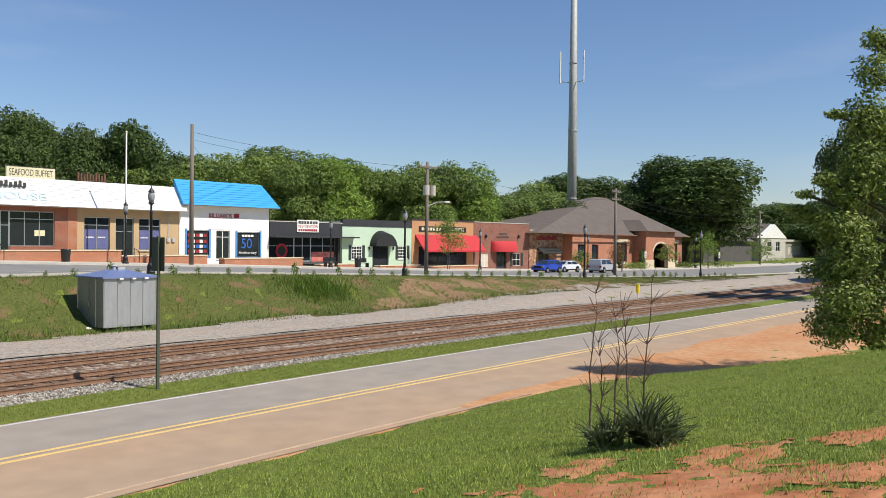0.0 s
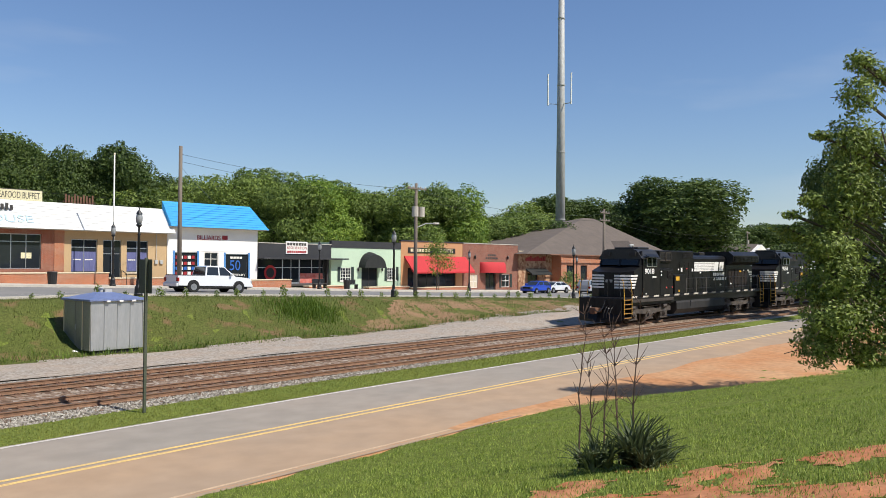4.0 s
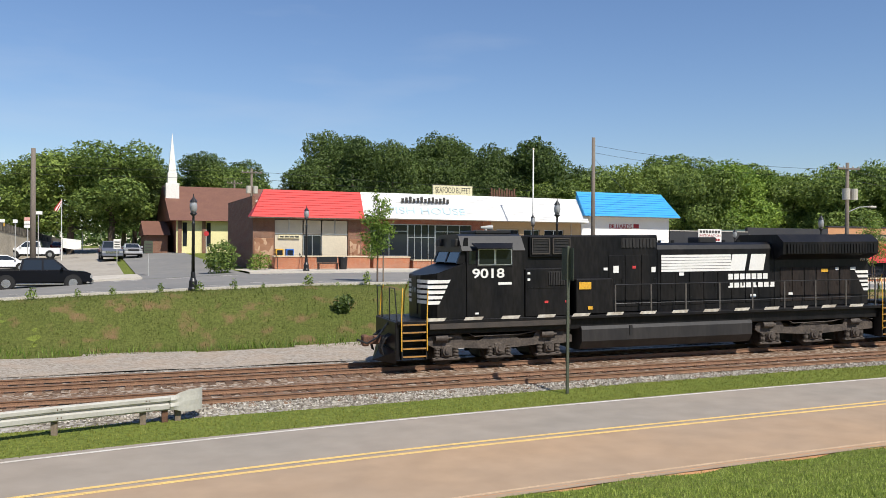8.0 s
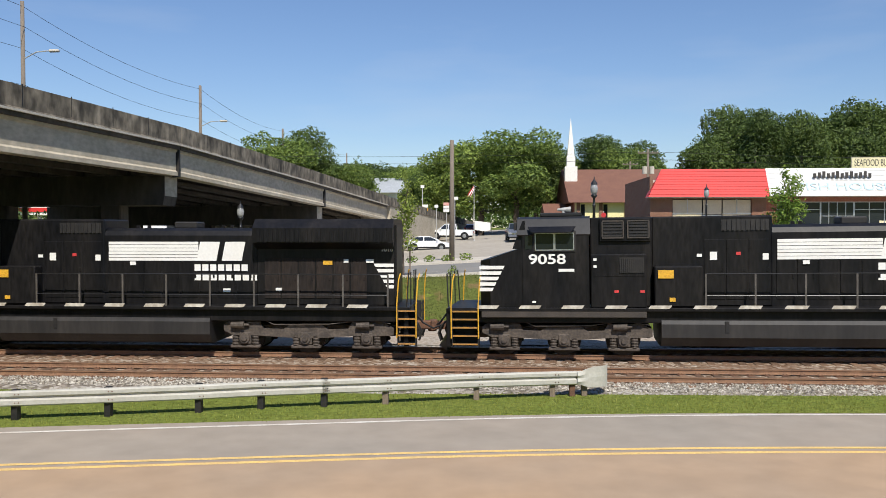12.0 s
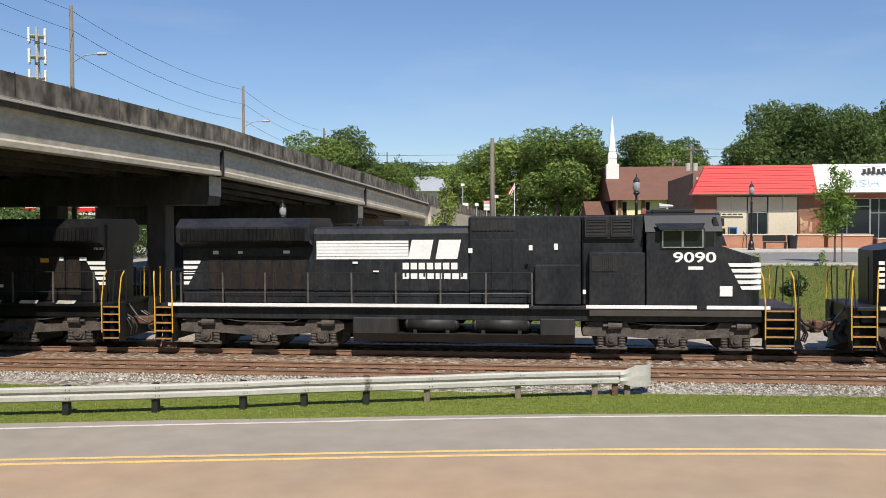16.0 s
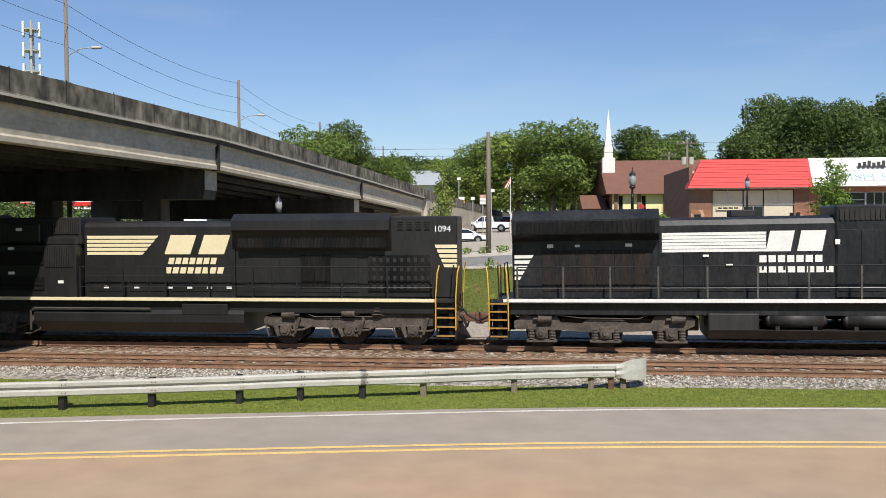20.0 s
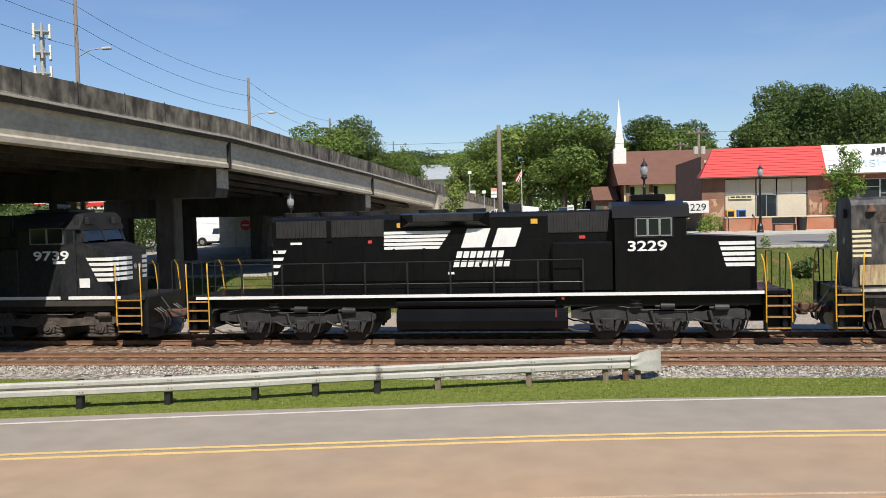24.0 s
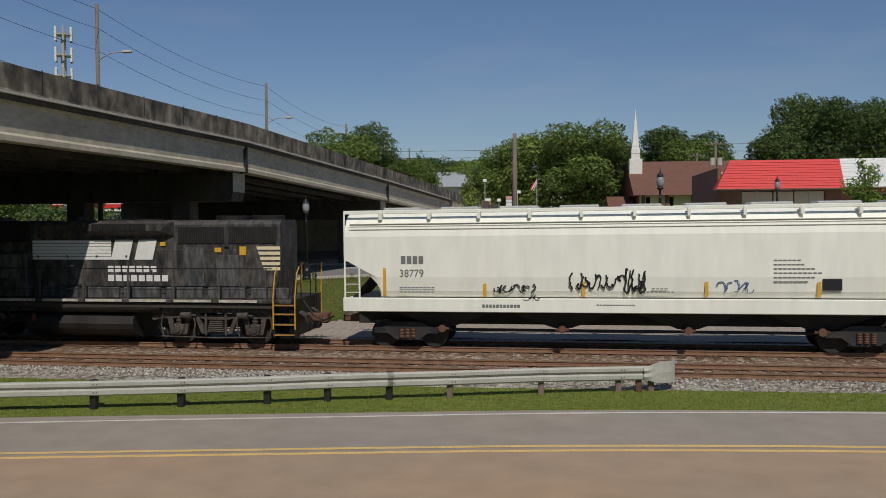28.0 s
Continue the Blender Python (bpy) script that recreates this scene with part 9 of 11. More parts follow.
for x, y, z in POLES:
    utility_pole(x, y, 1.0, z, 0, 0, 1 if y < 100 else 0, "wooden utility pole beside the bridge")
utility_pole(20, 130, 3.5, 14.0, 1), utility_pole(-9, 135, 3.5, 11.5, 1), utility_pole(120.0, 100, 1.0, 13.5, 1), utility_pole(168.0, 66, 0, 11.5, 1, 1)
w = thing("overhead_wires", "sagging overhead wires strung between poles", "wires")


def wire(a, b, sag, r=0.014):
    pts = [tuple(Vector(a).lerp(Vector(b), t / 10) - Vector((0, 0, sag * 4 * (t / 10) * (1 - t / 10)))) for t in range(11)]
    part("wire", Geo().tube(pts, r, 4), M_BLACKIRON, w)


for a, b2 in zip(POLES[:-1], POLES[1:]):
    for dz, dx in ((-0.3, 0), (-1.6, 0.15), (-2.9, -0.1), (-5.2, 0.1)):
        wire((a[0] + dx, a[1], a[2] + dz), (b2[0] + dx, b2[1], b2[2] + dz), 0.7)
for dz in (-0.4, -1.0):
    wire((50.9, 46, 10.4 + dz), (87.9, 50, 10.5 + dz), 0.8)
    wire((87.9, 50, 10.5 + dz), (168, 66, 11.3 + dz), 1.4)
    wire((38.7, 61.0, 13.2 + dz), (50.9, 46, 10.5 + dz), 0.4)
for z in (11.6, 10.8):
    wire((-60, 98, z + 2.0), (16.5, 95, z + 0.8), 0.8, 0.02)
    wire((16.5, 95, z + 0.8), (120, 100, z + 1.5), 1.2, 0.02)
wire((38.7, 61.0, 11.8), (49, 69.5, 9.0), 0.2)

f = thing("flagpole", "thin white flagpole on the pavement", "flagpole", "", (34.65, 64.0, 2.2))
part("pole", Geo().cyl((0, 0, -0.3), (0, 0, 10.3), 0.075, 0.05, 10), M_TRIM, f, "", True)
part("ball", Geo().lathe([(0.01, 0), (0.07, 0.04), (0.09, 0.1), (0.06, 0.17), (0.01, 0.19)], (0, 0, 10.3), 10), M_CREAM, f)

# ---- masts ----
t = thing("radio_mast", "tall grey steel monopole mast with antennas", "mast", "", (127.1, 81.7, 0))
part("pole", Geo().cyl((0, 0, -1), (0, 0, 62), 0.95, 0.45, 20), M_GALV, t, "", True)
for z in (12, 24, 36, 48):
    part("flange", Geo().cyl((0, 0, z), (0, 0, z + 0.2), 1.0 - z * 0.007, 1.0 - z * 0.007, 20), M_GALV, t)
for a in range(3):
    q = radians(20 + 120 * a)
    x, y = 2.4 * math.cos(q), 2.4 * math.sin(q)
    arm = part("antenna_arm", Geo().cyl((0, 0, 32.7), (x, y, 32.7), 0.07, 0.07, 6), M_GALV, t)
    part("antenna", Geo().box(x - 0.12, x + 0.12, y - 0.1, y + 0.1, 32.4, 38.0, 0.03), M_TRIM, arm)
t = thing("cell_tower", "distant grey cell tower with stacked antennas", "mast", "", (-62.2, 103, 0))
part("pole", Geo().cyl((0, 0, -1), (0, 0, 28.5), 0.5, 0.3, 12), M_GALV, t)
for z in (28.2, 25.6, 23.0):
    for a in range(6):
        q = radians(60 * a)
        part("antenna", Geo().box(1.05 * math.cos(q) - 0.14, 1.05 * math.cos(q) + 0.14, 1.05 * math.sin(q) - 0.1, 1.05 * math.sin(q) + 0.1, z - 0.9, z + 0.9, 0.03), M_GALV if a % 2 else M_TRIM, t)
    part("platform", Geo().cyl((0, 0, z - 0.15), (0, 0, z), 1.1, 1.1, 12), M_GALV, t)

# small street things
for x, y in ((18.2, 64.2), (60.2, 64.2), (30.0, 64.3)):
    c = thing("litter_bin", "black slatted litter bin on the pavement", "litter bin", "litter bins", (x, y, street_z(x, y) + 0.14))
    part("drum", Geo().lathe([(0.02, 0), (0.3, 0.0), (0.36, 0.9), (0.33, 0.95), (0.02, 0.96)], (0, 0, 0), 14), M_BLACKIRON, c)
for x in (17.0, 56.5, 60.8):
    c = thing("street_bench", "black iron street bench on the pavement", "bench", "street benches", (x, 64.2, street_z(x, 64.2) + 0.14))
    part("seat", Geo().box(-0.8, 0.8, -0.25, 0.2, 0.42, 0.47), M_BLACKIRON, c)
    part("backrest", Geo().box(-0.8, 0.8, 0.2, 0.25, 0.5, 0.95), M_BLACKIRON, c)
    part("leg", Geo().box(-0.75, -0.68, -0.22, 0.22, 0, 0.42), M_BLACKIRON, c)
    part("leg", Geo().box(0.68, 0.75, -0.22, 0.22, 0, 0.42), M_BLACKIRON, c)
for x in (13.4, 15.3, 24.4, 26.0, 36.6):
    c = thing("step_rail", "black iron handrail at shop steps", "handrail", "step handrails", (x, 65.4, street_z(x, 65.4) + 0.14))
    part("rail", Geo().tube([(0, 0, 0), (0, 0, 0.9), (0, 0.8, 1.2), (0, 0.8, 0.1)], 0.03, 6), M_BLACKIRON, c)
for x, y, h, m in ((-12.2, 61.0, 2.4, M_TRIM), (130.0, 55.0, 3.0, M_TRIM), (4.2, 66, 2.6, M_DKGREEN), (2.6, 84, 2.4, M_TRIM), (112.0, 59, 2.9, M_TRIM)):
    c = thing("street_sign", "small rectangular street sign on a thin post", "sign", "street signs", (x, y, ground_z(x, y)))
    part("post", Geo().cyl((0, 0, -0.3), (0, 0, h), 0.035, 0.035, 8), M_GALV, c)
    pl = part("plate", Geo().box(-0.3, 0.3, -0.06, -0.035, h - 0.9, h, 0.01), m, c)
    for k in range(3):
        part("plate_bar", Geo().box(-0.22, 0.22, -0.068, -0.06, h - 0.75 + 0.22 * k, h - 0.65 + 0.22 * k), M_LETTER_DK, pl)
c = thing("no_entry_sign", "round red no-entry sign under the bridge", "sign", "", (-21.6, 61.0, street_z(-21.6, 61) + 0.1))
part("post", Geo().cyl((0, 0, -0.3), (0, 0, 2.9), 0.035, 0.035, 8), M_GALV, c)
pl = part("plate", Geo().cyl((0, -0.07, 2.55), (0, -0.045, 2.55), 0.38, 0.38, 20), M_REDROOF, c)
part("plate_bar", Geo().box(-0.27, 0.27, -0.078, -0.07, 2.49, 2.61), M_TRIM, pl)
c = thing("stop_sign", "red octagonal stop sign at the side street", "sign", "", (11.4, 92, ground_z(11.4, 92)))
part("post", Geo().cyl((0, 0, -0.3), (0, 0, 2.9), 0.04, 0.04, 8), M_GALV, c)
part("plate", Geo().cyl((0, -0.08, 2.5), (0, -0.05, 2.5), 0.27, 0.27, 8), M_AWNING_RED, c)
M_SALMON = mat("faded_red_sign", (0.62, 0.3, 0.25), 0.6, (0.7, 0.5, 0.45), 3, 0.5, bump=0.0)
for x, y, top, w, cols in ((-8.05, 100, 6.87, 0.34, (M_TRIM, M_YELLOW)), (-5.6, 100, 7.1, 0.34, (M_SALMON, M_TRIM, M_TRIM)), (-6.75, 100, 6.85, 0.22, (M_TRIM,)), (-9.2, 110, 9.6, 0.24, (M_TRIM,)), (-4.8, 104, 7.9, 0.4, (M_TRIM,)), (-0.5, 118, 6.6, 0.9, (M_DKGREEN,))):
    z = ground_z(x, y)
    c = thing("roadside_sign", "distant roadside business sign on a pole", "sign", "roadside signs", (x, y, z))
    part("pole", Geo().cyl((0, 0, -0.3), (0, 0, top - z), 0.05, 0.05, 8), M_GALV, c)
    for k, m in enumerate(cols):
        part("panel", Geo().box(-w, w, -0.1, -0.05, top - z - 0.35 - k * 0.38, top - z - k * 0.38, 0.015), m, c)
c = thing("flagpole", "thin flagpole with a limp red and white flag", "flagpole", "", (-2.4, 100, ground_z(-2.4, 100)))
ft = 9.15 - ground_z(-2.4, 100)
part("pole", Geo().cyl((0, 0, -0.3), (0, 0, ft), 0.05, 0.03, 8), M_TRIM, c)
for k, m in enumerate((M_AWNING_RED, M_TRIM, M_AWNING_RED, M_TRIM)):
    part("flag_stripe", Geo().prism([(-0.03, ft - 0.1 - 0.1 * k), (-0.03, ft - 0.4 - 0.1 * k), (-0.75 + 0.1 * k, ft - 1.35 - 0.06 * k), (-0.68 + 0.1 * k, ft - 1.0 - 0.1 * k)], "y", -0.02 - 0.012 * k, 0.0 - 0.012 * k), m, c)
c = thing("white_banner", "white banner hanging from a wire in the car park", "banner", "", (-2.4, 104, 3.6))
c.scale = (0.55, 1, 0.6)
part("cloth", Geo().add([(0, 0, 2.4), (3.4, 0.2, 2.0), (3.4, 0.1, 0.5), (2.0, -0.1, 0.3), (0, 0, 0.6), (0, 0.03, 2.4), (3.4, 0.23, 2.0), (3.4, 0.13, 0.5), (2.0, -0.07, 0.3), (0, 0.03, 0.6)], [(0, 1, 2, 3, 4), (9, 8, 7, 6, 5)]), M_TRIM, c)
part("post", Geo().cyl((0, 0.05, -1), (0, 0.05, 2.6), 0.05, 0.05, 6), M_GALV, c)
# culvert mouth at the foot of the bank
c = thing("culvert", "concrete culvert pipe end in the bank", "culvert", "", (-13.2, 38.6, 0.05))
part("pipe", Geo().lathe([(0.22, -0.9), (0.29, -0.9), (0.29, 0.25), (0.22, 0.25)], (0, 0, 0), 16).moved(pose(0, 0, 0.1, 90, 0, 0)), M_CONC, c, "", False)
part("headwall", Geo().box(-3.4, -0.35, -0.1, 0.2, -0.5, 0.02, 0.03), M_CONC, c)

# ---- vehicles ----
M_TYRE = mat("tyre_rubber", (0.015, 0.015, 0.015), 0.85)
M_RIM = mat("alloy_rim", (0.5, 0.5, 0.5), 0.35, metal=0.8)
M_CHROME = mat("chrome", (0.7, 0.7, 0.7), 0.2, metal=1.0, bump=0.0)
M_LAMP_RED = mat("red_tail_lens", (0.4, 0.01, 0.01), 0.25)


def paint(name, c, coat=0.5):
    return mat(name, c, 0.28, tuple(k * 0.92 for k in c), 1.0, 0.4, fine_amt=0.03, bump=0.0, coat=coat, spec=0.2 + coat * 0.6)


P_WHITE, P_BLACK, P_SILVER, P_BLUE, P_GREY, P_RED = paint("white_car_paint", (0.72, 0.73, 0.74)), paint("black_car_paint", (0.005, 0.005, 0.007), 0.0), paint("silver_car_paint", (0.42, 0.42, 0.43)), paint("blue_car_paint", (0.012, 0.05, 0.42)), paint("grey_car_paint", (0.12, 0.13, 0.16)), paint("red_car_paint", (0.3, 0.02, 0.02))


def wheel(v, x, y, r, w=0.24):
    wh = part("wheel", Geo().cyl((0, -w / 2, 0), (0, w / 2, 0), r, r, 24), M_TYRE, v)
    wh.matrix_basis = pose(x, y, r)
    s = -1 if y < 0 else 1
    g = Geo().cyl((0, s * (w / 2 - 0.02), 0), (0, s * (w / 2 + 0.012), 0), r * 0.62, r * 0.6, 20)
    for k in range(5):
        q = 6.2832 * k / 5
        g.box(r * 0.35 * math.cos(q) - 0.03, r * 0.35 * math.cos(q) + 0.03, *sorted((s * (w / 2 + 0.01), s * (w / 2 + 0.025))), r * 0.35 * math.sin(q) - 0.03, r * 0.35 * math.sin(q) + 0.03)
    part("rim", g, M_RIM, wh)
    return wh


def vehicle(name, label, L, W, body, cabin, wheels, r, m, at=(0, 0, 0), turn=0, lower=None, bed=None):
    """body: side outline; cabin: glasshouse outline; both in metres from the rear at x = 0, front at L. Faces along +x."""
    v = thing(name, label, "car" if name != "pickup_truck" else "pickup truck", "", at, turn)
    h = W / 2
    g = Geo()
    n = len(body)
    g.add([(x, -h + (0.06 if z > 0.8 else 0.0), z) for x, z in body] + [(x, h - (0.06 if z > 0.8 else 0.0), z) for x, z in body], [tuple(range(n)), tuple(range(2 * n - 1, n - 1, -1))] + [(i, i + n, (i + 1) % n + n, (i + 1) % n) for i in range(n)])
    part("body", g, m, v)
    n = len(cabin)
    zlo, zhi = min(z for _, z in cabin), max(z for _, z in cabin)
    ins = lambda z: h - 0.06 - 0.2 * (z - zlo) / (zhi - zlo)
    g = Geo().add([(x, -ins(z), z) for x, z in cabin] + [(x, ins(z), z) for x, z in cabin], [tuple(range(n)), tuple(range(2 * n - 1, n - 1, -1))] + [(i, i + n, (i + 1) % n + n, (i + 1) % n) for i in range(n)])
    cab = part("cabin", g, m, v)
    cx = sum(x for x, _ in cabin) / n
    # windows, set just proud of the cabin sides
    lo, hi = zlo + 0.06, zhi - 0.09
    xr = [min(x for x, z in cabin if z < zlo + 0.02), max(x for x, z in cabin if z < zlo + 0.02)]
    xt = [min(x for x, z in cabin if z > zhi - 0.08), max(x for x, z in cabin if z > zhi - 0.08)]
    f = lambda x, z: xr[0] + (xt[0] - xr[0]) * (z - zlo) / (zhi - zlo) + 0.12 if x == 0 else xr[1] + (xt[1] - xr[1]) * (z - zlo) / (zhi - zlo) - 0.14
    mid = (xr[0] + xr[1]) / 2 - 0.1
    for s in (-1, 1):
        for a, b in (((0, None), (None, mid - 0.05)), ((None, mid + 0.05), (0, None))):
            pass
        for q in range(2):
            pts = []
            for z in (lo, hi):
                x0 = f(0, z) if q == 0 else mid + 0.05
                x1 = mid - 0.05 if q == 0 else f(1, z)
                pts.append((x0, x1, z))
            (a0, a1, z0), (b0, b1, z1) = pts
            off = s * 0.008
            part("side_window", Geo().add([(a0, s * ins(z0) + off, z0), (a1, s * ins(z0) + off, z0), (b1, s * ins(z1) + off, z1), (b0, s * ins(z1) + off, z1), (a0, s * ins(z0) - off, z0), (a1, s * ins(z0) - off, z0), (b1, s * ins(z1) - off, z1), (b0, s * ins(z1) - off, z1)],
                                          [(0, 1, 2, 3), (7, 6, 5, 4), (0, 4, 5, 1), (1, 5, 6, 2), (2, 6, 7, 3), (3, 7, 4, 0)]), M_GLASS, cab)
        part("mirror", Geo().box(xr[1] - 0.45, xr[1] - 0.3, *sorted((s * (h - 0.05), s * (h + 0.16))), lo, lo + 0.16, 0.03), m, v)
    for e, q in ((1, 0.012), (0, -0.012)):
        z0, z1 = zlo + 0.07, zhi - 0.07
        k0 = xr[e] + (xt[e] - xr[e]) * (z0 - zlo) / (zhi - zlo) + q
        k1 = xr[e] + (xt[e] - xr[e]) * (z1 - zlo) / (zhi - zlo) + q
        part("windscreen" if e else "rear_window", Geo().add([(k0, -ins(z0) + 0.1, z0), (k0, ins(z0) - 0.1, z0), (k1, ins(z1) - 0.08, z1), (k1, -ins(z1) + 0.08, z1), (k0 - q * 2, -ins(z0) + 0.1, z0), (k0 - q * 2, ins(z0) - 0.1, z0), (k1 - q * 2, ins(z1) - 0.08, z1), (k1 - q * 2, -ins(z1) + 0.08, z1)],
                                                             [(0, 1, 2, 3), (7, 6, 5, 4), (0, 4, 5, 1), (1, 5, 6, 2), (2, 6, 7, 3), (3, 7, 4, 0)]), M_GLASS, cab)
    fz = [z for x, z in body if x > L - 0.15]
    part("grille", Geo().box(L - 0.02, L + 0.025, -h * 0.6, h * 0.6, 0.62, 0.85, 0.01), M_CHROME if name == "pickup_truck" else M_TYRE, v)
    for s in (-1, 1):
        part("headlight", Geo().box(L - 0.12, L + 0.02, *sorted((s * h * 0.62, s * (h - 0.02))), 0.66, 0.85, 0.02), M_GLOBE, v)
        part("tail_light", Geo().box(-0.02, 0.1, *sorted((s * (h - 0.28), s * (h + 0.004))), 0.72, 0.98, 0.02), M_LAMP_RED, v)
        for x in wheels:
            part("wheel_arch", Geo().cyl((x, s * (h - 0.03), r + 0.02), (x, s * (h + 0.006), r + 0.02), r + 0.09, r + 0.09, 20), M_TYRE, v)
            wheel(v, x, s * (h - 0.06), r)
        part("sill", Geo().box(wheels[0] + r + 0.1, wheels[1] - r - 0.1, *sorted((s * (h - 0.05), s * (h + 0.012))), 0.3, 0.4, 0.01), lower or M_TYRE, v)
    part("bumper", Geo().box(L - 0.1, L + 0.09, -h + 0.05, h - 0.05, 0.36, 0.6, 0.04), lower or m, v)
    part("bumper", Geo().box(-0.1, 0.1, -h + 0.05, h - 0.05, 0.38, 0.62, 0.04), lower or m, v)
    if bed:
        part("cargo_bed", Geo().box(bed[0], bed[1], -h + 0.14, h - 0.14, bed[2] - 0.02, bed[2] + 0.008), M_TYRE, v)
        part("bed_rail", Geo().box(bed[0], bed[1], -h + 0.06, -h + 0.14, bed[2], bed[2] + 0.05).box(bed[0], bed[1], h - 0.14, h - 0.06, bed[2], bed[2] + 0.05), M_TYRE, v)
    part("underbody", Geo().box(0.3, L - 0.3, -h + 0.15, h - 0.15, 0.24, 0.42), M_TYRE, v)
    return v


PICKUP_BODY = [(0.05, 0.45), (0.02, 1.12), (2.1, 1.15), (4.1, 1.15), (5.45, 1.06), (5.72, 0.95), (5.78, 0.45)]
PICKUP_CAB = [(2.05, 1.13), (2.18, 1.78), (2.4, 1.85), (3.4, 1.85), (3.6, 1.8), (4.42, 1.13)]
SEDAN_BODY = [(0.05, 0.4), (0.0, 0.85), (0.5, 0.95), (3.4, 0.92), (4.4, 0.75), (4.65, 0.6), (4.65, 0.35)]
SEDAN_CAB = [(0.35, 0.92), (1.1, 1.36), (1.6, 1.43), (2.5, 1.41), (3.55, 0.92)]
HATCH_BODY = [(0.05, 0.4), (0.0, 0.95), (0.4, 1.0), (3.1, 0.98), (3.9, 0.85), (4.1, 0.65), (4.1, 0.35)]
HATCH_CAB = [(0.05, 0.98), (0.4, 1.45), (0.9, 1.52), (2.2, 1.5), (3.25, 0.98)]
SUV_BODY = [(0.05, 0.45), (0.0, 1.1), (3.6, 1.1), (4.6, 1.02), (4.85, 0.85), (4.85, 0.42)]
SUV_CAB = [(0.05, 1.08), (0.25, 1.72), (0.5, 1.8), (2.9, 1.78), (3.75, 1.08)]

white_pickup = vehicle("pickup_truck", "white extended-cab pickup truck driving along the street", 5.78, 2.0, PICKUP_BODY, PICKUP_CAB, (1.15, 4.68), 0.37, P_WHITE, bed=(0.1, 2.05, 1.13))
black_pickup = vehicle("pickup_truck", "black crew-cab pickup truck turning at the junction", 5.78, 2.02, PICKUP_BODY, [(1.85, 1.13), (2.0, 1.8), (2.3, 1.88), (3.5, 1.88), (3.7, 1.83), (4.5, 1.13)], (1.15, 4.72), 0.4, P_BLACK, lower=M_CHROME, bed=(0.1, 1.85, 1.13))


def parked(kind, label, x, y, turn, m, z=None):
    z = (ground_z(x, y) + (0.055 if y > 66 else 0.065)) if z is None else z
    B = {"sedan": (4.65, 1.78, SEDAN_BODY, SEDAN_CAB, (0.85, 3.6), 0.32, "car"), "hatch": (4.1, 1.74, HATCH_BODY, HATCH_CAB, (0.65, 3.25), 0.31, "car"), "suv": (4.85, 1.9, SUV_BODY, SUV_CAB, (0.9, 3.85), 0.37, "suv"), "pickup": (5.78, 2.0, PICKUP_BODY, PICKUP_CAB, (1.15, 4.68), 0.38, "pickup_truck")}[kind]
    return vehicle(B[6], label, B[0], B[1], B[2], B[3], B[4], B[5], m, (x, y, z), turn)


parked("hatch", "bright blue hatchback parked before the shops", 86.2, 57.2, 180, P_BLUE, street_z(85, 57))
parked("sedan", "white saloon parked before the shops", 92.5, 58.6, 175, P_WHITE, street_z(90, 58))
parked("suv", "silver sport utility vehicle parked by the kerb", 92.2, 55.6, 5, P_SILVER, street_z(94, 55))
parked("sedan", "white saloon parked in the car park", -8.9, 86, 2, P_WHITE)
parked("pickup", "old white pickup truck parked in the car park", -2.5, 106, 178, P_WHITE)
parked("pickup", "grey pickup truck facing out of the car park", 2.2, 97.5, -88, P_GREY)
parked("sedan", "silver saloon parked beside a pickup truck", 4.4, 101, -88, P_SILVER)
parked("sedan", "white coupe passing behind the church corner", 7.6, 125, 4, P_WHITE)
parked("sedan", "white saloon waiting in the side street", 11.9, 112, -95, P_WHITE)
parked("hatch", "dark hatchback waiting in the side street", 13.3, 117, -95, P_GREY)
for k, (x, y, a, c, kd, lb) in enumerate(((-13, 118, 80, P_SILVER, "sedan", "silver saloon far in the car park"), (-10, 121, 85, P_GREY, "suv", "dark grey sport utility vehicle far in the car park"), (-16, 124, 100, P_WHITE, "suv", "white sport utility vehicle far in the car park"), (-6.5, 126, 92, P_GREY, "sedan", "grey saloon far in the car park"), (-3.5, 124, 88, P_RED, "sedan", "red saloon far in the car park"), (-20, 119, 85, P_GREY, "sedan", "grey saloon parked near the ramp"),
                                          (-48, 108, 170, P_WHITE, "pickup", "white pickup truck beyond the bridge"), (-36, 86, 5, P_WHITE, "pickup", "white pickup truck shaded under the bridge"), (-52, 92, -80, P_GREY, "sedan", "dark saloon beyond the bridge"), (-55, 104, 90, P_RED, "sedan", "red saloon beyond the bridge"), (-60, 110, 80, P_WHITE, "suv", "white van-like vehicle beyond the bridge"), (-50, 116, 85, P_WHITE, "suv", "white sport utility vehicle beyond the bridge"))):
    parked(kd, lb, x, y, a, c)

# ---- vegetation ----
L_DARK = leaf_mat("dark_oak_leaves", (0.036, 0.07, 0.017), (0.15, 0.215, 0.05))
L_MID = leaf_mat("mixed_wood_leaves", (0.07, 0.125, 0.025), (0.29, 0.38, 0.085))
L_LIGHT = leaf_mat("light_green_leaves", (0.08, 0.16, 0.02), (0.26, 0.37, 0.06))
L_OAK = leaf_mat("glossy_willow_oak_leaves", (0.08, 0.125, 0.025), (0.34, 0.42, 0.1))
L_YOUNG = leaf_mat("fresh_yellow_green_leaves", (0.15, 0.21, 0.03), (0.44, 0.5, 0.1))
L_RED = leaf_mat("reddish_young_leaves", (0.1, 0.06, 0.02), (0.3, 0.16, 0.06))
M_BARK = mat("grey_brown_bark", (0.12, 0.09, 0.065), 0.95, (0.07, 0.055, 0.04), 4, 0.8, bump=0.6, bscale=14, stretch=(3, 3, 0.5))
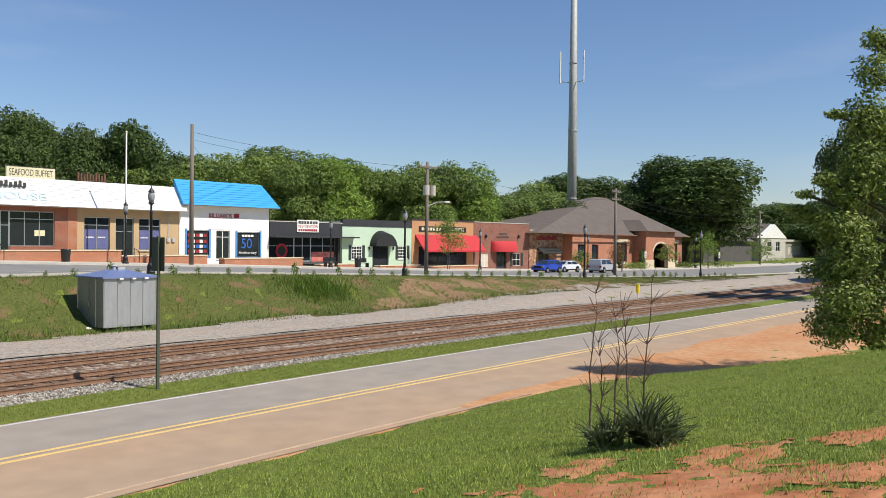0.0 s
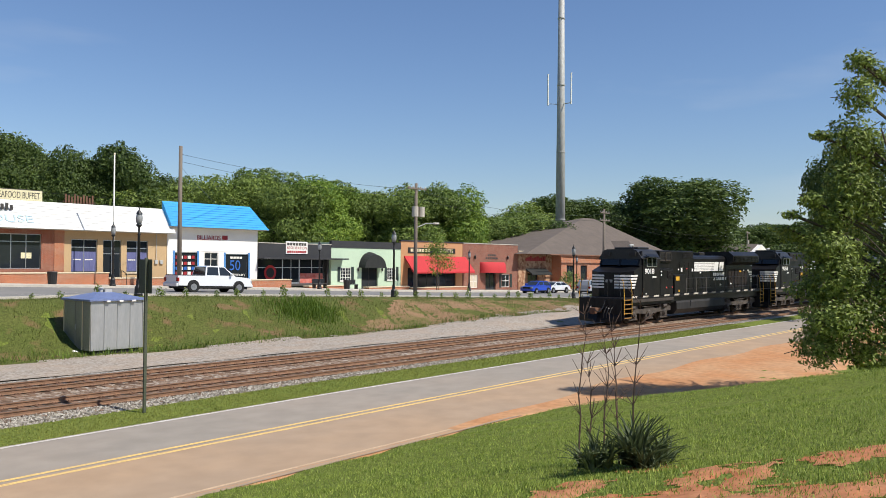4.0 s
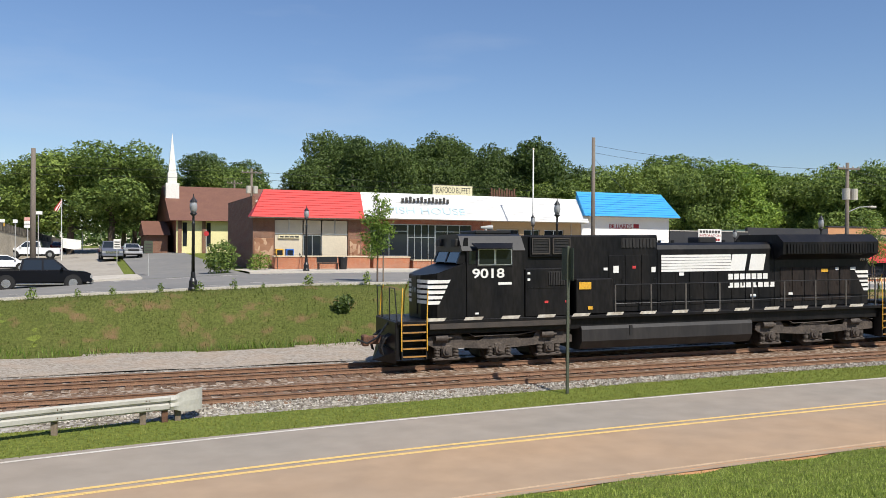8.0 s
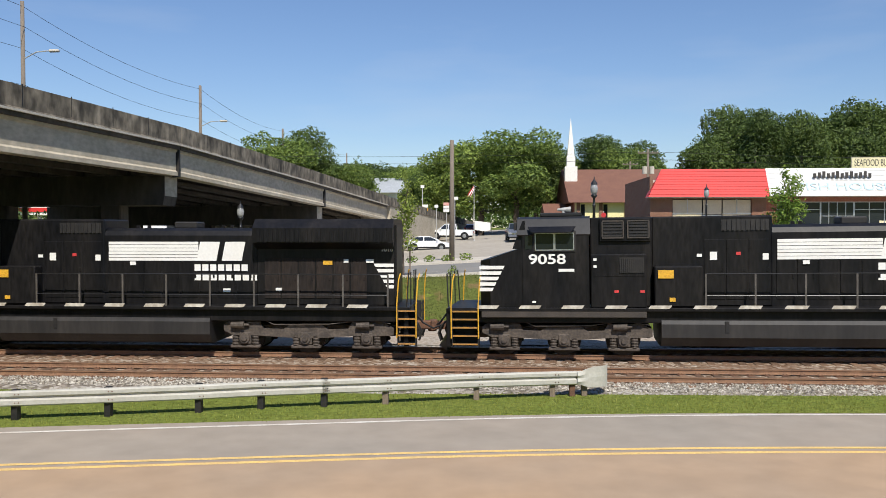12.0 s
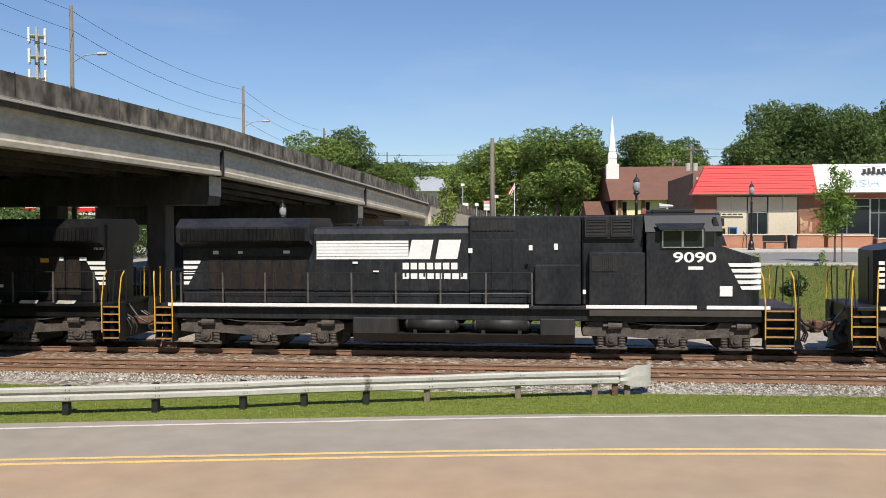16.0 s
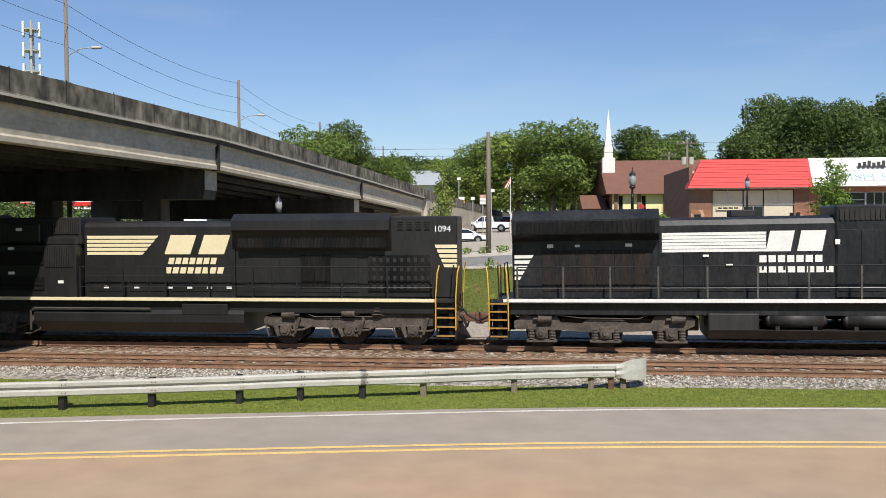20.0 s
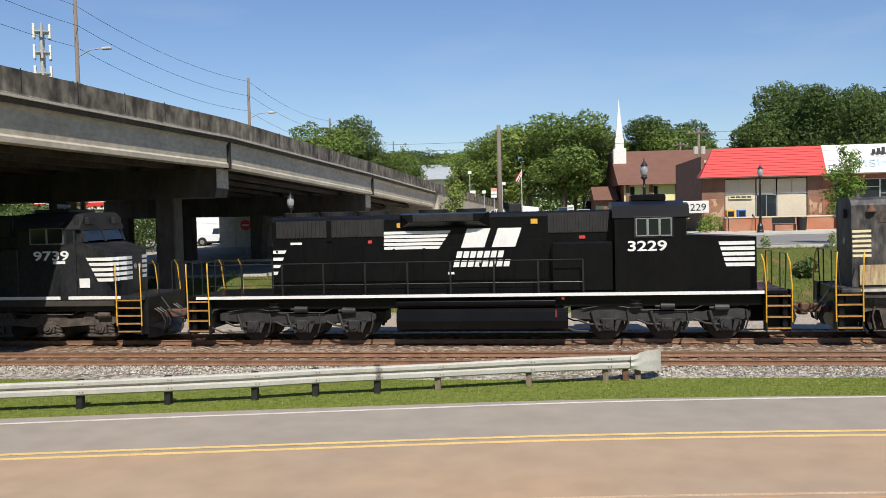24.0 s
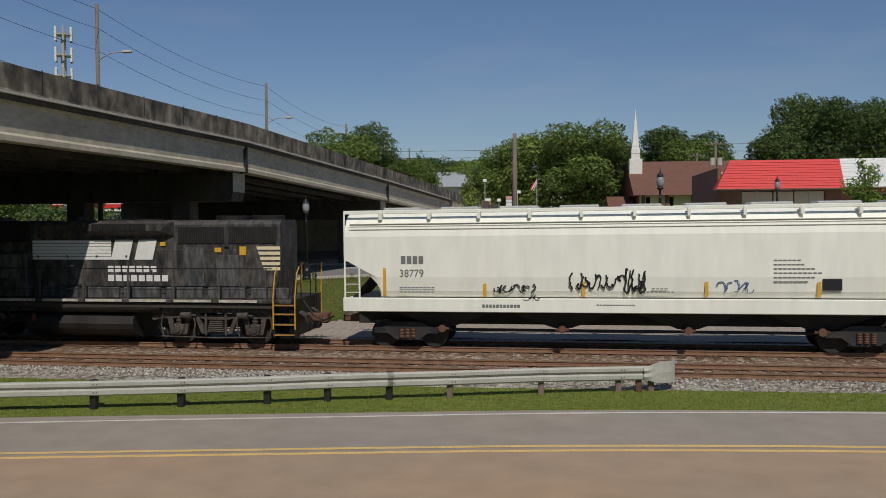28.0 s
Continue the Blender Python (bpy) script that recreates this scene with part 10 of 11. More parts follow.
M_TWIG = mat("brown_twig", (0.13, 0.08, 0.055), 0.9, (0.08, 0.05, 0.04), 6, bump=0.2)


def leaf_mesh(name, seed, lobes, count, size, material, flat=0.0, inner=0.55):
    """Many small leaves or clumps spread over and within a set of lobes."""
    rs = np.random.RandomState(seed)
    lo = np.array(lobes, dtype=float)
    wgt = (lo[:, 3] * lo[:, 4] + lo[:, 3] * lo[:, 5] + lo[:, 4] * lo[:, 5])
    pick = rs.choice(len(lo), count, p=wgt / wgt.sum())
    d = rs.normal(size=(count, 3))
    d /= np.linalg.norm(d, axis=1)[:, None]
    bump = 1 + 0.16 * np.sin(d[:, 0] * 7 + pick) * np.cos(d[:, 1] * 6 + pick * 2) + 0.1 * np.sin(d[:, 2] * 13 + pick)
    rad = (inner + (1 - inner) * rs.uniform(0, 1, count) ** 0.5) * bump
    c = lo[pick, :3] + d * lo[pick, 3:6] * rad[:, None]
    nrm = d + rs.normal(scale=0.7, size=(count, 3)) + np.array([0, 0, 0.35])
    nrm /= np.linalg.norm(nrm, axis=1)[:, None]
    t = np.cross(nrm, rs.normal(size=(count, 3)))
    t /= np.linalg.norm(t, axis=1)[:, None]
    b = np.cross(nrm, t)
    s = rs.uniform(0.6, 1.3, count)[:, None] * size
    v = np.stack([c - t * s, c - b * s * 0.45 + nrm * s * 0.12, c + t * s, c + b * s * 0.45 + nrm * s * 0.12], 1).reshape(-1, 3)
    i = np.arange(count)[:, None] * 4
    me = bpy.data.meshes.new(name)
    me.from_pydata(v.tolist(), [], (i + np.array([0, 1, 2, 3])).tolist())
    me.materials.append(material)
    return me


def trunk_geo(h, r, seed, limbs=6, spread=2.5, start=0.35):
    rnd = random.Random(seed)
    g = Geo()
    p = Vector((0, 0, -0.3))
    k = 6
    for i in range(k):
        q = Vector((rnd.uniform(-0.12, 0.12) * i * 0.4, rnd.uniform(-0.12, 0.12) * i * 0.4, h * (i + 1) / k))
        g.cyl(p, q, r * (1 - 0.75 * i / k), r * (1 - 0.75 * (i + 1) / k), 8)
        p = q
    for i in range(limbs):
        a, z = rnd.uniform(0, 6.28), h * (start + (0.92 - start) * i / max(1, limbs - 1))
        out = spread * rnd.uniform(0.6, 1.1) * (1 - 0.4 * i / limbs)
        m1 = Vector((out * 0.5 * math.cos(a), out * 0.5 * math.sin(a), z + out * 0.25))
        m2 = Vector((out * math.cos(a + 0.2), out * math.sin(a + 0.2), z + out * 0.6))
        g.cyl((0, 0, z), m1, r * 0.35, r * 0.22, 6).cyl(m1, m2, r * 0.22, r * 0.08, 5)
        m3 = m1 + Vector((out * 0.4 * math.cos(a - 0.9), out * 0.4 * math.sin(a - 0.9), out * 0.4))
        g.cyl(m1, m3, r * 0.15, r * 0.05, 5)
    return g


def wood_variant(seed, material, tall=1.0, leaves=17000):
    rnd = random.Random(seed)
    lobes = []
    for k in range(13):
        a, q = rnd.uniform(0, 6.28), rnd.uniform(0, 1)
        z = 3.2 + 8.6 * tall * q
        rr = 3.4 * math.sin(math.pi * (0.16 + 0.72 * q)) * rnd.uniform(0.5, 1.0)
        r = rnd.uniform(1.2, 2.3)
        lobes.append((rr * math.cos(a), rr * math.sin(a), z, r, r, r * rnd.uniform(0.7, 0.95)))
    lobes.append((0, 0, 7.5, 2.6, 2.6, 4.0))
    return trunk_geo(10.5 * tall, 0.32, seed, 7, 3.0, 0.3).mesh("trunk", M_BARK), leaf_mesh("crown", seed, lobes, leaves, 0.18, material)


WOOD = [wood_variant(11, L_DARK), wood_variant(12, L_DARK), wood_variant(13, L_MID), wood_variant(14, L_MID), wood_variant(15, L_LIGHT), wood_variant(16, L_MID, 1.15)]
WOOD_LABEL = ["dark green broadleaf tree in the woods behind the shops", "dark leafy oak behind the shops", "green leafy tree in the wood edge", "mid-green leafy tree in the wood edge", "light green young tree in the wood edge", "tall green tree in the wood edge"]


def plant(kind, x, y, top, wide=1.0, z=None):
    z = ground_z(x, y) if z is None else z
    s = (top - z) / 12.6
    t = thing("tree", WOOD_LABEL[kind], "tree", "woods behind the street")
    rnd = random.Random(int(x * 13 + y * 7))
    t.matrix_basis = pose(x, y, z, 0, 0, rnd.uniform(0, 360)) @ Matrix.Diagonal((s * wide, s * wide, s, 1))
    for nm, me in (("trunk", WOOD[kind][0]), ("crown", WOOD[kind][1])):
        o = new(nm, me)
        o.parent = t
    return t


def polar(az, d):
    return d * math.sin(radians(az)), d * math.cos(radians(az))


rnd = random.Random(5)
# azimuth span, elevation of the crown tops, distance, kinds
for a0, a1, el, d, kinds, step in ((9.5, 14.5, 4.6, 150, (1, 3), 1.6), (13.5, 20.5, 7.0, 112, (0, 1), 1.35), (20.5, 30.5, 6.8, 118, (0, 1, 0), 1.35), (29.5, 36.5, 5.4, 118, (2, 3), 1.3), (35.0, 42.5, 5.6, 112, (4, 3, 2, 5), 1.15), (42.0, 50.5, 5.3, 118, (2, 3, 4), 1.1), (49.0, 56.0, 3.9, 138, (3, 1, 2), 1.0), (55.0, 61.0, 4.0, 170, (0, 1, 2), 0.9),
                             (66.5, 76.0, 2.7, 250, (0, 1), 0.9), (2.0, 10.0, 5.4, 165, (1, 2, 0), 1.6), (-9.0, -3.0, 4.6, 185, (1, 2), 1.2), (-22, -9.5, 4.3, 150, (2, 3), 2.2)):
    for row in range(2):
        a = a0 + row * step * 0.5
        while a <= a1:
            dd = d + row * 9 + rnd.uniform(-4, 4)
            e = el + rnd.uniform(-0.75, 0.25) - row * 0.1
            x, y = polar(a + rnd.uniform(-0.25, 0.25), dd)
            plant(rnd.choice(kinds), x, y, 4.22 + dd * math.tan(radians(e)), rnd.uniform(1.0, 1.3) * 1.35 * d / 118 * 14 / (10 + d * math.tan(radians(el))) ** 1.0)
            a += step * rnd.uniform(0.85, 1.15)
# big trees that stand clear
for az, d, el, wide, kind in ((62.2, 168, 5.4, 1.5, 0), (64.6, 165, 6.15, 1.7, 1), (66.2, 170, 5.2, 1.35, 0), (-13.8, 112, 6.3, 1.1, 2), (-12.2, 118, 5.9, 0.9, 0), (-9.0, 118, 4.9, 0.8, 3), (-3.2, 122, 5.6, 1.15, 2), (-0.9, 118, 6.5, 1.25, 3), (1.4, 116, 6.6, 1.25, 2), (3.4, 124, 6.2, 1.1, 1), (-4.6, 140, 4.4, 1.0, 1), (9.4, 190, 5.1, 1.0, 0), (-35, 130, 4.4, 1.5, 2), (-31, 150, 4.0, 1.5, 3), (-27, 140, 3.8, 1.5, 2)):
    x, y = polar(az, d)
    plant(kind, x, y, 4.22 + d * math.tan(radians(el)), wide)
# far woods that close the horizon
far = []
rs = np.random.RandomState(8)
for k in range(420):
    a = radians(-70 + 190 * k / 420)
    d = 300 + rs.uniform(0, 60)
    far.append((d * math.sin(a), d * math.cos(a), 8, 6, 6, rs.uniform(5, 8)))
tagged(new("far_woods", leaf_mesh("far_woods", 9, far, 60000, 1.1, L_DARK, inner=0.8)), label="distant belt of dark green woodland", category="woods", kind="stuff")


def young_tree(x, y, h, w, material, label, seed, leaves=900, size=0.11):
    z = ground_z(x, y)
    t = thing("young_tree", label, "tree", "street trees", (x, y, z))
    part("trunk", trunk_geo(h * 0.9, 0.06, seed, 7, w * 0.6, 0.3).mesh("trunk", M_BARK), M_BARK, t)
    r = random.Random(seed)
    lobes = [(r.uniform(-0.3, 0.3) * w, r.uniform(-0.3, 0.3) * w, h * (0.36 + 0.6 * k / 8), w * 0.42 * math.sin(math.pi * (0.25 + 0.68 * k / 8)) + 0.12, w * 0.42 * math.sin(math.pi * (0.25 + 0.68 * k / 8)) + 0.12, h * 0.1) for k in range(9)]
    part("crown", leaf_mesh("crown", seed, lobes, leaves, size, material, inner=0.2), material, t)
    stake = part("stake", Geo().cyl((0.35, 0, -0.3), (0.35, 0, 1.6), 0.04, 0.04, 6), M_POSTWOOD, t)
    return t


young_tree(15.3, 46.6, 5.0, 1.7, L_LIGHT, "light green young street tree in a mulch bed", 21, 2600, 0.09)
young_tree(-4.85, 45.6, 5.2, 1.2, L_YOUNG, "leafy young street tree by the parking bays", 22, 1500, 0.09)
young_tree(72.8, 63.0, 7.0, 3.4, L_LIGHT, "bright green young tree before the shops", 23, 2200)
young_tree(103.3, 58.2, 4.6, 2.8, L_RED, "reddish young tree before the bank", 24, 1100)
young_tree(137.6, 60.5, 6.3, 4.2, L_LIGHT, "light green young tree by the crossing", 25, 1800, 0.14)
young_tree(127.5, 63.0, 4.4, 3.0, L_MID, "young tree before the hipped building", 26, 900, 0.14)
young_tree(160.0, 62.0, 5.6, 4.4, L_MID, "green young tree down the street", 27, 1200, 0.16)


def bush(x, y, w, h, material, label, seed, leaves=700, size=0.1, z=None):
    b = thing("bush", label, "bush", "shrubs", (x, y, ground_z(x, y) if z is None else z))
    part("foliage", leaf_mesh("foliage", seed, [(0, 0, h * 0.5, w * 0.5, w * 0.5, h * 0.5), (w * 0.15, 0, h * 0.6, w * 0.35, w * 0.35, h * 0.4), (-w * 0.2, 0, h * 0.4, w * 0.35, w * 0.35, h * 0.4)], leaves, size, material, inner=0.6), material, b)
    return b


bush(9.0, 63.4, 2.2, 2.4, L_MID, "large round green bush at the street corner", 31, 1400, 0.13)
bush(11.9, 64.5, 1.7, 1.5, L_LIGHT, "clump of ornamental grass by the shop", 32, 700)
bush(11.6, 40.4, 1.0, 0.9, L_DARK, "dark wild bush on the grassy bank", 33, 500)
for k, (x, y, w, h) in enumerate(((99.5, 62.5, 3.2, 3.0), (114.5, 64.6, 1.0, 3.2), (120.8, 64.2, 1.0, 3.2), (133.2, 64.5, 1.0, 3.4), (138.6, 64.5, 1.2, 4.0), (117.2, 63.6, 5.5, 1.2), (135.5, 63.6, 4.0, 1.2), (146, 63, 8, 1.3), (176, 66, 9, 1.6))):
    bush(x, y, w, h, L_DARK if h > 3.1 else L_MID, "clipped evergreen shrub before the brick building", 40 + k, 600, 0.16)
SHRUB = [leaf_mesh("foliage", 60 + k, [(0, 0, 0.32, 0.3, 0.3, 0.3), (0.08, 0.05, 0.5, 0.2, 0.2, 0.22)], 90, 0.085, L_MID, inner=0.3) for k in range(3)]
rnd = random.Random(17)
for k in range(72):
    x = -16 + k * 1.75 + rnd.uniform(-0.4, 0.4)
    if -7 < x < 0 and rnd.random() < 0.4:
        continue
    b = thing("small_shrub", "small green shrub in the planting strip", "shrub", "planting strip shrubs", (x, 42.75 + rnd.uniform(-0.15, 0.15), ground_z(x, 42.75) - 0.05), rnd.uniform(0, 360))
    s = rnd.uniform(0.4, 0.95)
    b.scale = (s, s, s * rnd.uniform(0.9, 1.4))
    o = new("foliage", SHRUB[k % 3])
    o.parent = b
for k in range(9):
    x = -12.5 + k * 1.3
    bush(x, 62.2, 0.9, 0.55, L_MID, "low clipped shrub along the kerb", 80 + k, 90, 0.11, street_z(x, 62) + 0.1)

# scrub added on the far side of the bridge to darken the view under it
for k, sb in enumerate((34, 39, 44, 58, 63, 68, 73, 78)):
    q = bridge_pt(sb, D0 + 28 + (k % 3) * 2, 0)
    bush(q[0], q[1], 6.5, 5.2, L_DARK, "dark scrub added to darken the view under the bridge", 120 + k, 2200, 0.2)

# near oak at the roadside
oak = thing("oak_tree", "roadside willow oak with glossy narrow leaves", "tree", "", (28.65, 4.9, ground_z(28.65, 4.9)))
og = oak.matrix_basis.translation.z
part("trunk", trunk_geo(10.0, 0.24, 77, 14, 3.6, 0.16).mesh("trunk", M_BARK), M_BARK, oak)
OAK = [(26.9, 7.9, 2.7, 1.25, 1.25, 1.3), (26.3, 8.5, 1.9, 0.8, 0.8, 0.7), (26.3, 8.6, 3.5, 0.8, 0.8, 0.45), (26.6, 8.2, 4.6, 0.9, 0.9, 0.7), (25.9, 8.9, 5.1, 0.6, 0.6, 0.25), (27.1, 7.6, 6.2, 0.85, 0.85, 0.9), (27.4, 7.3, 7.6, 0.7, 0.7, 0.8), (27.0, 7.7, 8.1, 0.5, 0.5, 0.2), (27.5, 7.2, 9.9, 0.5, 0.5, 0.4), (27.2, 7.5, 10.3, 0.35, 0.35, 0.15),
       (28.3, 6.5, 3.6, 1.7, 1.7, 1.7), (28.6, 6.1, 6.0, 1.7, 1.7, 1.6), (28.6, 6.0, 8.4, 1.3, 1.3, 1.3), (28.5, 6.2, 10.2, 0.9, 0.9, 0.9), (30.0, 4.8, 4.6, 2.0, 2.0, 2.2), (30.2, 4.8, 7.4, 1.7, 1.7, 1.6), (27.4, 7.2, 1.6, 0.9, 0.9, 0.6), (25.6, 9.2, 5.3, 0.5, 0.5, 0.1),
       (26.6, 7.5, 9.2, 0.6, 0.6, 0.6), (26.6, 7.7, 7.9, 0.75, 0.75, 0.8), (26.4, 7.8, 6.7, 0.7, 0.7, 0.8), (26.2, 8.1, 5.8, 0.65, 0.65, 0.6), (25.9, 8.2, 4.8, 0.7, 0.7, 0.5), (25.4, 9.0, 5.7, 0.35, 0.35, 0.15), (26.2, 8.0, 4.0, 0.9, 0.9, 0.8),
       (25.6, 8.5, 6.1, 0.4, 0.4, 0.25), (26.8, 7.5, 10.2, 0.45, 0.45, 0.35), (25.9, 8.3, 8.0, 0.35, 0.35, 0.15), (25.8, 8.1, 2.7, 0.8, 0.8, 0.6)]
part("crown", leaf_mesh("crown", 78, [(a - 28.4, b2 - 6.2, c - og, d, e, f) for a, b2, c, d, e, f in OAK], 62000, 0.07, L_OAK, inner=0.2), L_OAK, oak)
rnd = random.Random(79)
for a, b2, c, d, e, f in OAK:
    part("limb", Geo().tube([(0, 0, max(1.0, c - og - 1.8)), ((a - 28.4) * 0.5, (b2 - 6.2) * 0.5, c - og - 0.7), (a - 28.4, b2 - 6.2, c - og)], 0.045, 5), M_BARK, oak)
    for k in range(5):
        q = Vector((a - 28.4, b2 - 6.2, c - og))
        part("twig", Geo().tube([tuple(q), tuple(q + Vector((rnd.uniform(-d, d), rnd.uniform(-e, e), rnd.uniform(-f, f))) * 1.1)], 0.012, 4), M_BARK, oak)

# trees hidden behind the roadside oak, added to cast shade on the tracks
for x, y, top in ((73.0, 19.5, 15.5), (82.0, 20.5, 14.5)):
    plant(1, x, y, top, 0.62)

# yucca clump with bare saplings
YX, YY = 11.1, 5.4
yz = ground_z(YX, YY)
yucca = thing("yucca_clump", "spiky dark green yucca clump on red clay", "plant", "", (YX, YY, yz))
L_YUCCA = leaf_mat("yucca_leaves", (0.03, 0.05, 0.022), (0.15, 0.19, 0.085))
LEAF = []
for k in range(4):
    g = Geo()
    ln, w = (0.66, 0.8, 0.92, 0.56)[k], (0.042, 0.05, 0.046, 0.038)[k]
    for i in range(5):
        f = i / 4
        x, z = ln * (f - 0.12 * f * f), 0.18 * f * (1 - f) * (1 + k * 0.3)
        ww = w * (1 - f * 0.92)
        g.v += [(x, -ww, z + 0.01), (x, 0, z), (x, ww, z + 0.01)]
    for i in range(4):
        g.f += [(3 * i, 3 * i + 3, 3 * i + 4, 3 * i + 1), (3 * i + 1, 3 * i + 4, 3 * i + 5, 3 * i + 2)]
    LEAF.append(g.mesh("leaf", L_YUCCA))
rnd = random.Random(4)
for c in range(5):
    cx, cy = ((0.06, -0.05), (0.3, -0.3), (-0.32, 0.25), (-0.15, -0.35), (-0.52, 0.35))[c]
    for k in range(150 if c == 0 else 55):
        o = new("leaf", LEAF[rnd.randrange(4)])
        o.parent = yucca
        sc = 0.95 if c == 0 else (0.72, 0.7, 0.62, 0.6)[c - 1]
        o.matrix_basis = pose(cx + rnd.uniform(-0.12, 0.12), cy + rnd.uniform(-0.12, 0.12), 0.05, 0, -rnd.triangular(2, 88, 40), rnd.uniform(0, 360)) @ Matrix.Scale(sc, 4)
for k, (az, dist, h) in enumerate(((60.6, 12.7, 2.35), (62.1, 13.0, 1.95), (63.3, 12.8, 2.0), (64.0, 13.1, 2.4), (61.3, 13.0, 1.6))):
    x, y = polar(az, dist)
    t = thing("bare_sapling", "thin leafless sapling beside the yucca", "sapling", "bare saplings", (x, y, ground_z(x, y)))
    r = random.Random(90 + k)
    p, pts = Vector((0, 0, -0.1)), [Vector((0, 0, -0.1))]
    for i in range(8):
        p = p + Vector((r.uniform(-0.045, 0.045), r.uniform(-0.045, 0.045), h / 8))
        pts.append(p)
    g = Geo()
    for i in range(8):
        g.cyl(pts[i], pts[i + 1], 0.018 * (1 - i / 10), 0.018 * (1 - (i + 1) / 10), 5)
    part("stem", g, M_TWIG, t)
    for i in range(22):
        a = pts[r.randrange(3, 9)]
        d = Vector((r.uniform(-0.22, 0.22), r.uniform(-0.22, 0.22), r.uniform(0.1, 0.3)))
        part("twig", Geo().cyl(a, a + d, 0.006, 0.003, 4), M_TWIG, t)


# ---- grass and bare clay ----
def blades(name, pts, height, width, material, seed, label):
    rs = np.random.RandomState(seed)
    p = np.array(pts)
    n = len(p)
    a, lean = rs.uniform(0, 6.28, n), rs.uniform(0.1, 0.75, n)
    h = rs.uniform(*height, n)
    w = rs.uniform(*width, n)
    da = rs.uniform(0, 6.28, n)
    side = np.stack([np.cos(a) * w, np.sin(a) * w, np.zeros(n)], 1)
    tip = np.stack([np.cos(da) * h * lean, np.sin(da) * h * lean, h], 1)
    v = np.stack([p - side, p + side, p + tip], 1).reshape(-1, 3)
    i = np.arange(n)[:, None] * 3
    me = bpy.data.meshes.new(name)
    me.from_pydata(v.tolist(), [], (i + np.array([0, 1, 2])).tolist())
    me.materials.append(material)
    return tagged(new(name, me), label=label, category="grass", kind="stuff")


L_LAWN = leaf_mat("short_lawn_blades", (0.14, 0.22, 0.03), (0.52, 0.6, 0.14))
L_GRASS = leaf_mat("lawn_blades", (0.075, 0.15, 0.018), (0.24, 0.34, 0.055))
L_VERGE = leaf_mat("verge_blades", (0.15, 0.18, 0.025), (0.42, 0.42, 0.1))
L_GRASS_DRY = leaf_mat("bank_blades", (0.075, 0.105, 0.02), (0.2, 0.22, 0.06))


def clay_mask(x, y):
    """Below zero where the near slope is bare clay."""
    d = math.hypot(x, y)
    nz = noise.noise(Vector((x * 0.55, y * 0.55, 3.0))) + 0.5 * noise.noise(Vector((x * 1.7, y * 1.7, 9.0))) + 0.35 * noise.noise(Vector((x * 5.5, y * 5.5, 2.0)))
    base = max(d - 9.6 + 2.3 * nz, 5.0 - d + nz)
    ring = math.hypot(x - YX + 0.3, y - YY + 0.5) - 0.5 + 0.6 * nz
    patch = min(math.hypot((x - 9.6) / 1.2, y - 3.6) - 0.7, math.hypot(x - 10.9, (y - 2.4) / 0.7) - 0.6, math.hypot(x - 8.4, y - 2.1) - 0.8, math.hypot((x - 9.2) / 1.2, y - 5.2) - 0.5) + 0.7 * nz
    return min(base, ring, patch)


sheet("clay_slope", steps((1.5, 14, 0.09)), steps((-1, 9, 0.09)), lambda x, y: ground_z(x, y) + 0.008 + 0.022 * noise.noise(Vector((x * 3, y * 3, 0))), M_DIRT, "bare red clay showing through the grass slope", lambda x, y: clay_mask(x, y) < 0)
cp = [(x, y) for x, y in zip(np.random.RandomState(6).uniform(2, 14, 9000), np.random.RandomState(7).uniform(-1, 9, 9000)) if clay_mask(x, y) < 0.05]
clods = Geo()
crs = np.random.RandomState(12)
for x, y in cp[:2600]:
    r = 0.006 + 0.03 * crs.uniform() ** 3
    z, a = ground_z(x, y) + 0.008, crs.uniform(0, 6.28)
    clods.add([(x + r * math.cos(a + k * 2.094), y + r * math.sin(a + k * 2.094), z - 0.01) for k in range(3)] + [(x + 0.3 * r, y, z + r * 0.9)], [(0, 1, 3), (1, 2, 3), (2, 0, 3)])
tagged(new("clay_clods", clods.mesh("clay_clods", M_DIRT)), label="small crumbly clods of red clay", category="soil", kind="stuff")
rs = np.random.RandomState(2)
pts = []
while len(pts) < 150000:
    az, d = rs.uniform(14, 82), 4.5 + 30 * rs.uniform(0, 1) ** 1.5
    x, y = d * math.sin(radians(az)), d * math.cos(radians(az))
    if y > road_y(x) - 4.0 or (clay_mask(x, y) < 0.3 * rs.uniform(-2.5, 1) and rs.uniform() < 0.93) or (x > 18 and y > drive_y(x) + 0.1 * rs.uniform(-2, 1)):
        continue
    pts.append((x, y, ground_z(x, y) - 0.005))
blades("lawn", pts, (0.025, 0.075), (0.004, 0.009), L_LAWN, 1, "uneven green lawn grass on the near slope")
pts = []
while len(pts) < 60000:
    x = rs.uniform(-24, 62)
    e = road_edge(x)
    y = e + rs.uniform(-0.03, 1.03) * (toe(x) - e)
    pts.append((x, y, verge_z(x, y) - 0.006))
blades("verge", pts, (0.02, 0.065), (0.008, 0.016), L_VERGE, 2, "green grass verge between road and track")
pts = []
while len(pts) < 75000:
    x, y = rs.uniform(-26, 105), rs.uniform(37.9, 43.2)
    nz = noise.noise(Vector((x * 0.35, y * 0.7, 5)))
    if nz < -0.28 and rs.uniform() < 0.85:
        continue
    pts.append((x, y, ground_z(x, y)))
blades("bank_grass", pts, (0.05, 0.15), (0.012, 0.028), L_GRASS_DRY, 3, "rough mixed grass on the embankment")
pts = []
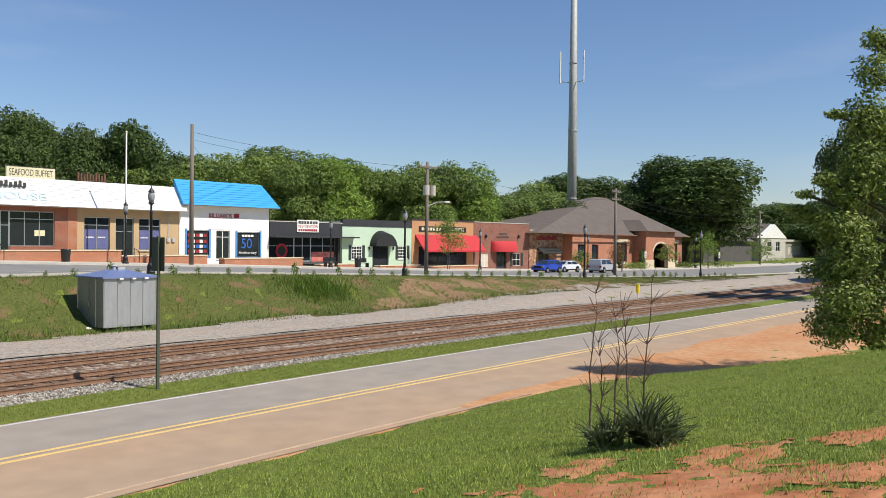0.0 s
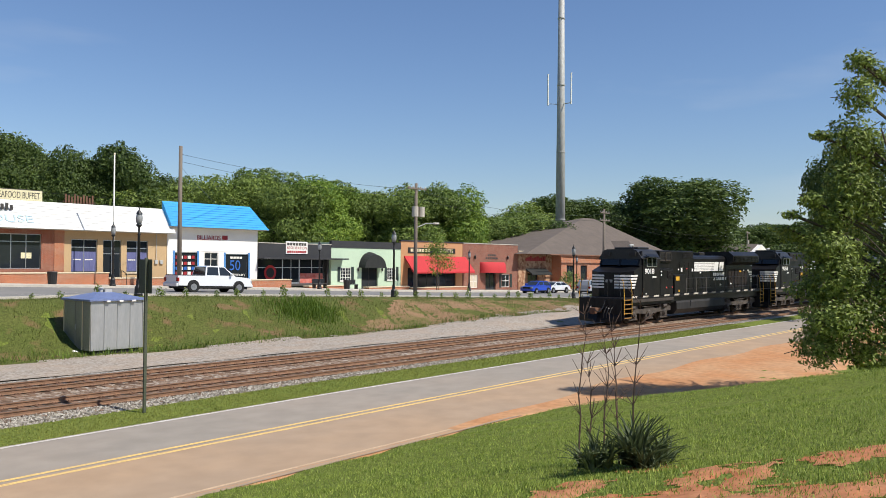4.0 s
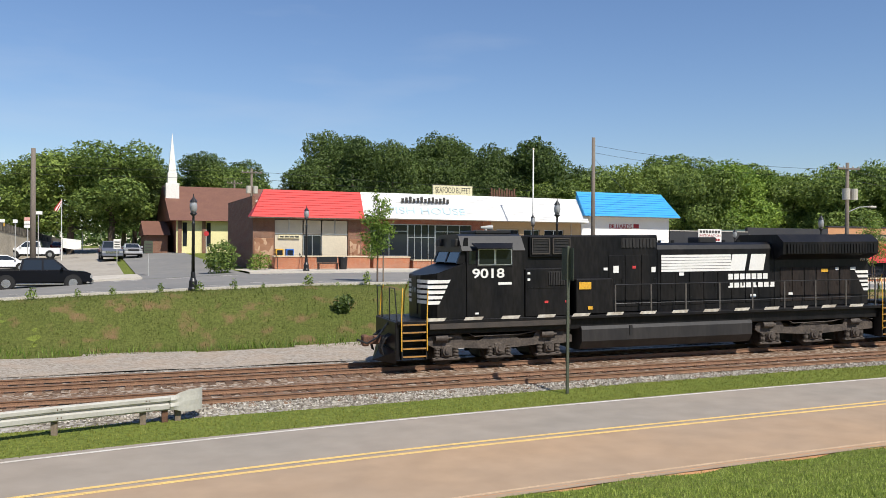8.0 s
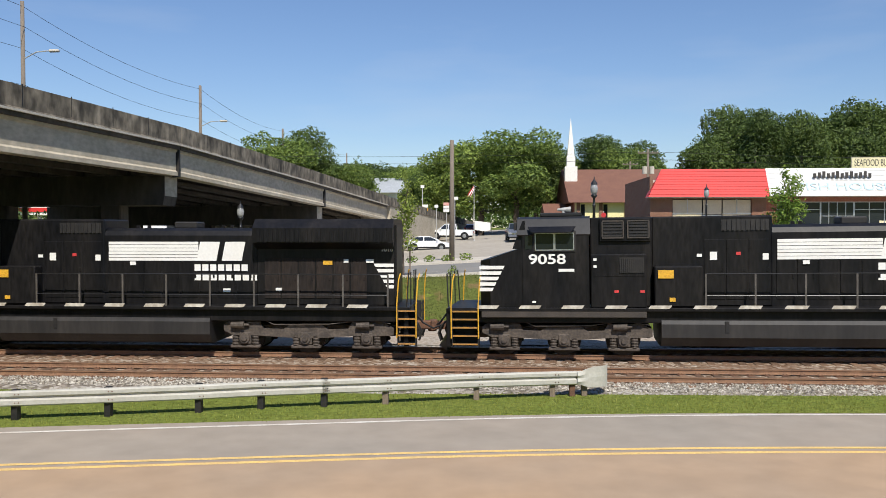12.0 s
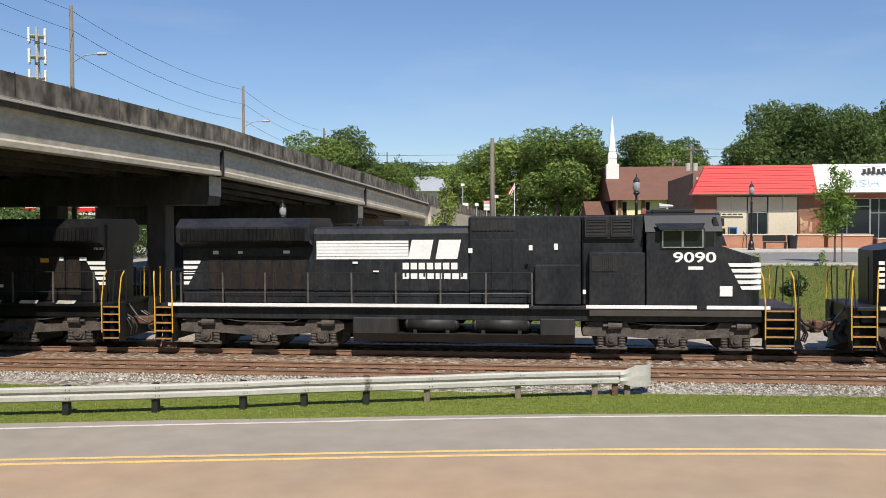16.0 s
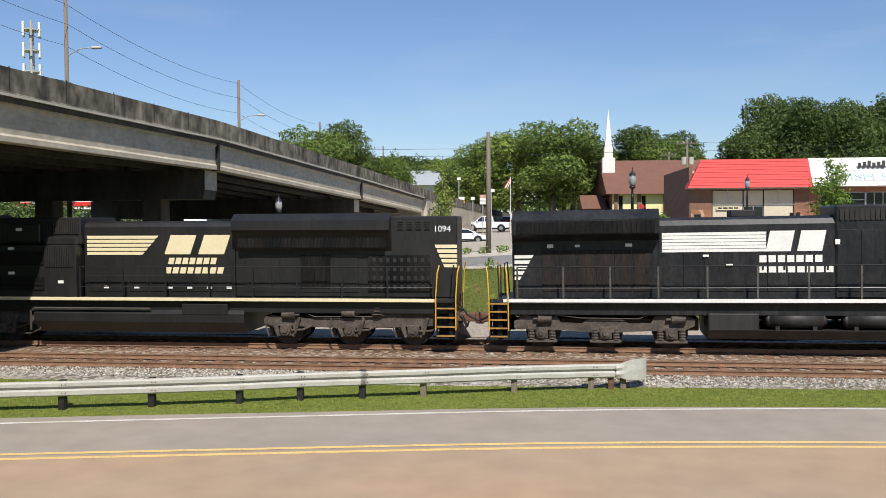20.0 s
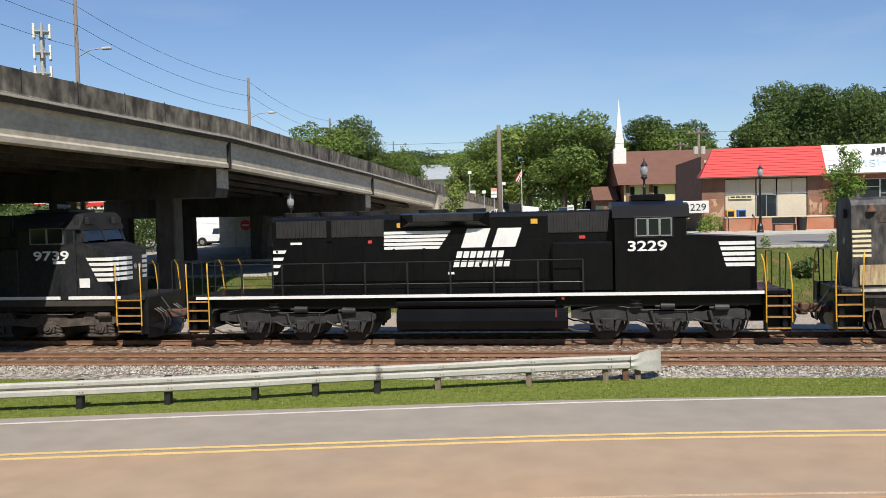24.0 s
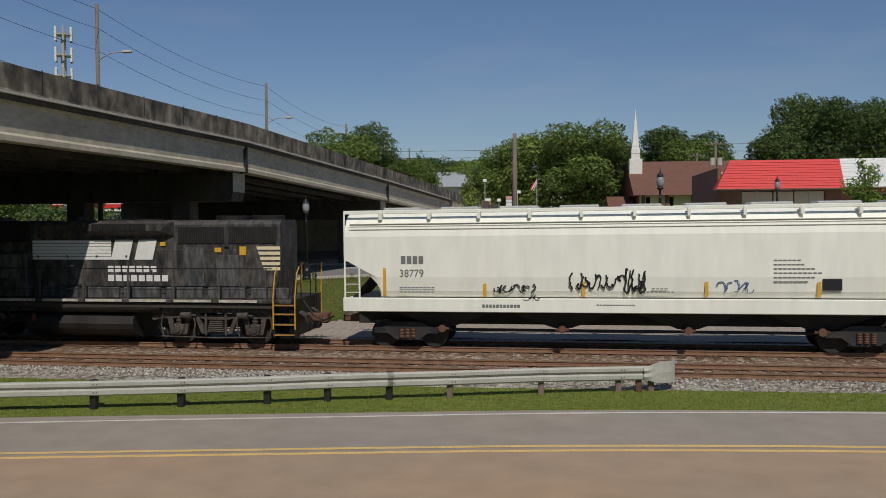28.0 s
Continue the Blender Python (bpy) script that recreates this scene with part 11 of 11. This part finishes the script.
for k in range(3200):
    x, y = rs.normal(35, 1.5), rs.normal(40.8, 0.6)
    pts.append((x, min(y, 42.6), ground_z(x, min(y, 42.6))))
for k in range(2500):
    x, y = rs.uniform(-20, 60), rs.normal(38.5, 0.25)
    pts.append((x, y, ground_z(x, y)))
blades("tall_weeds", pts, (0.18, 0.5), (0.014, 0.028), L_GRASS, 4, "tall green weeds on the embankment")
# bare earth on the bank
M_BARE = ground_mat("bare_bank_earth", (0.1, 0.13, 0.03), (0.17, 0.16, 0.05), (0.3, 0.185, 0.105), 0.36, 0.56, 0.5)
sheet("bank_soil", steps((37, 74, 0.5)), steps((38.2, 42.2, 0.3)), lambda x, y: ground_z(x, y) + 0.036, M_BARE, "bare red-brown soil on the embankment", lambda x, y: y < 38.9 + 2.9 * smooth01(37, 45, x) * (1 - 0.6 * smooth01(58, 74, x)) + 0.25 * math.sin(x * 1.3))

# ---- fitted to the view: eastwards the railway, its road and verges shrink towards the camera's eye, so they bend south and climb ----
EYE_SCALE = ((0, 1.0), (9.25, 0.975), (18.5, 0.943), (28.1, 0.918), (38.5, 0.888), (49.1, 0.868), (60, 0.85), (71, 0.8366), (82.6, 0.821), (95.2, 0.8), (200, 0.694), (400, 0.555), (1000, 0.345), (2500, 0.2))
EYE_POINT = np.array((0.0, 0.0, 4.22))


def scale_to_eye(p):
    """Scales points of the straight plan towards the camera's eye to suit the view; nothing moves beyond the kerb of
    the upper street.
    """
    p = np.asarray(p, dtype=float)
    k = np.interp(p[:, 0], [a for a, b in EYE_SCALE], [b for a, b in EYE_SCALE])
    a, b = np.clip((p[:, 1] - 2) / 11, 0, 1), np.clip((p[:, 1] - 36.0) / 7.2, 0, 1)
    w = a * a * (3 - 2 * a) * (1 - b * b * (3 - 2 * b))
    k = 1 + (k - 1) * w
    return EYE_POINT + (p - EYE_POINT) * k[:, None], k


# depth factor fitted to the camera's lens angle
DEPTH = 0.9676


EAST = ((-2500, -2500), (60, 60), (83.3, 83.9), (94.8, 96.2), (103.5, 105.3), (121.8, 123.4), (132.4, 134.0), (140, 142.6), (170, 182), (193, 213), (210, 231), (270, 300), (2500, 2600))


def easting(x, y):
    """Shifts what stands beyond the upper kerb along x to match its place in the camera's view."""
    return np.where(np.asarray(y) > 43.7, np.interp(x, [a for a, b in EAST], [b for a, b in EAST]), x)


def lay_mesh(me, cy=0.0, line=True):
    """Lays a mesh drawn on the straight plan onto the plan fitted to the camera's view."""
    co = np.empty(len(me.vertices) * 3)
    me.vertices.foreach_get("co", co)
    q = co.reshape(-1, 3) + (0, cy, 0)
    q = scale_to_eye(q)[0] if line else q
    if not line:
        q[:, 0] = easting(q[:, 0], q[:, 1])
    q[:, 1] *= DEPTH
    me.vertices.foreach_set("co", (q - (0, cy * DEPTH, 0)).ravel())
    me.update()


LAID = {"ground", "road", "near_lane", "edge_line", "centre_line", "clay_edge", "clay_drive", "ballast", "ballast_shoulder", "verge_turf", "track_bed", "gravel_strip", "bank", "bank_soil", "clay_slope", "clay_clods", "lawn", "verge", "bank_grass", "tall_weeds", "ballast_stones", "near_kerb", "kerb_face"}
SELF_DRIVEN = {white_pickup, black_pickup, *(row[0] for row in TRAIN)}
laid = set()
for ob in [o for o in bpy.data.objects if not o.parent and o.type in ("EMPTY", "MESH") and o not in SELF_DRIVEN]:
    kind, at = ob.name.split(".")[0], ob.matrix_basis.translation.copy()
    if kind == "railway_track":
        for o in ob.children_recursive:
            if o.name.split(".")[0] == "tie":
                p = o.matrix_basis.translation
                q, k = scale_to_eye([(p.x, p.y + at.y, p.z)])
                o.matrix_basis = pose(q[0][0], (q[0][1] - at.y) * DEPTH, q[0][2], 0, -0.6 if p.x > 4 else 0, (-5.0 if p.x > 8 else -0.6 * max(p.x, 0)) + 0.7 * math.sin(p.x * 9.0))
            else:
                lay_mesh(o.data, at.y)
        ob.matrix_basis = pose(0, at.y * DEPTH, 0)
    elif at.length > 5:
        q, k = scale_to_eye([tuple(at)])
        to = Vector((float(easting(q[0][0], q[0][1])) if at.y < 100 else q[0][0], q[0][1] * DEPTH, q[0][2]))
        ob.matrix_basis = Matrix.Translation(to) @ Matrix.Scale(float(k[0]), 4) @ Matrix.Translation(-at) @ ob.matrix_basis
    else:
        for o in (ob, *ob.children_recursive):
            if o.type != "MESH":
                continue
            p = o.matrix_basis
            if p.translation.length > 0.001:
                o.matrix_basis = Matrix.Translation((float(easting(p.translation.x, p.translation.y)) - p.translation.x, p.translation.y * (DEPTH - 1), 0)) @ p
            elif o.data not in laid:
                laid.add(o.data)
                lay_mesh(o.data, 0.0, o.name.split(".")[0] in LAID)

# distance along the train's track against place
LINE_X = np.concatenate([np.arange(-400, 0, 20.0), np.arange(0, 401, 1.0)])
LINE_P = scale_to_eye([(x, TRACK_Y, 0.0) for x in LINE_X])[0] * (1, DEPTH, 1)
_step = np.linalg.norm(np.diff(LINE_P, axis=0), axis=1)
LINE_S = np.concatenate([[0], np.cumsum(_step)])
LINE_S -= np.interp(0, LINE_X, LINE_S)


def on_line(s):
    return Vector([float(np.interp(s, LINE_S, LINE_P[:, i])) for i in range(3)])


def on_track(s, length):
    """The pose of a rail vehicle whose front stands s metres along the line."""
    a, b = on_line(s + 0.2 * length), on_line(s + 0.8 * length)
    d = (b - a).normalized()
    o = a - d * 0.2 * length
    return pose(o.x, o.y, o.z, 0, -math.degrees(math.asin(d.z)), math.degrees(math.atan2(d.y, d.x)))


def roll(wheel_ob, r, way, times):
    """Turns a wheel as it rolls; way: metres run forward along x at each time."""
    p = wheel_ob.matrix_basis.translation.copy()
    walk(wheel_ob, [(t, pose(*p, 0, math.degrees(way(t) / r) % 360, 0)) for t in times])


def motions():
    """Everything that moves: the train along its track, and two pickup trucks on the street."""
    nose_x = [82.6, 73.2, 63.8, 54.2, 44.6, 35.0, 26.3, 17.7, 9.1, 0.6, -7.85, -16.25, -24.35, -32.7, -41.1, -49.58, -58.0, -66.4, -74.78, -83.06, -91.3, -99.53, -107.81, -116.15, -124.57, -133.0, -141.62, -150.2, -158.6]
    for ob, start, length in TRAIN:
        walk(ob, [(t, on_track(x + start, length)) for t, x in enumerate(nose_x)])
    # wheels: a row every fifteenth of a second
    ticks = [k / 15 for k in range(421)]
    for w, r in ROLLING:
        roll(w, r, lambda t: table(t, list(enumerate(nose_x))), ticks)
    # white pickup: steady, down the near lane
    rows = []
    for t in range(29):
        x = 24.2 + 7.5 * (t - 2.5) - 2.9
        y = 53.2 - 0.088 * (x - 21.3) if x < 60 else 49.8
        fall = (street_z(x + 5, y) - street_z(x, y)) / 5
        rows.append((t, pose(x, y * DEPTH, street_z(x + 2.9, y) - 2.9 * fall, 0, -math.degrees(math.atan(fall)), -5 if x < 60 else 0)))
    walk(white_pickup, rows)
    for w in [c for c in white_pickup.children if c.name.split(".")[0] == "wheel"]:
        roll(w, 0.38, lambda t: 7.5 * t, ticks)
    # black pickup: slows and turns up the side street
    way = ((0, -75, 56.2, 0), (4, -38, 56.4, 0), (6, -18.5, 56.8, 1), (7, -10.4, 57.1, 2), (8, -5.4, 57.4, 4), (8.5, -3.4, 57.6, 8), (9, -1.9, 57.9, 13), (10, 2.4, 59.2, 40), (11, 5.6, 61.5, 70), (12, 6.4, 66, 86), (14, 6.8, 78, 90), (17, 7.0, 98, 90), (28, 7.4, 140, 90))
    walk(black_pickup, [(t, pose(x, y * DEPTH, street_z(x, y) if y < 62 else max(street_z(x, y), ground_z(x, y) + 0.075), 0, 0, a)) for t, x, y, a in way])
    far = [0.0]
    for (t0, x0, y0, a0), (t1, x1, y1, a1) in zip(way[:-1], way[1:]):
        far.append(far[-1] + math.hypot(x1 - x0, y1 - y0))
    for w in [c for c in black_pickup.children if c.name.split(".")[0] == "wheel"]:
        roll(w, 0.38, lambda t: table(t, [(row[0], d) for row, d in zip(way, far)]), [k / 30 for k in range(180)] + [6 + k / 15 for k in range(331)])


motions()
